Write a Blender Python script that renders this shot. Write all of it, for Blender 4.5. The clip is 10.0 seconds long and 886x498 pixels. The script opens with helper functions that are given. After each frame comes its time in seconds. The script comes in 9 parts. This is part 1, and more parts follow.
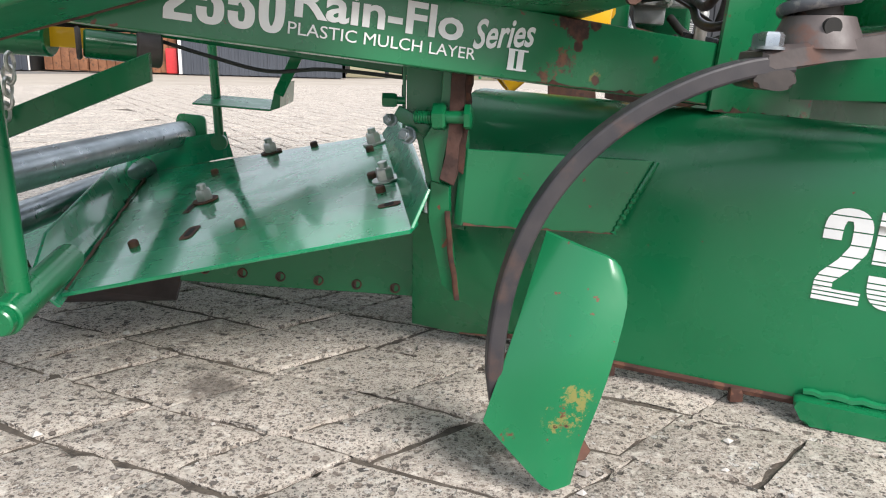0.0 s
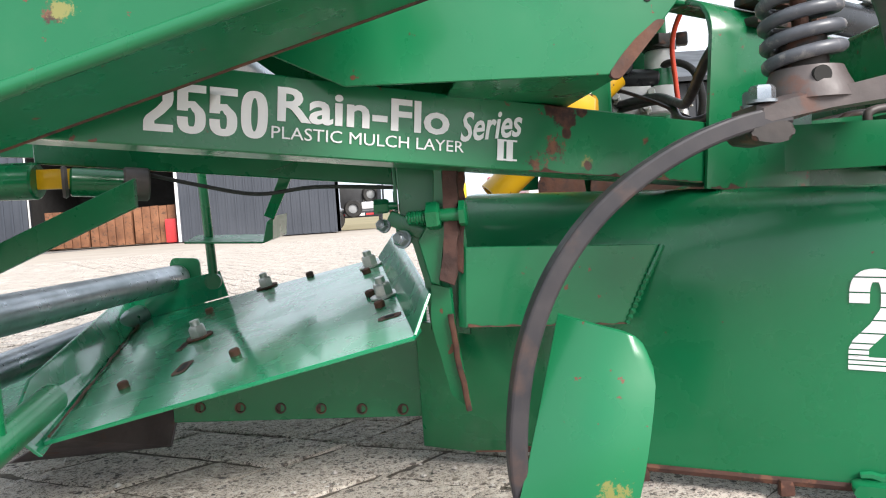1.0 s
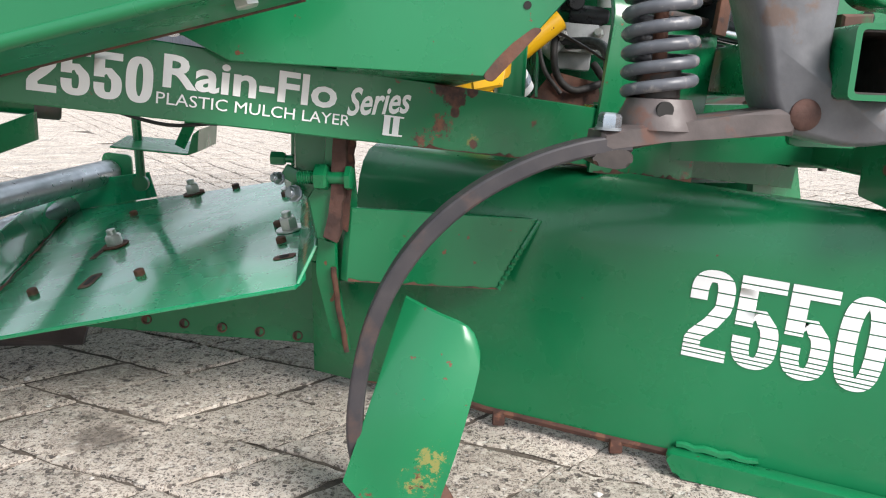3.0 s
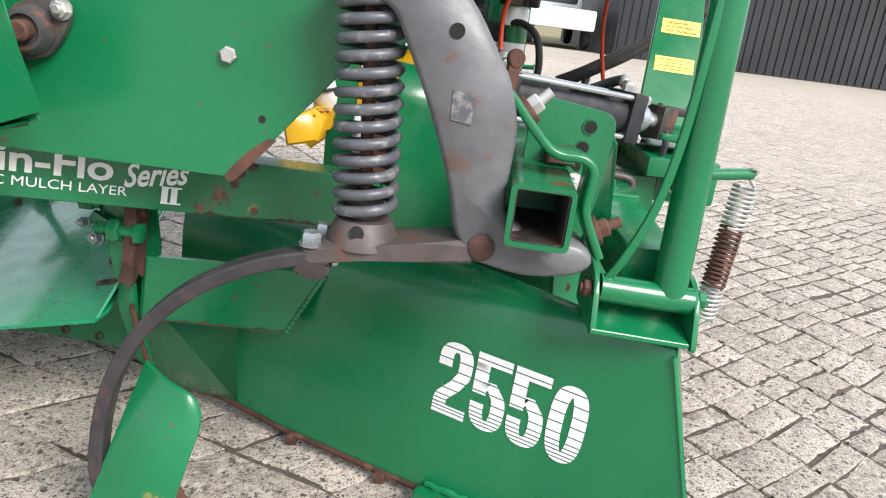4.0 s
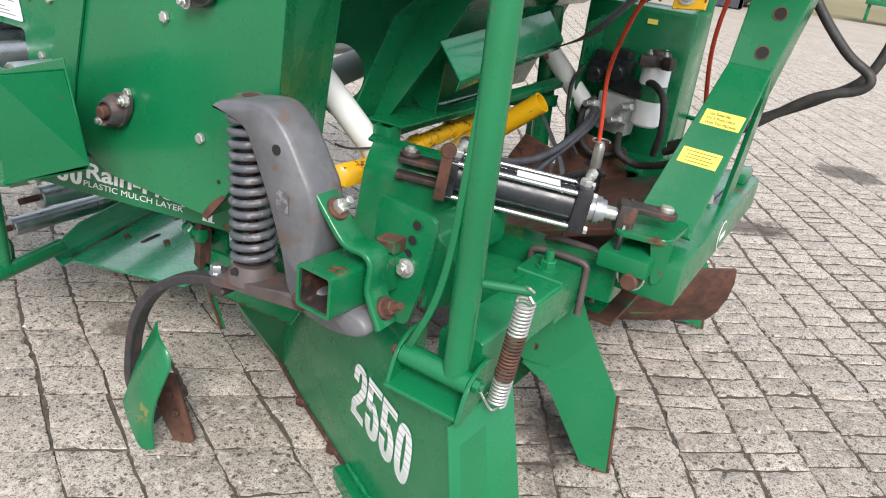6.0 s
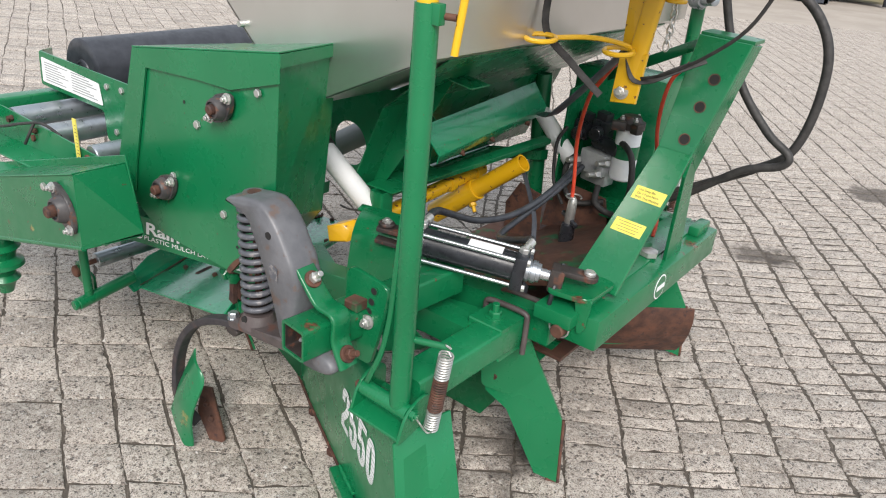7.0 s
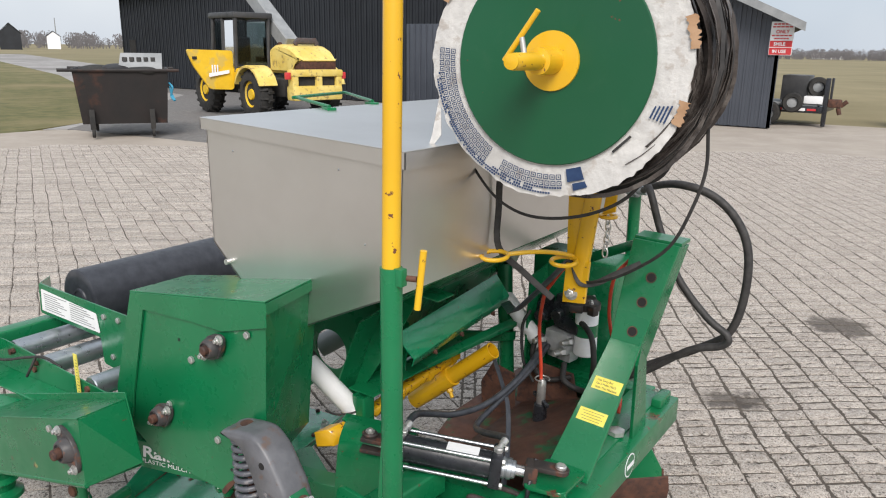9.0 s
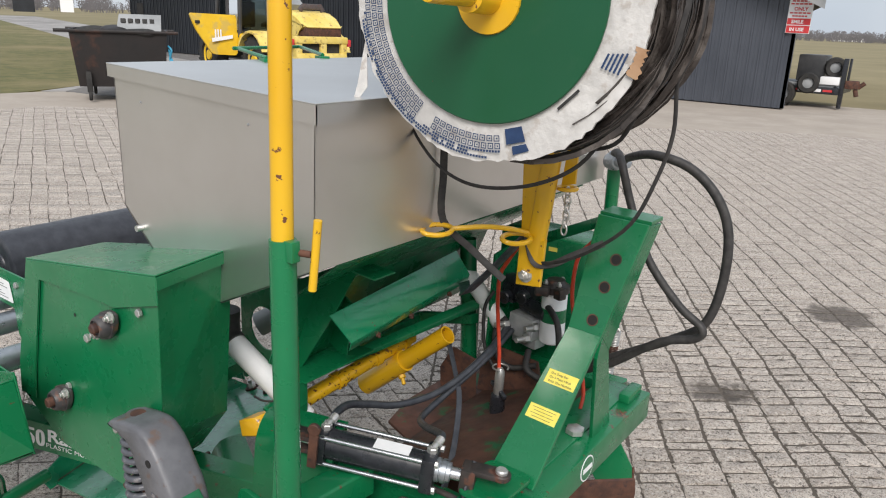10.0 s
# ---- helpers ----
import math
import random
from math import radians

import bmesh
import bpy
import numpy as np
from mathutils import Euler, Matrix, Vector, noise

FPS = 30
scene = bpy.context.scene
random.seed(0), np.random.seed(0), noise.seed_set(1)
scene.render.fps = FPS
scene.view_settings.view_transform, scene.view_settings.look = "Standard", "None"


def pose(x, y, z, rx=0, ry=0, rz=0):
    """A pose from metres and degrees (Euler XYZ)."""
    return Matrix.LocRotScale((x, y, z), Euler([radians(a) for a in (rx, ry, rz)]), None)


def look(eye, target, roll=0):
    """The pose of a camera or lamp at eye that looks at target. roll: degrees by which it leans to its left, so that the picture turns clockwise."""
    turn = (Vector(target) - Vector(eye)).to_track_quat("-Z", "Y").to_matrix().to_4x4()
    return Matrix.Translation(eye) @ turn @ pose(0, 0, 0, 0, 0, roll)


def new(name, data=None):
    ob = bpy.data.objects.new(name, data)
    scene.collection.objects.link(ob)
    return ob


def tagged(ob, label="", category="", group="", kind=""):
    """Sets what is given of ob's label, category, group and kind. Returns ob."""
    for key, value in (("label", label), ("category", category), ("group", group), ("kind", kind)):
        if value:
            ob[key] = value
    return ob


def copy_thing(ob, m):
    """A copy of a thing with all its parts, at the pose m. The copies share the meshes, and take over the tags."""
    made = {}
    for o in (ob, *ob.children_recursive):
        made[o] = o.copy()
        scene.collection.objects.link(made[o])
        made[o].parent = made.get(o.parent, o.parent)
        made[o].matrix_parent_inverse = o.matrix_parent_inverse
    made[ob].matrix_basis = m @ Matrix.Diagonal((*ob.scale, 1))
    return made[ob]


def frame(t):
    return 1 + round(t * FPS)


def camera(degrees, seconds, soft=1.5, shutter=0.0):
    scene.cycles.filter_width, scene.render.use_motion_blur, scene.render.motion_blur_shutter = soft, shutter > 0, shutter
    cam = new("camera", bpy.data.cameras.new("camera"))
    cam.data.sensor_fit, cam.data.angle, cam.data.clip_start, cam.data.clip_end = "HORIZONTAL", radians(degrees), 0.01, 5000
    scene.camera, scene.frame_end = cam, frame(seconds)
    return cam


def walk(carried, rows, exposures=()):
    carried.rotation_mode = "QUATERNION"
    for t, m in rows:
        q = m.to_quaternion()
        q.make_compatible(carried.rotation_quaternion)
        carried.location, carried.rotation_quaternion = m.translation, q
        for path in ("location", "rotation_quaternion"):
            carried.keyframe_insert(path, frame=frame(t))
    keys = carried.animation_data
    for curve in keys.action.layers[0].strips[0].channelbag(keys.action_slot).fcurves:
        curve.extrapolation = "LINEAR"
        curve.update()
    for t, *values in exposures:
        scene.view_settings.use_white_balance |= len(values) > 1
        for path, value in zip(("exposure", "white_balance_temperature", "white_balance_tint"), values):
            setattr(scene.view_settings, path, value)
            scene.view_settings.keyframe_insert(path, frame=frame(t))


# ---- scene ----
cam = camera(62.0, 10.0, 1.1)
PATH = [
    (0, (0.165, -0.835, 0.467), (0.198, 1.103, -0.027), 1.5),
    (0.5, (0.169, -0.805, 0.442), (0.214, 1.182, 0.213), -1.3),
    (1, (0.165, -0.796, 0.405), (0.201, 1.2, 0.295), -3.8),
    (1.5, (0.16, -0.785, 0.406), (0.15, 1.215, 0.368), -3.7),
    (2, (0.165, -0.794, 0.409), (0.12, 1.204, 0.312), -2.6),
    (2.2, (0.179, -0.81, 0.419), (0.13, 1.183, 0.26), -1.9),
    (3.3, (0.381, -0.874, 0.585), (0.535, 1.052, 0.069), 4.2),
    (3.5, (0.46, -0.893, 0.629), (0.613, 1.023, 0.076), 5.4),
    (4, (0.617, -0.921, 0.779), (0.703, 0.976, 0.149), 7.4),
    (4.5, (0.767, -0.86, 0.899), (0.67, 1.016, 0.211), 9.4),
    (5, (0.962, -0.825, 0.954), (0.564, 0.983, 0.198), 9.8),
    (5.5, (1.213, -0.824, 1.01), (0.529, 0.878, 0.213), 8.7),
    (5.7, (1.287, -0.846, 1.048), (0.509, 0.812, 0.244), 8.1),
    (6.8, (1.698, -1.0, 1.332), (0.655, 0.478, 0.478), 5.8),
    (7, (1.745, -0.993, 1.418), (0.685, 0.468, 0.557), 5.4),
    (7.5, (1.801, -1.016, 1.515), (0.73, 0.428, 0.638), 4.2),
    (8, (1.82, -1.05, 1.591), (0.733, 0.428, 0.795), 2.9),
    (8.5, (1.825, -1.065, 1.632), (0.72, 0.47, 0.982), 1.7),
    (9, (1.82, -1.069, 1.669), (0.71, 0.511, 1.146), 0.9),
    (9.5, (1.819, -1.017, 1.676), (0.71, 0.579, 1.204), 0.7),
    (10, (1.83, -0.779, 1.606), (0.713, 0.771, 1.017), 2.3),
]
walk(cam, [(t, look(eye, target, roll)) for t, eye, target, roll in PATH],
     exposures=((0, 1.0), (1, 1.2), (2, 1.22), (3.5, 1.06), (4.5, 0.94), (5.5, 0.86), (7, 0.57), (9, 0.33), (10, 0.25)))

# ---- world, sun, exposure ----
world = bpy.data.worlds.new("overcast_sky")
scene.world = world
world.use_nodes = True
wn, wl = world.node_tree.nodes, world.node_tree.links
wn.clear()
sky = wn.new("ShaderNodeTexSky")
sky.sky_type, sky.sun_disc = "NISHITA", False
sky.sun_elevation, sky.sun_rotation = radians(40), radians(141)
sky.air_density, sky.dust_density, sky.ozone_density = 1.0, 3.0, 1.0
cloud = wn.new("ShaderNodeTexNoise")
cloud.inputs["Scale"].default_value, cloud.inputs["Detail"].default_value = 2.2, 4.0
wco = wn.new("ShaderNodeTexCoord")
wl.new(wco.outputs["Generated"], cloud.inputs["Vector"])
cramp = wn.new("ShaderNodeValToRGB")
cramp.color_ramp.elements[0].position, cramp.color_ramp.elements[0].color = 0.35, (4.9, 5.5, 6.3, 1)
cramp.color_ramp.elements[1].position, cramp.color_ramp.elements[1].color = 0.68, (6.9, 7.2, 7.6, 1)
wl.new(cloud.outputs["Fac"], cramp.inputs["Fac"])
wmix = wn.new("ShaderNodeMix")
wmix.data_type, wmix.inputs["Factor"].default_value = "RGBA", 0.85
wl.new(sky.outputs["Color"], wmix.inputs["A"])
wl.new(cramp.outputs["Color"], wmix.inputs["B"])
wbg, wout = wn.new("ShaderNodeBackground"), wn.new("ShaderNodeOutputWorld")
wbg.inputs["Strength"].default_value = 0.105
wl.new(wmix.outputs["Result"], wbg.inputs["Color"])
wl.new(wbg.outputs["Background"], wout.inputs["Surface"])
sun_data = bpy.data.lights.new("sun", "SUN")
sun_data.energy, sun_data.angle, sun_data.color = 2.8, radians(28), (1.0, 0.945, 0.90)
sun = new("sun", sun_data)
sun.matrix_world = look((0, 0, 30), (-7.4, 9.3, 20))
tagged(sun, kind="structure")

# ---- materials ----
MATS = {}


def shader(name, rough=0.5, metal=0.0, coat=0.0):
    m = bpy.data.materials.new(name)
    m.use_nodes = True
    nt = m.node_tree
    b = nt.nodes["Principled BSDF"]
    b.inputs["Roughness"].default_value = rough
    b.inputs["Metallic"].default_value = metal
    b.inputs["Coat Weight"].default_value = coat
    MATS[name] = m
    return m, nt, b


def nz(nt, scale, detail=4.0, rough=0.55):
    n = nt.nodes.new("ShaderNodeTexNoise")
    n.inputs["Scale"].default_value, n.inputs["Detail"].default_value, n.inputs["Roughness"].default_value = scale, detail, rough
    g = nt.nodes.new("ShaderNodeNewGeometry")
    nt.links.new(g.outputs["Position"], n.inputs["Vector"])
    return n.outputs["Fac"]


def rampf(nt, fac, lo, hi, a=0.0, b=1.0):
    r = nt.nodes.new("ShaderNodeMapRange")
    for k, v in (("From Min", lo), ("From Max", hi), ("To Min", a), ("To Max", b)):
        r.inputs[k].default_value = v
    nt.links.new(fac, r.inputs["Value"])
    return r.outputs["Result"]


def mixc(nt, fac, a, b):
    m = nt.nodes.new("ShaderNodeMix")
    m.data_type = "RGBA"
    for key, v in (("A", a), ("B", b)):
        if isinstance(v, tuple):
            m.inputs[key].default_value = (*v, 1)
        else:
            nt.links.new(v, m.inputs[key])
    if isinstance(fac, float):
        m.inputs["Factor"].default_value = fac
    else:
        nt.links.new(fac, m.inputs["Factor"])
    return m.outputs["Result"]


def bump(nt, b, fac, strength, dist):
    n = nt.nodes.new("ShaderNodeBump")
    n.inputs["Strength"].default_value, n.inputs["Distance"].default_value = strength, dist
    nt.links.new(fac, n.inputs["Height"])
    nt.links.new(n.outputs["Normal"], b.inputs["Normal"])


def painted(name, c0, c1, rust=0.72, rough=0.3, coat=0.35, spots=()):
    """Factory paint with faded patches, dust and small rust chips."""
    m, nt, b = shader(name, rough, 0.0, coat)
    col = mixc(nt, rampf(nt, nz(nt, 2.2, 2), 0.3, 0.72), c0, c1)
    dust = rampf(nt, nz(nt, 22, 6, 0.65), 0.58, 0.88, 0.0, 0.06)
    col = mixc(nt, dust, col, (0.20, 0.27, 0.19))
    chip = rampf(nt, nz(nt, 46, 5, 0.62), rust, rust + 0.012)
    col = mixc(nt, chip, col, (0.13, 0.045, 0.022))
    if spots:
        g = nt.nodes.new("ShaderNodeNewGeometry")
        rag = nz(nt, 95, 9, 0.78)
        rcol = mixc(nt, rampf(nt, nz(nt, 90, 4), 0.4, 0.6), (0.055, 0.026, 0.018), (0.16, 0.065, 0.035))
        dcol = mixc(nt, rampf(nt, nz(nt, 120, 4), 0.42, 0.6), (0.030, 0.012, 0.009), (0.085, 0.032, 0.020))
        for place, r, ycol in spots:
            d = nt.nodes.new("ShaderNodeVectorMath")
            d.operation = "DISTANCE"
            d.inputs[1].default_value = place
            nt.links.new(g.outputs["Position"], d.inputs[0])
            wob = nt.nodes.new("ShaderNodeMath")
            wob.operation = "MULTIPLY_ADD"
            wob.inputs[1].default_value = r * (2.0 if ycol == 2 else 5.0)
            nt.links.new(rag, wob.inputs[0])
            nt.links.new(d.outputs["Value"], wob.inputs[2])
            edge = rampf(nt, wob.outputs[0], r * (2.05 if ycol == 2 else 3.15), r * (1.95 if ycol == 2 else 2.85))
            col = mixc(nt, edge, col, (0.20, 0.20, 0.06) if ycol == 1 else dcol if ycol == 2 else rcol)
    nt.links.new(col, b.inputs["Base Color"])
    r = rampf(nt, nz(nt, 14, 5), 0.3, 0.75, rough - 0.07, rough + 0.14)
    nt.links.new(r, b.inputs["Roughness"])
    b.inputs["Coat Roughness"].default_value = 0.09
    bump(nt, b, nz(nt, 26, 3), 0.05, 0.002)
    return m


def mottled(name, c0, c1, scale, rough, metal=0.0, bumps=0.2, dist=0.001, c2=None, s2=60):
    m, nt, b = shader(name, rough, metal)
    col = mixc(nt, rampf(nt, nz(nt, scale, 6, 0.62), 0.36, 0.64), c0, c1)
    if c2:
        col = mixc(nt, rampf(nt, nz(nt, s2, 5, 0.6), 0.56, 0.64), col, c2)
    nt.links.new(col, b.inputs["Base Color"])
    nt.links.new(rampf(nt, nz(nt, scale * 2.3, 4), 0.3, 0.7, max(rough - 0.1, 0.04), min(rough + 0.1, 1)), b.inputs["Roughness"])
    bump(nt, b, nz(nt, s2 * 2, 4), bumps, dist)
    return m


GREEN = painted("green_paint", (0.0030, 0.122, 0.043), (0.0060, 0.172, 0.064), rough=0.27, coat=0.2)
GREENWORN = painted("worn_green_paint", (0.0030, 0.122, 0.043), (0.0060, 0.172, 0.064), rust=0.67, rough=0.28, coat=0.2, spots=(
    ((-0.095, -0.25, 0.562), 0.012, 0), ((-0.088, -0.25, 0.566), 0.012, 1),
    ((0.346, 0.141, 0.512), 0.017, 2), ((0.332, 0.136, 0.522), 0.013, 2), ((0.372, 0.150, 0.518), 0.009, 2), ((0.348, 0.141, 0.490), 0.007, 2), ((0.330, 0.134, 0.471), 0.022, 0), ((0.373, 0.152, 0.450), 0.011, 1), ((0.376, 0.152, 0.447), 0.006, 2), ((0.305, 0.124, 0.452), 0.017, 0), ((0.46, 0.19, 0.475), 0.010, 0),
    ((0.322, -0.125, 0.122), 0.024, 1), ((0.312, -0.125, 0.096), 0.024, 1), ((0.308, -0.125, 0.108), 0.013, 0), ((0.312, -0.122, 0.090), 0.011, 0), ((0.250, -0.11, 0.075), 0.010, 0),
    ((0.62, 0.24, 0.41), 0.010, 0), ((0.72, 0.29, 0.40), 0.012, 0), ((1.16, 1.05, 0.56), 0.035, 0), ((1.10, 1.0, 0.56), 0.02, 0), ((1.12, 0.42, 0.60), 0.02, 0),
    ((0.78, -0.10, 0.60), 0.022, 0), ((0.74, -0.126, 0.56), 0.012, 0), ((0.93, -0.05, 0.40), 0.012, 0), ((0.43, 0.19, 0.228), 0.012, 0), ((0.20, 0.15, 0.33), 0.012, 0), ((0.07, 0.03, 0.46), 0.01, 0)))
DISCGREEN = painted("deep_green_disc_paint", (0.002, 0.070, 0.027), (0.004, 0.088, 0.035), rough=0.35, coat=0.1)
# Same green, lightened to paint sky glare on the wing and chute.
LITGREEN = painted("lit_green_paint", (0.003, 0.20, 0.080), (0.010, 0.27, 0.125), rust=0.68, rough=0.24, coat=0.7)
# Greasy castings; also the painted shade inside the toolbar tube.
CASTDARK = mottled("greasy_casting_tube_shade", (0.022, 0.019, 0.018), (0.045, 0.035, 0.032), 30, 0.5, 0.0, 0.4, 0.001, (0.10, 0.042, 0.028), 36)
YELLOW = painted("yellow_paint", (0.66, 0.36, 0.006), (0.74, 0.44, 0.012), rust=0.655, rough=0.36)
YELLOWCHIP = painted("rust_chipped_yellow", (0.66, 0.36, 0.006), (0.74, 0.44, 0.012), rust=0.585, rough=0.4)
CASTBROWN = mottled("brown_casting", (0.055, 0.045, 0.044), (0.092, 0.074, 0.072), 16, 0.5, 0.0, 0.4, 0.002, (0.10, 0.050, 0.038), 22)
RUST = mottled("rusty_steel", (0.055, 0.027, 0.020), (0.135, 0.058, 0.036), 18, 0.75, 0.1, 0.5, 0.002, (0.05, 0.027, 0.024), 45)
RUSTBAR = mottled("deep_pitted_rust", (0.042, 0.020, 0.016), (0.088, 0.040, 0.030), 20, 0.8, 0.0, 0.7, 0.003, (0.035, 0.016, 0.013), 34)
RUSTDARK = mottled("flaking_dark_rust", (0.030, 0.013, 0.010), (0.075, 0.030, 0.020), 26, 0.85, 0.0, 0.6, 0.002, (0.12, 0.05, 0.03), 50)
RUSTGREEN = mottled("rust_with_paint", (0.062, 0.030, 0.021), (0.12, 0.052, 0.034), 14, 0.7, 0.0, 0.5, 0.002, (0.010, 0.12, 0.045), 9)
BEARING = mottled("dark_bearing_casting", (0.035, 0.034, 0.037), (0.075, 0.068, 0.068), 25, 0.5, 0.0, 0.4, 0.001, (0.13, 0.06, 0.04), 45)
CASTGREY = mottled("grey_casting", (0.088, 0.090, 0.099), (0.135, 0.137, 0.148), 14, 0.42, 0.0, 0.35, 0.002, (0.115, 0.082, 0.07), 24)
SPRING = mottled("spring_grey", (0.065, 0.07, 0.082), (0.10, 0.104, 0.12), 25, 0.38, 0.0, 0.2, 0.001, (0.2, 0.19, 0.19), 50)
TINE = mottled("tine_steel", (0.022, 0.021, 0.026), (0.040, 0.035, 0.038), 22, 0.52, 0.0, 0.25, 0.001, (0.062, 0.040, 0.036), 14)
ZINC = mottled("zinc_bolt", (0.48, 0.48, 0.47), (0.62, 0.61, 0.58), 60, 0.38, 0.75, 0.15, 0.0005)
STEEL = mottled("bright_steel", (0.50, 0.52, 0.55), (0.62, 0.63, 0.65), 9, 0.24, 0.9, 0.05, 0.0005)
ALLOY = mottled("bare_aluminium", (0.42, 0.43, 0.44), (0.56, 0.57, 0.57), 24, 0.42, 0.35, 0.1, 0.0006)
GALV = mottled("galvanised_tube", (0.33, 0.36, 0.39), (0.47, 0.50, 0.53), 16, 0.34, 0.85, 0.06, 0.0005)
BLACK = mottled("black_paint", (0.012, 0.013, 0.016), (0.028, 0.03, 0.036), 20, 0.32, 0.0, 0.1, 0.0005)
RUBBER = mottled("black_rubber_hose", (0.020, 0.019, 0.019), (0.042, 0.039, 0.038), 40, 0.62, 0.0, 0.3, 0.001)
RUBBERGREY = mottled("grey_hose", (0.030, 0.034, 0.043), (0.055, 0.060, 0.070), 30, 0.4, 0.0, 0.2, 0.001)
REDHOSE = mottled("red_cable", (0.50, 0.045, 0.02), (0.62, 0.07, 0.03), 30, 0.4, 0.0, 0.1, 0.0005)
TAPEMAT = mottled("dusty_drip_tape", (0.030, 0.025, 0.023), (0.070, 0.058, 0.052), 22, 0.3, 0.0, 0.3, 0.001, (0.12, 0.105, 0.095), 12)
PLASTIC = mottled("mulch_film", (0.028, 0.030, 0.038), (0.046, 0.05, 0.06), 25, 0.42, 0.0, 0.12, 0.001)
PVC = mottled("white_pvc", (0.74, 0.75, 0.75), (0.82, 0.82, 0.81), 14, 0.35, 0.0, 0.08, 0.0006)
WHITE = mottled("white_vinyl", (0.78, 0.79, 0.80), (0.83, 0.83, 0.83), 30, 0.42, 0.0, 0.05, 0.0004)
LABELY = mottled("yellow_label", (0.72, 0.62, 0.10), (0.78, 0.68, 0.14), 40, 0.45)
INK = mottled("black_print", (0.02, 0.02, 0.02), (0.035, 0.035, 0.035), 40, 0.5)
BLUEINK = mottled("navy_print", (0.012, 0.035, 0.10), (0.02, 0.05, 0.13), 40, 0.5)
REDINK = mottled("red_print", (0.55, 0.03, 0.04), (0.6, 0.05, 0.05), 20, 0.5)
CARD = mottled("cardboard", (0.34, 0.20, 0.11), (0.44, 0.28, 0.17), 20, 0.85, 0.0, 0.3, 0.001)
WRAP = mottled("white_wrap", (0.50, 0.49, 0.475), (0.64, 0.63, 0.61), 26, 0.45, 0.0, 0.5, 0.004, (0.46, 0.43, 0.40), 34)
WOOD = mottled("crate_wood", (0.15, 0.062, 0.03), (0.27, 0.12, 0.06), 3, 0.8, 0.0, 0.3, 0.003, (0.10, 0.05, 0.03), 14)
SKIPMAT = mottled("rusty_skip", (0.007, 0.006, 0.006), (0.014, 0.009, 0.008), 1.6, 0.6, 0.0, 0.3, 0.004, (0.038, 0.015, 0.009), 2.2)
TYRE = mottled("tyre", (0.018, 0.018, 0.018), (0.035, 0.033, 0.03), 6, 0.85, 0.0, 0.3, 0.003)
GLASSD = mottled("cab_glass", (0.05, 0.06, 0.065), (0.07, 0.08, 0.085), 2, 0.06)
CABPANE, cnt, cb = shader("cab_pane", 0.03)
cb.inputs["Base Color"].default_value = (0.28, 0.33, 0.33, 1)
cb.inputs["Transmission Weight"].default_value, cb.inputs["IOR"].default_value = 1.0, 1.3
LOADY = mottled("loader_yellow", (0.70, 0.42, 0.012), (0.78, 0.50, 0.02), 3.0, 0.42, 0.0, 0.1, 0.002, (0.58, 0.40, 0.08), 2.4)
CABGREY = mottled("dark_cab_paint", (0.035, 0.036, 0.038), (0.06, 0.06, 0.062), 4, 0.45)
PALEY = mottled("faded_yellow", (0.68, 0.50, 0.10), (0.78, 0.62, 0.20), 3, 0.5, 0.0, 0.1, 0.002, (0.40, 0.28, 0.10), 9)
SLATE = mottled("slate_blue_sheet", (0.050, 0.057, 0.072), (0.070, 0.078, 0.096), 0.5, 0.45, 0.0, 0.05, 0.002)
CHARCOAL = mottled("charcoal_sheet", (0.012, 0.014, 0.018), (0.019, 0.022, 0.028), 0.5, 0.45, 0.0, 0.05, 0.002)
GREYMETAL = mottled("grey_machine_paint", (0.22, 0.23, 0.235), (0.30, 0.31, 0.315), 3, 0.5)
# Near-black painted for the shade in holes, slots, a window and the bay.
SHADEBLACK = mottled("shade_black", (0.010, 0.009, 0.009), (0.016, 0.015, 0.014), 2, 0.9)
CORN = mottled("winter_tree", (0.12, 0.115, 0.12), (0.18, 0.17, 0.175), 0.4, 0.9)


def stainless():
    m, nt, b = shader("brushed_stainless", 0.34, 0.92)
    n = nt.nodes.new("ShaderNodeTexNoise")
    mp = nt.nodes.new("ShaderNodeMapping")
    g = nt.nodes.new("ShaderNodeNewGeometry")
    mp.inputs["Scale"].default_value = (3, 3, 420)
    nt.links.new(g.outputs["Position"], mp.inputs["Vector"])
    nt.links.new(mp.outputs["Vector"], n.inputs["Vector"])
    n.inputs["Scale"].default_value = 1.0
    col = mixc(nt, rampf(nt, nz(nt, 2.5, 4), 0.35, 0.7), (0.64, 0.625, 0.60), (0.73, 0.72, 0.70))
    nt.links.new(col, b.inputs["Base Color"])
    nt.links.new(rampf(nt, n.outputs["Fac"], 0.3, 0.7, 0.295, 0.315), b.inputs["Roughness"])
    bump(nt, b, nz(nt, 2.0, 2), 0.07, 0.025)
    return m


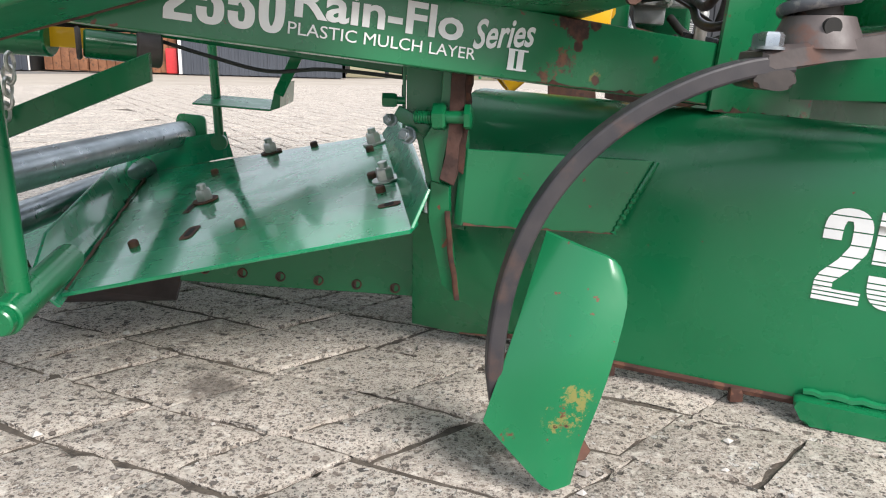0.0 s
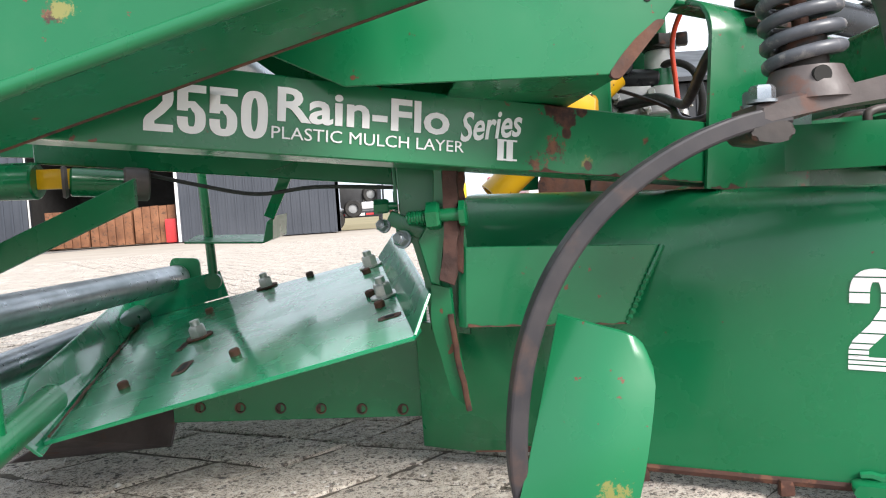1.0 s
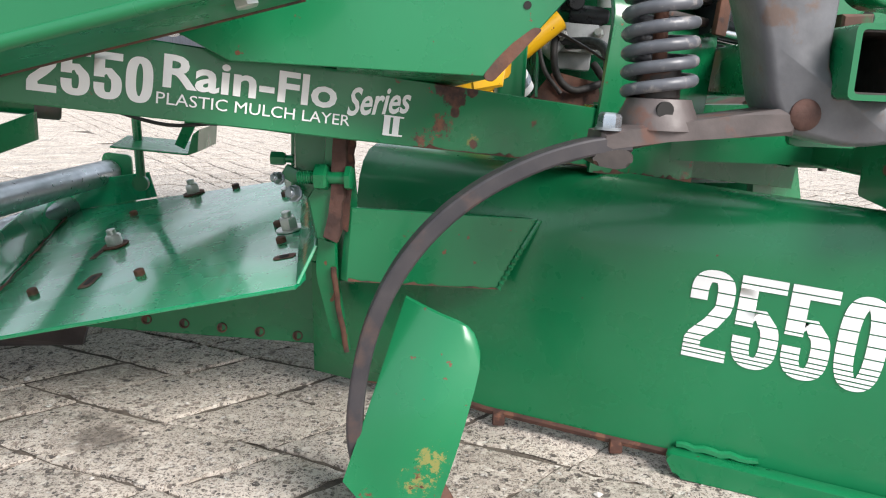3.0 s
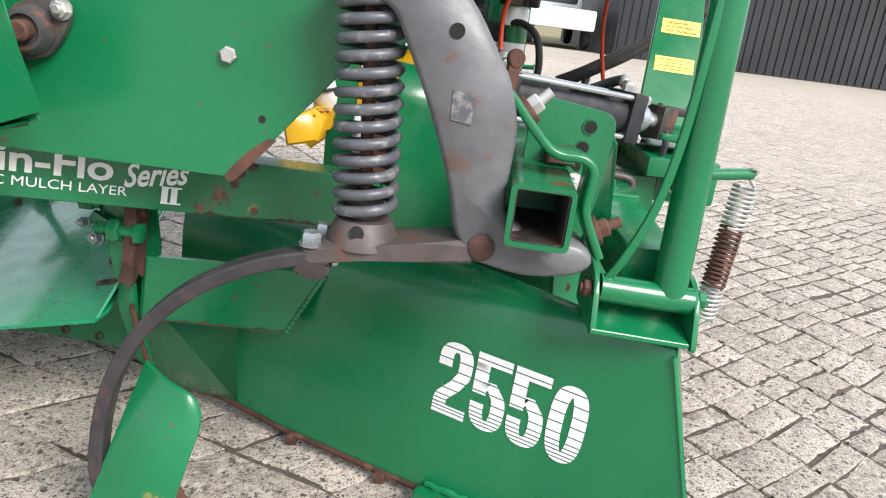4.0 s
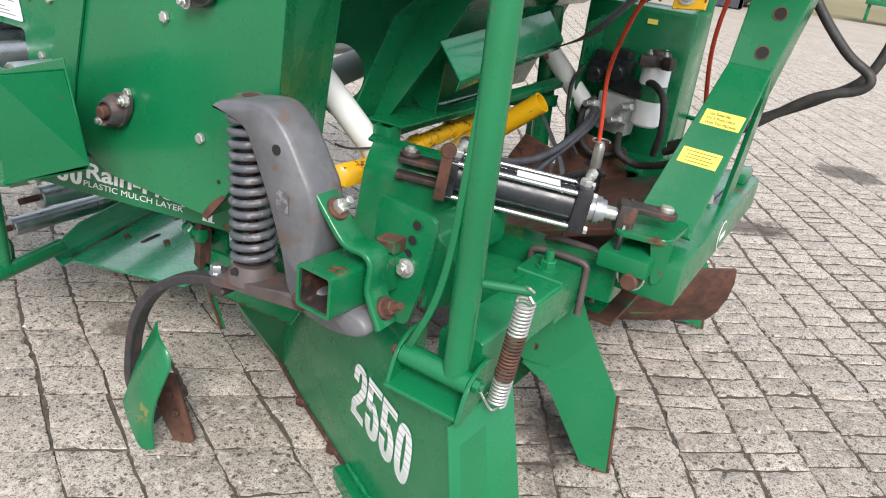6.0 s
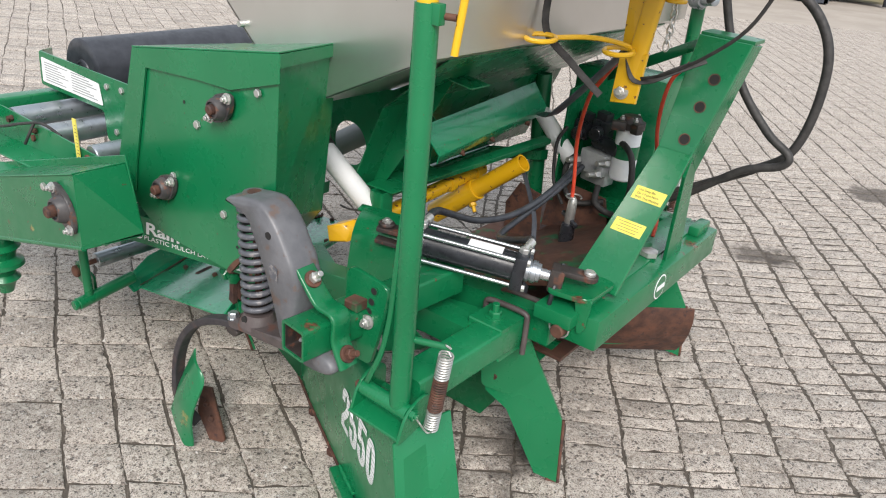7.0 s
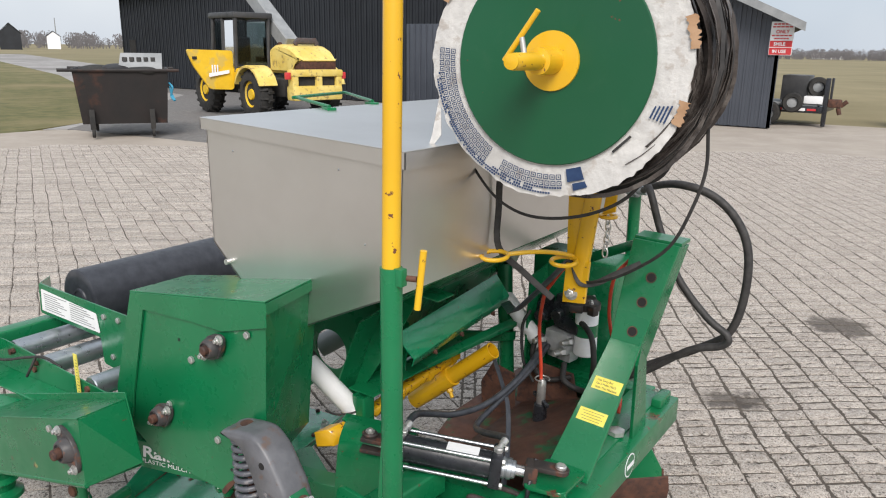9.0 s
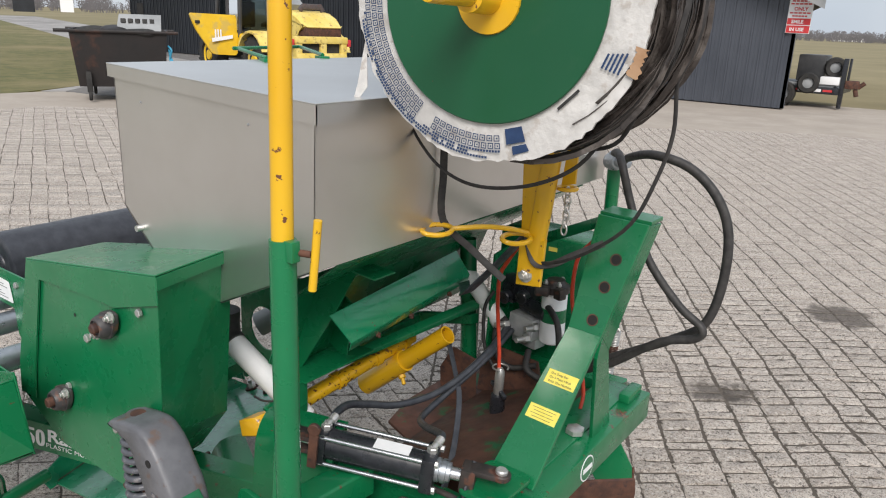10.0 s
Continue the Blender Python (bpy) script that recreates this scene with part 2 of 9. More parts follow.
def concrete():
    m, nt, b = shader("scored_concrete", 0.85)
    oi = nt.nodes.new("ShaderNodeObjectInfo")
    g = nt.nodes.new("ShaderNodeNewGeometry")
    rnd = nt.nodes.new("ShaderNodeMath")
    rnd.operation = "ADD"
    nt.links.new(oi.outputs["Random"], rnd.inputs[0])
    nt.links.new(g.outputs["Random Per Island"], rnd.inputs[1])
    frac = nt.nodes.new("ShaderNodeMath")
    frac.operation = "FRACT"
    nt.links.new(rnd.outputs[0], frac.inputs[0])
    base = mixc(nt, frac.outputs[0], (0.405, 0.353, 0.302), (0.605, 0.537, 0.470))
    col = mixc(nt, rampf(nt, nz(nt, 1.1, 5, 0.6), 0.3, 0.7), base, mixc(nt, 0.6, base, (0.53, 0.475, 0.42)))
    # exposed aggregate of two sizes, its outlines broken up by noise
    warp = nt.nodes.new("ShaderNodeTexNoise")
    warp.inputs["Scale"].default_value, warp.inputs["Detail"].default_value = 90, 3
    nt.links.new(g.outputs["Position"], warp.inputs["Vector"])
    shift = nt.nodes.new("ShaderNodeVectorMath")
    shift.operation = "MULTIPLY_ADD"
    shift.inputs[1].default_value = (0.008, 0.008, 0.008)
    nt.links.new(warp.outputs["Color"], shift.inputs[0])
    nt.links.new(g.outputs["Position"], shift.inputs[2])
    pits = None
    for scale, share, lo, hi in ((75, 0.72, 0.46, 0.38), (140, 0.58, 0.48, 0.38), (330, 0.50, 0.48, 0.36)):
        v = nt.nodes.new("ShaderNodeTexVoronoi")
        v.inputs["Scale"].default_value = scale
        nt.links.new(shift.outputs[0], v.inputs["Vector"])
        sep = nt.nodes.new("ShaderNodeSeparateColor")
        nt.links.new(v.outputs["Color"], sep.inputs["Color"])
        stone = nt.nodes.new("ShaderNodeMath")
        stone.operation = "MULTIPLY"
        nt.links.new(rampf(nt, sep.outputs["Red"], share, share + 0.03), stone.inputs[0])
        nt.links.new(rampf(nt, v.outputs["Distance"], lo, hi), stone.inputs[1])
        tone = nt.nodes.new("ShaderNodeValToRGB")
        el = tone.color_ramp.elements
        el[0].position, el[0].color = 0.0, (0.045, 0.040, 0.038, 1)
        el[1].position, el[1].color = 1.0, (0.62, 0.60, 0.57, 1)
        for pos, c in ((0.22, (0.10, 0.088, 0.082)), (0.5, (0.22, 0.18, 0.15)), (0.72, (0.34, 0.28, 0.235)), (0.86, (0.50, 0.46, 0.42))):
            q = el.new(pos)
            q.color = (*c, 1)
        nt.links.new(sep.outputs["Green"], tone.inputs["Fac"])
        col = mixc(nt, stone.outputs[0], col, tone.outputs["Color"])
        pits = stone.outputs[0] if pits is None else pits
    grit = rampf(nt, nz(nt, 210, 5, 0.8), 0.52, 0.59, 0.0, 0.9)
    col = mixc(nt, grit, col, (0.12, 0.10, 0.085))
    pale = rampf(nt, nz(nt, 48, 6, 0.75), 0.53, 0.62, 0.0, 0.8)
    col = mixc(nt, pale, col, (0.66, 0.61, 0.545))
    dark = rampf(nt, nz(nt, 13, 7, 0.78), 0.56, 0.68, 0.0, 0.75)
    col = mixc(nt, dark, col, (0.19, 0.16, 0.135))
    stain = rampf(nt, nz(nt, 0.6, 5, 0.65), 0.56, 0.76, 0.0, 0.3)
    col = mixc(nt, stain, col, (0.22, 0.19, 0.165))
    # oil and water spots
    for x, y, r in ((1.04, 2.50, 0.09), (1.14, 2.58, 0.07), (1.35, 4.01, 0.17), (-0.162, 0.165, 0.02), (0.95, 0.55, 0.07), (0.99, 0.42, 0.04), (0.50, 0.95, 0.22)):
        d = nt.nodes.new("ShaderNodeVectorMath")
        d.operation = "DISTANCE"
        d.inputs[1].default_value = (x, y, 0)
        nt.links.new(g.outputs["Position"], d.inputs[0])
        wob = nt.nodes.new("ShaderNodeMath")
        wob.operation = "MULTIPLY_ADD"
        wob.inputs[1].default_value = 0.35
        nt.links.new(nz(nt, 9, 5, 0.65), wob.inputs[0])
        nt.links.new(d.outputs["Value"], wob.inputs[2])
        spot = rampf(nt, wob.outputs[0], r + 0.22, r + 0.15, 0.0, 0.82)
        col = mixc(nt, spot, col, (0.075, 0.062, 0.052))
    nt.links.new(col, b.inputs["Base Color"])
    h = nt.nodes.new("ShaderNodeMath")
    h.operation = "SUBTRACT"
    nt.links.new(nz(nt, 110, 6, 0.75), h.inputs[0])
    nt.links.new(pits, h.inputs[1])
    bump(nt, b, h.outputs[0], 0.9, 0.007)
    return m


def groundmat(name, c0, c1, c2, scale, rough=0.95):
    m, nt, b = shader(name, rough)
    col = mixc(nt, rampf(nt, nz(nt, scale, 6, 0.65), 0.35, 0.65), c0, c1)
    col = mixc(nt, rampf(nt, nz(nt, scale * 0.13, 4), 0.45, 0.7), col, c2)
    col = mixc(nt, rampf(nt, nz(nt, scale * 9, 4, 0.7), 0.5, 0.75, 0, 0.5), col, c0)
    nt.links.new(col, b.inputs["Base Color"])
    bump(nt, b, nz(nt, scale * 6, 5), 0.5, 0.02)
    return m


GRITMAT, gnt, gb = shader("loose_grit", 0.9)
gg = gnt.nodes.new("ShaderNodeNewGeometry")
gnt.links.new(mixc(gnt, gg.outputs["Random Per Island"], (0.09, 0.075, 0.065), (0.50, 0.47, 0.44)), gb.inputs["Base Color"])
STAINLESS = stainless()
CONCRETE = concrete()
JOINT = groundmat("joint_dirt", (0.045, 0.037, 0.030), (0.15, 0.125, 0.10), (0.10, 0.083, 0.068), 46)
YARD = groundmat("worn_yard_concrete", (0.33, 0.288, 0.245), (0.41, 0.362, 0.31), (0.37, 0.322, 0.27), 1.2)
GRASS = groundmat("dry_grass", (0.085, 0.088, 0.026), (0.165, 0.148, 0.056), (0.22, 0.178, 0.085), 2.2)
TRACK = groundmat("pale_worn_track", (0.36, 0.345, 0.33), (0.26, 0.25, 0.24), (0.17, 0.16, 0.15), 1.3)
BLUEROPE = mottled("blue_rope", (0.03, 0.22, 0.36), (0.05, 0.30, 0.45), 20, 0.6)
GRAVEL = groundmat("dark_gravel", (0.13, 0.125, 0.12), (0.21, 0.20, 0.19), (0.16, 0.15, 0.145), 8)
FIELD = groundmat("pale_field", (0.19, 0.16, 0.08), (0.27, 0.225, 0.125), (0.16, 0.14, 0.065), 0.1)

# ---- building helpers ----


def V(*a):
    return Vector(a)


def part(name, bm, material, parent=None, label="", angle=38):
    me = bpy.data.meshes.new(name)
    bmesh.ops.recalc_face_normals(bm, faces=bm.faces)
    bm.to_mesh(me)
    bm.free()
    me.materials.append(material)
    me.shade_smooth()
    me.set_sharp_from_angle(angle=radians(angle))
    ob = new(name, me)
    if parent is not None:
        ob.parent = parent
        p, off = parent, Vector()
        while p is not None:
            off += p.location
            p = p.parent
        ob.location = -off
    if label:
        tagged(ob, label)
    return ob


def thing(name, label, category, at=(0, 0, 0), group="", kind=""):
    e = new(name)
    e.empty_display_size = 0.05
    e.location = Vector(at)
    return tagged(e, label, category, group, kind)


def B():
    return bmesh.new()


def bx(bm, c, s, rot=None, bev=0.002):
    """A box of size s about c, with bevelled edges."""
    r = bmesh.ops.create_cube(bm, size=1.0)
    vs = r["verts"]
    for v in vs:
        v.co = Vector((v.co.x * s[0], v.co.y * s[1], v.co.z * s[2]))
    if bev:
        es = list({e for v in vs for e in v.link_edges})
        out = bmesh.ops.bevel(bm, geom=es, offset=min(bev, min(s) * 0.3), segments=2, affect="EDGES", profile=0.6)
        vs = list({v for f in out["faces"] for v in f.verts} | {v for v in vs if v.is_valid})
    m = rot.to_matrix().to_4x4() if isinstance(rot, Euler) else (rot.to_4x4() if rot is not None else Matrix())
    for v in vs:
        v.co = m @ v.co + Vector(c)
    return vs


def prism(bm, pts, vec, bev=0.0):
    """A plate: the polygon pts, thickened by vec."""
    vec = Vector(vec)
    a = [bm.verts.new(Vector(p)) for p in pts]
    b = [bm.verts.new(Vector(p) + vec) for p in pts]
    n = len(pts)
    fs = [bm.faces.new(a), bm.faces.new(list(reversed(b)))]
    for i in range(n):
        fs.append(bm.faces.new((a[i], b[i], b[(i + 1) % n], a[(i + 1) % n])))
    if bev:
        es = list({e for f in fs[:2] for e in f.edges})
        bmesh.ops.bevel(bm, geom=es, offset=bev, segments=1, affect="EDGES")


def frame_of(axis):
    z = Vector(axis).normalized()
    x = z.orthogonal().normalized()
    return x, z.cross(x), z


def ring(bm, c, x, y, r, n):
    return [bm.verts.new(c + r * (math.cos(6.283185 * i / n) * x + math.sin(6.283185 * i / n) * y)) for i in range(n)]


def skin(bm, a, b):
    n = len(a)
    for i in range(n):
        bm.faces.new((a[i], a[(i + 1) % n], b[(i + 1) % n], b[i]))


def cyl(bm, p0, p1, r, n=20, r1=None, bev=0.0):
    p0, p1 = Vector(p0), Vector(p1)
    x, y, z = frame_of(p1 - p0)
    r1 = r if r1 is None else r1
    rings = []
    if bev:
        rings = [(p0, r - bev), (p0 + z * bev, r), (p1 - z * bev, r1), (p1, r1 - bev)]
    else:
        rings = [(p0, r), (p1, r1)]
    rs = [ring(bm, c, x, y, q, n) for c, q in rings]
    for a, b in zip(rs, rs[1:]):
        skin(bm, a, b)
    bm.faces.new(list(reversed(rs[0])))
    bm.faces.new(rs[-1])


def pipe(bm, p0, p1, ro, ri, n=24):
    """An open pipe with wall thickness."""
    p0, p1 = Vector(p0), Vector(p1)
    x, y, z = frame_of(p1 - p0)
    a, b = ring(bm, p0, x, y, ro, n), ring(bm, p1, x, y, ro, n)
    c, d = ring(bm, p0, x, y, ri, n), ring(bm, p1, x, y, ri, n)
    skin(bm, a, b)
    skin(bm, d, c)
    skin(bm, c, a)
    skin(bm, b, d)


def lathe(bm, p0, axis, prof, n=28):
    """Rings of (distance along axis, radius) about p0."""
    x, y, z = frame_of(axis)
    p0 = Vector(p0)
    rs = [ring(bm, p0 + z * a, x, y, max(r, 0.0004), n) for a, r in prof]
    for a, b in zip(rs, rs[1:]):
        skin(bm, a, b)
    bm.faces.new(list(reversed(rs[0])))
    bm.faces.new(rs[-1])


def smooth_path(pts, k=6):
    """Catmull-Rom through pts."""
    p = [Vector(q) for q in pts]
    p = [2 * p[0] - p[1], *p, 2 * p[-1] - p[-2]]
    out = []
    for i in range(1, len(p) - 2):
        for j in range(k):
            t = j / k
            out.append(0.5 * (2 * p[i] + (p[i + 1] - p[i - 1]) * t + (2 * p[i - 1] - 5 * p[i] + 4 * p[i + 1] - p[i + 2]) * t * t + (3 * p[i] - p[i - 1] - 3 * p[i + 1] + p[i + 2]) * t ** 3))
    return out + [p[-2]]


def sweep(bm, path, r, n=10, ell=None, up=None, soft_edge=0.35):
    """A round bar (or one of section ell = (wide, high)) along path."""
    path = [Vector(q) for q in path]
    t0 = (path[1] - path[0]).normalized()
    x = (Vector(up) - Vector(up).dot(t0) * t0).normalized() if up else t0.orthogonal().normalized()
    prev = None
    first = None
    for i, c in enumerate(path):
        t = (path[min(i + 1, len(path) - 1)] - path[max(i - 1, 0)]).normalized()
        x = (x - x.dot(t) * t).normalized()
        y = t.cross(x)
        if ell:
            rg = []
            w, h = ell
            q = min(w, h) * soft_edge
            for sx, sy in ((1, -1), (1, 1), (-1, 1), (-1, -1)):
                cx, cy = sx * (w / 2 - q), sy * (h / 2 - q)
                base = math.atan2(sy, sx)
                for da in (-0.6, 0.0, 0.6):
                    rg.append(bm.verts.new(c + x * (cx + q * math.cos(base + da)) + y * (cy + q * math.sin(base + da))))
        else:
            rr = r(i / (len(path) - 1)) if callable(r) else r
            rg = ring(bm, c, x, y, rr, n)
        if prev:
            skin(bm, prev, rg)
        else:
            first = rg
        prev = rg
    bm.faces.new(list(reversed(first)))
    bm.faces.new(prev)


def ragged_strip(bm, p0, p1, up, out, h, thick, k, seed):
    """A thin strip along p0-p1 whose edge towards up is torn and uneven."""
    rng = random.Random(seed)
    p0, p1, up, out = Vector(p0), Vector(p1), Vector(up), Vector(out)
    top = [p0.lerp(p1, (i + (rng.uniform(-0.3, 0.3) if 0 < i < k else 0)) / k) + up * h * (0.15 + 0.85 * rng.random() ** 2) for i in range(k + 1)]
    for i in range(k):
        a, b = p0.lerp(p1, i / k), p0.lerp(p1, (i + 1) / k)
        quad = [bm.verts.new(q + out * thick) for q in (a, b, top[i + 1], top[i])]
        back = [bm.verts.new(q) for q in (a, b, top[i + 1], top[i])]
        bm.faces.new(quad)
        skin(bm, quad, back)


def coil(p0, p1, r, turns, k=14):
    p0, p1 = Vector(p0), Vector(p1)
    x, y, z = frame_of(p1 - p0)
    n = int(turns * k)
    return [p0 + (p1 - p0) * (i / n) + r * (math.cos(6.283185 * i / k) * x + math.sin(6.283185 * i / k) * y) for i in range(n + 1)]


def hexa(bm, p, axis, r, h, stud=0.0, washer=0.0):
    """A hexagon head or nut with chamfered top, at p, standing along axis."""
    p, z = Vector(p), Vector(axis).normalized()
    if washer:
        cyl(bm, p, p + z * 0.003, washer, 20)
        p = p + z * 0.003
    x, y, z = frame_of(axis)
    a, b, c = ring(bm, p, x, y, r, 6), ring(bm, p + z * h * 0.82, x, y, r, 6), ring(bm, p + z * h, x, y, r * 0.82, 6)
    skin(bm, a, b)
    skin(bm, b, c)
    bm.faces.new(list(reversed(a)))
    bm.faces.new(c)
    if stud:
        cyl(bm, p, p + z * (h + stud), r * 0.55, 12, bev=0.001)


def rounded(pts, r, k=4):
    """Rounds the corners of a flat polygon (r one number or one each)."""
    out = []
    n = len(pts)
    for i, p in enumerate(pts):
        p, a, b = Vector(p), Vector(pts[i - 1]), Vector(pts[(i + 1) % n])
        q = r[i] if isinstance(r, (list, tuple)) else r
        if not q:
            out.append(p)
            continue
        u, v = (a - p).normalized(), (b - p).normalized()
        q = min(q, (a - p).length * 0.45, (b - p).length * 0.45)
        s, e = p + u * q, p + v * q
        for j in range(k + 1):
            t = j / k
            out.append((1 - t) ** 2 * s + 2 * t * (1 - t) * p + t * t * e)
    return out


def square_tube(bm, p0, p1, w, up, wall=0.006, rad=0.008):
    """A hollow square tube, open at p0."""
    p0, p1 = Vector(p0), Vector(p1)
    z = (p1 - p0).normalized()
    y = (Vector(up) - Vector(up).dot(z) * z).normalized()
    x = y.cross(z)

    def sec(c, h, r):
        q = rounded([c + x * sx * h + y * sy * h for sx, sy in ((1, -1), (1, 1), (-1, 1), (-1, -1))], r, 3)
        return [bm.verts.new(v) for v in q]
    a, b = sec(p0, w / 2, rad), sec(p1, w / 2, rad)
    c, d = sec(p0, w / 2 - wall, rad * 0.6), sec(p1, w / 2 - wall, rad * 0.6)
    skin(bm, a, b)
    skin(bm, d, c)
    skin(bm, c, a)
    skin(bm, b, d)


def text_part(txt, size, origin, xdir, ydir, material, parent, label="", shear=0.0, wide=1.0, name="lettering", lift=0.0012, thick=0.0006, bold=0.0):
    """Letters lying on a plane: origin is the left end of the base line."""
    cu = bpy.data.curves.new(name, "FONT")
    cu.body, cu.size, cu.shear, cu.extrude, cu.offset = txt, size, shear, thick / 2, bold
    cu.resolution_u = 3
    tmp = bpy.data.objects.new("tmp", cu)
    scene.collection.objects.link(tmp)
    me = bpy.data.meshes.new_from_object(tmp.evaluated_get(bpy.context.evaluated_depsgraph_get()))
    bpy.data.objects.remove(tmp)
    bpy.data.curves.remove(cu)
    x = Vector(xdir).normalized()
    y = (Vector(ydir) - Vector(ydir).dot(x) * x).normalized()
    n = x.cross(y)
    o = Vector(origin) + n * lift
    bm = bmesh.new()
    bm.from_mesh(me)
    bpy.data.meshes.remove(me)
    for v in bm.verts:
        v.co = o + x * v.co.x * wide + y * v.co.y + n * v.co.z
    return part(name, bm, material, parent, label)

def ribbon(pts, wx, wy, ends=None):
    """Quads of a pen stroke along pts, wx wide in stems and wy in bars."""
    out = []
    n = len(pts)
    for i, (x, y) in enumerate(pts):
        ax, ay = pts[max(i - 1, 0)]
        bx_, by_ = pts[min(i + 1, n - 1)]
        ln = math.hypot(bx_ - ax, by_ - ay)
        nx, ny = -(by_ - ay) / ln, (bx_ - ax) / ln
        if ends and i in (0, n - 1):
            nx, ny = ends[0 if i == 0 else 1]
        out.append(((x + nx * wx, y + ny * wy), (x - nx * wx, y - ny * wy)))
    return [(a[0], b[0], b[1], a[1]) for a, b in zip(out, out[1:])]


def digit_quads(ch, w=0.44, wx=0.078, wy=0.062):
    """A heavy condensed digit one unit high, as quads of its strokes."""
    def arc(cx, cy, a, b, t0, t1, k=14):
        r = []
        for i in range(k + 1):
            t = radians(t0 + (t1 - t0) * i / k)
            c, q = math.cos(t), math.sin(t)
            r.append((cx + a * math.copysign(abs(c) ** 0.75, c), cy + b * math.copysign(abs(q) ** 0.75, q)))
        return r
    a = w / 2 - wx
    if ch == "0":
        loop = arc(w / 2, 0.5, a, 0.5 - wy, 0, 360, 44)
        return ribbon(loop, wx, wy, ((-1, 0), (-1, 0)))
    if ch == "2":
        path = [(wx, 0.66), *arc(w / 2, 0.735, a, 0.265 - wy, 180, 0, 18), (w - wx, 0.66), (w - wx - 0.012, 0.58), (w / 2 + 0.03, 0.42), (wx + 0.02, 0.255), (wx, 0.2), (wx, 2 * wy)]
        return ribbon(path, wx, wy, ((-1, 0), (1, 0))) + [((0, 0), (w, 0), (w, 2 * wy), (0, 2 * wy))]
    bowl = [(2 * wx, 0.585), (w / 2 + 0.02, 0.60), *arc(w / 2, 0.30, a, 0.30 - wy, 62, -180, 26), (wx, 0.34)]
    stem = [((0.0, 0.46), (2 * wx, 0.46), (2 * wx, 1 - 2.1 * wy), (0.0, 1 - 2.1 * wy)), ((0.0, 1 - 2.1 * wy), (w, 1 - 2.1 * wy), (w, 1), (0.0, 1))]
    return ribbon(bowl, wx, wy, ((0, 1), (-1, 0))) + stem


def digit_part(ch, height, origin, xdir, ydir, material, parent, bands=((-0.1, 1.1),), label="", name="number_decal", lift=0.0012, wide=1.0, **shape):
    """One digit as thin film; bands are the stretches of its height that are printed."""
    x, y = Vector(xdir).normalized(), Vector(ydir).normalized()
    o = Vector(origin) + x.cross(y) * lift
    film_ = None

    def cut(poly, lim, keep):
        res = []
        for i in range(len(poly)):
            p, q = poly[i], poly[(i + 1) % len(poly)]
            dp, dq = (p[1] - lim) * keep, (q[1] - lim) * keep
            if dp >= 0:
                res.append(p)
            if dp * dq < 0:
                t = dp / (dp - dq)
                res.append((p[0] + (q[0] - p[0]) * t, lim))
        return res
    for lo, hi in bands:
        bm = bmesh.new()
        for quad in digit_quads(ch, **shape):
            p = cut(list(quad), lo, 1)
            p = cut(p, hi, -1) if len(p) > 2 else p
            if len(p) > 2:
                bm.faces.new([bm.verts.new(o + x * (u * height * wide) + y * (v * height)) for u, v in p])
        if not bm.faces:
            bm.free()
            continue
        bmesh.ops.remove_doubles(bm, verts=bm.verts, dist=0.00005)
        if film_ is None:
            film_ = part(name, bm, material, parent, label)
        else:
            part("stripe", bm, material, film_)
    return film_


# ---- ground ----


def sheet(name, pts, z, material, label, category="ground"):
    bm = B()
    prism(bm, [(x, y, z) for x, y in pts], (0, 0, -0.02))
    ob = part(name, bm, material)
    return tagged(ob, label, category, "", "structure")


sheet("ground", [(-1500, -1500), (1500, -1500), (1500, 1500), (-1500, 1500)], -0.06, FIELD, "flat pale winter farmland reaching the horizon")
sheet("grass", [(-90, -20), (-14.2, -20), (-13.3, 5.6), (-14.6, 8.4), (-19, 11.5), (-40, 21), (-90, 42)], -0.038, GRASS, "short dry green-brown grass beside the yard", "grass")
sheet("road", [(-14.6, 8.4), (-13.6, 6.6), (-11.0, 9.5), (-19.5, 17.0), (-40, 27.5), (-120, 58), (-120, 50), (-40, 21), (-19, 11.5)], -0.034, TRACK, "worn pale grey farm track leading away", "road")
sheet("yard", [(-13.6, -20), (60, -20), (60, 24), (-2.4, 19.9), (-8, 40), (-30, 40), (-30, 17.6), (-19.5, 17.0), (-11.0, 9.5), (-13.4, 6.4)], -0.028, YARD, "worn pale concrete farmyard", "ground")
sheet("gravel_strip", [(-29, 17.55), (-21, 15.4), (-13.2, 6.9), (-9.3, 7.4), (-8.2, 10.5), (-9.0, 15.0), (-7.5, 17.55)], -0.023, GRAVEL, "dark gravel strip before the shed", "ground")

# scored concrete slabs: two fields of hand-cut joints that meet under the implement
pavement = tagged(new("pavement", bpy.data.meshes.new("pavement")), "hand-scored grey concrete paving with dark dirty joints", "paving", "", "structure")
bmj = B()
prism(bmj, [(-10.8, -4.3, -0.0045), (7.4, -4.3, -0.0045), (7.4, 13.3, -0.0045), (-0.5, 13.3, -0.0045), (-8.4, 7.3, -0.0045), (-10.8, 5.4, -0.0045)], (0, 0, -0.0145))
part("joint_bed", bmj, JOINT, pavement, "dirt-filled joints between the slabs")


def clip_field(pts, side):
    """Cuts a slab's outline along the line where the two fields meet."""
    out = []
    d = [((p.x - 0.75) * 0.848 + (p.y - 0.5) * 0.530) * (1 if side else -1) - 0.004 for p in pts]
    for i in range(len(pts)):
        j = (i + 1) % len(pts)
        if d[i] > 0:
            out.append(pts[i])
        if d[i] * d[j] < 0:
            out.append(pts[i].lerp(pts[j], d[i] / (d[i] - d[j])))
    return out


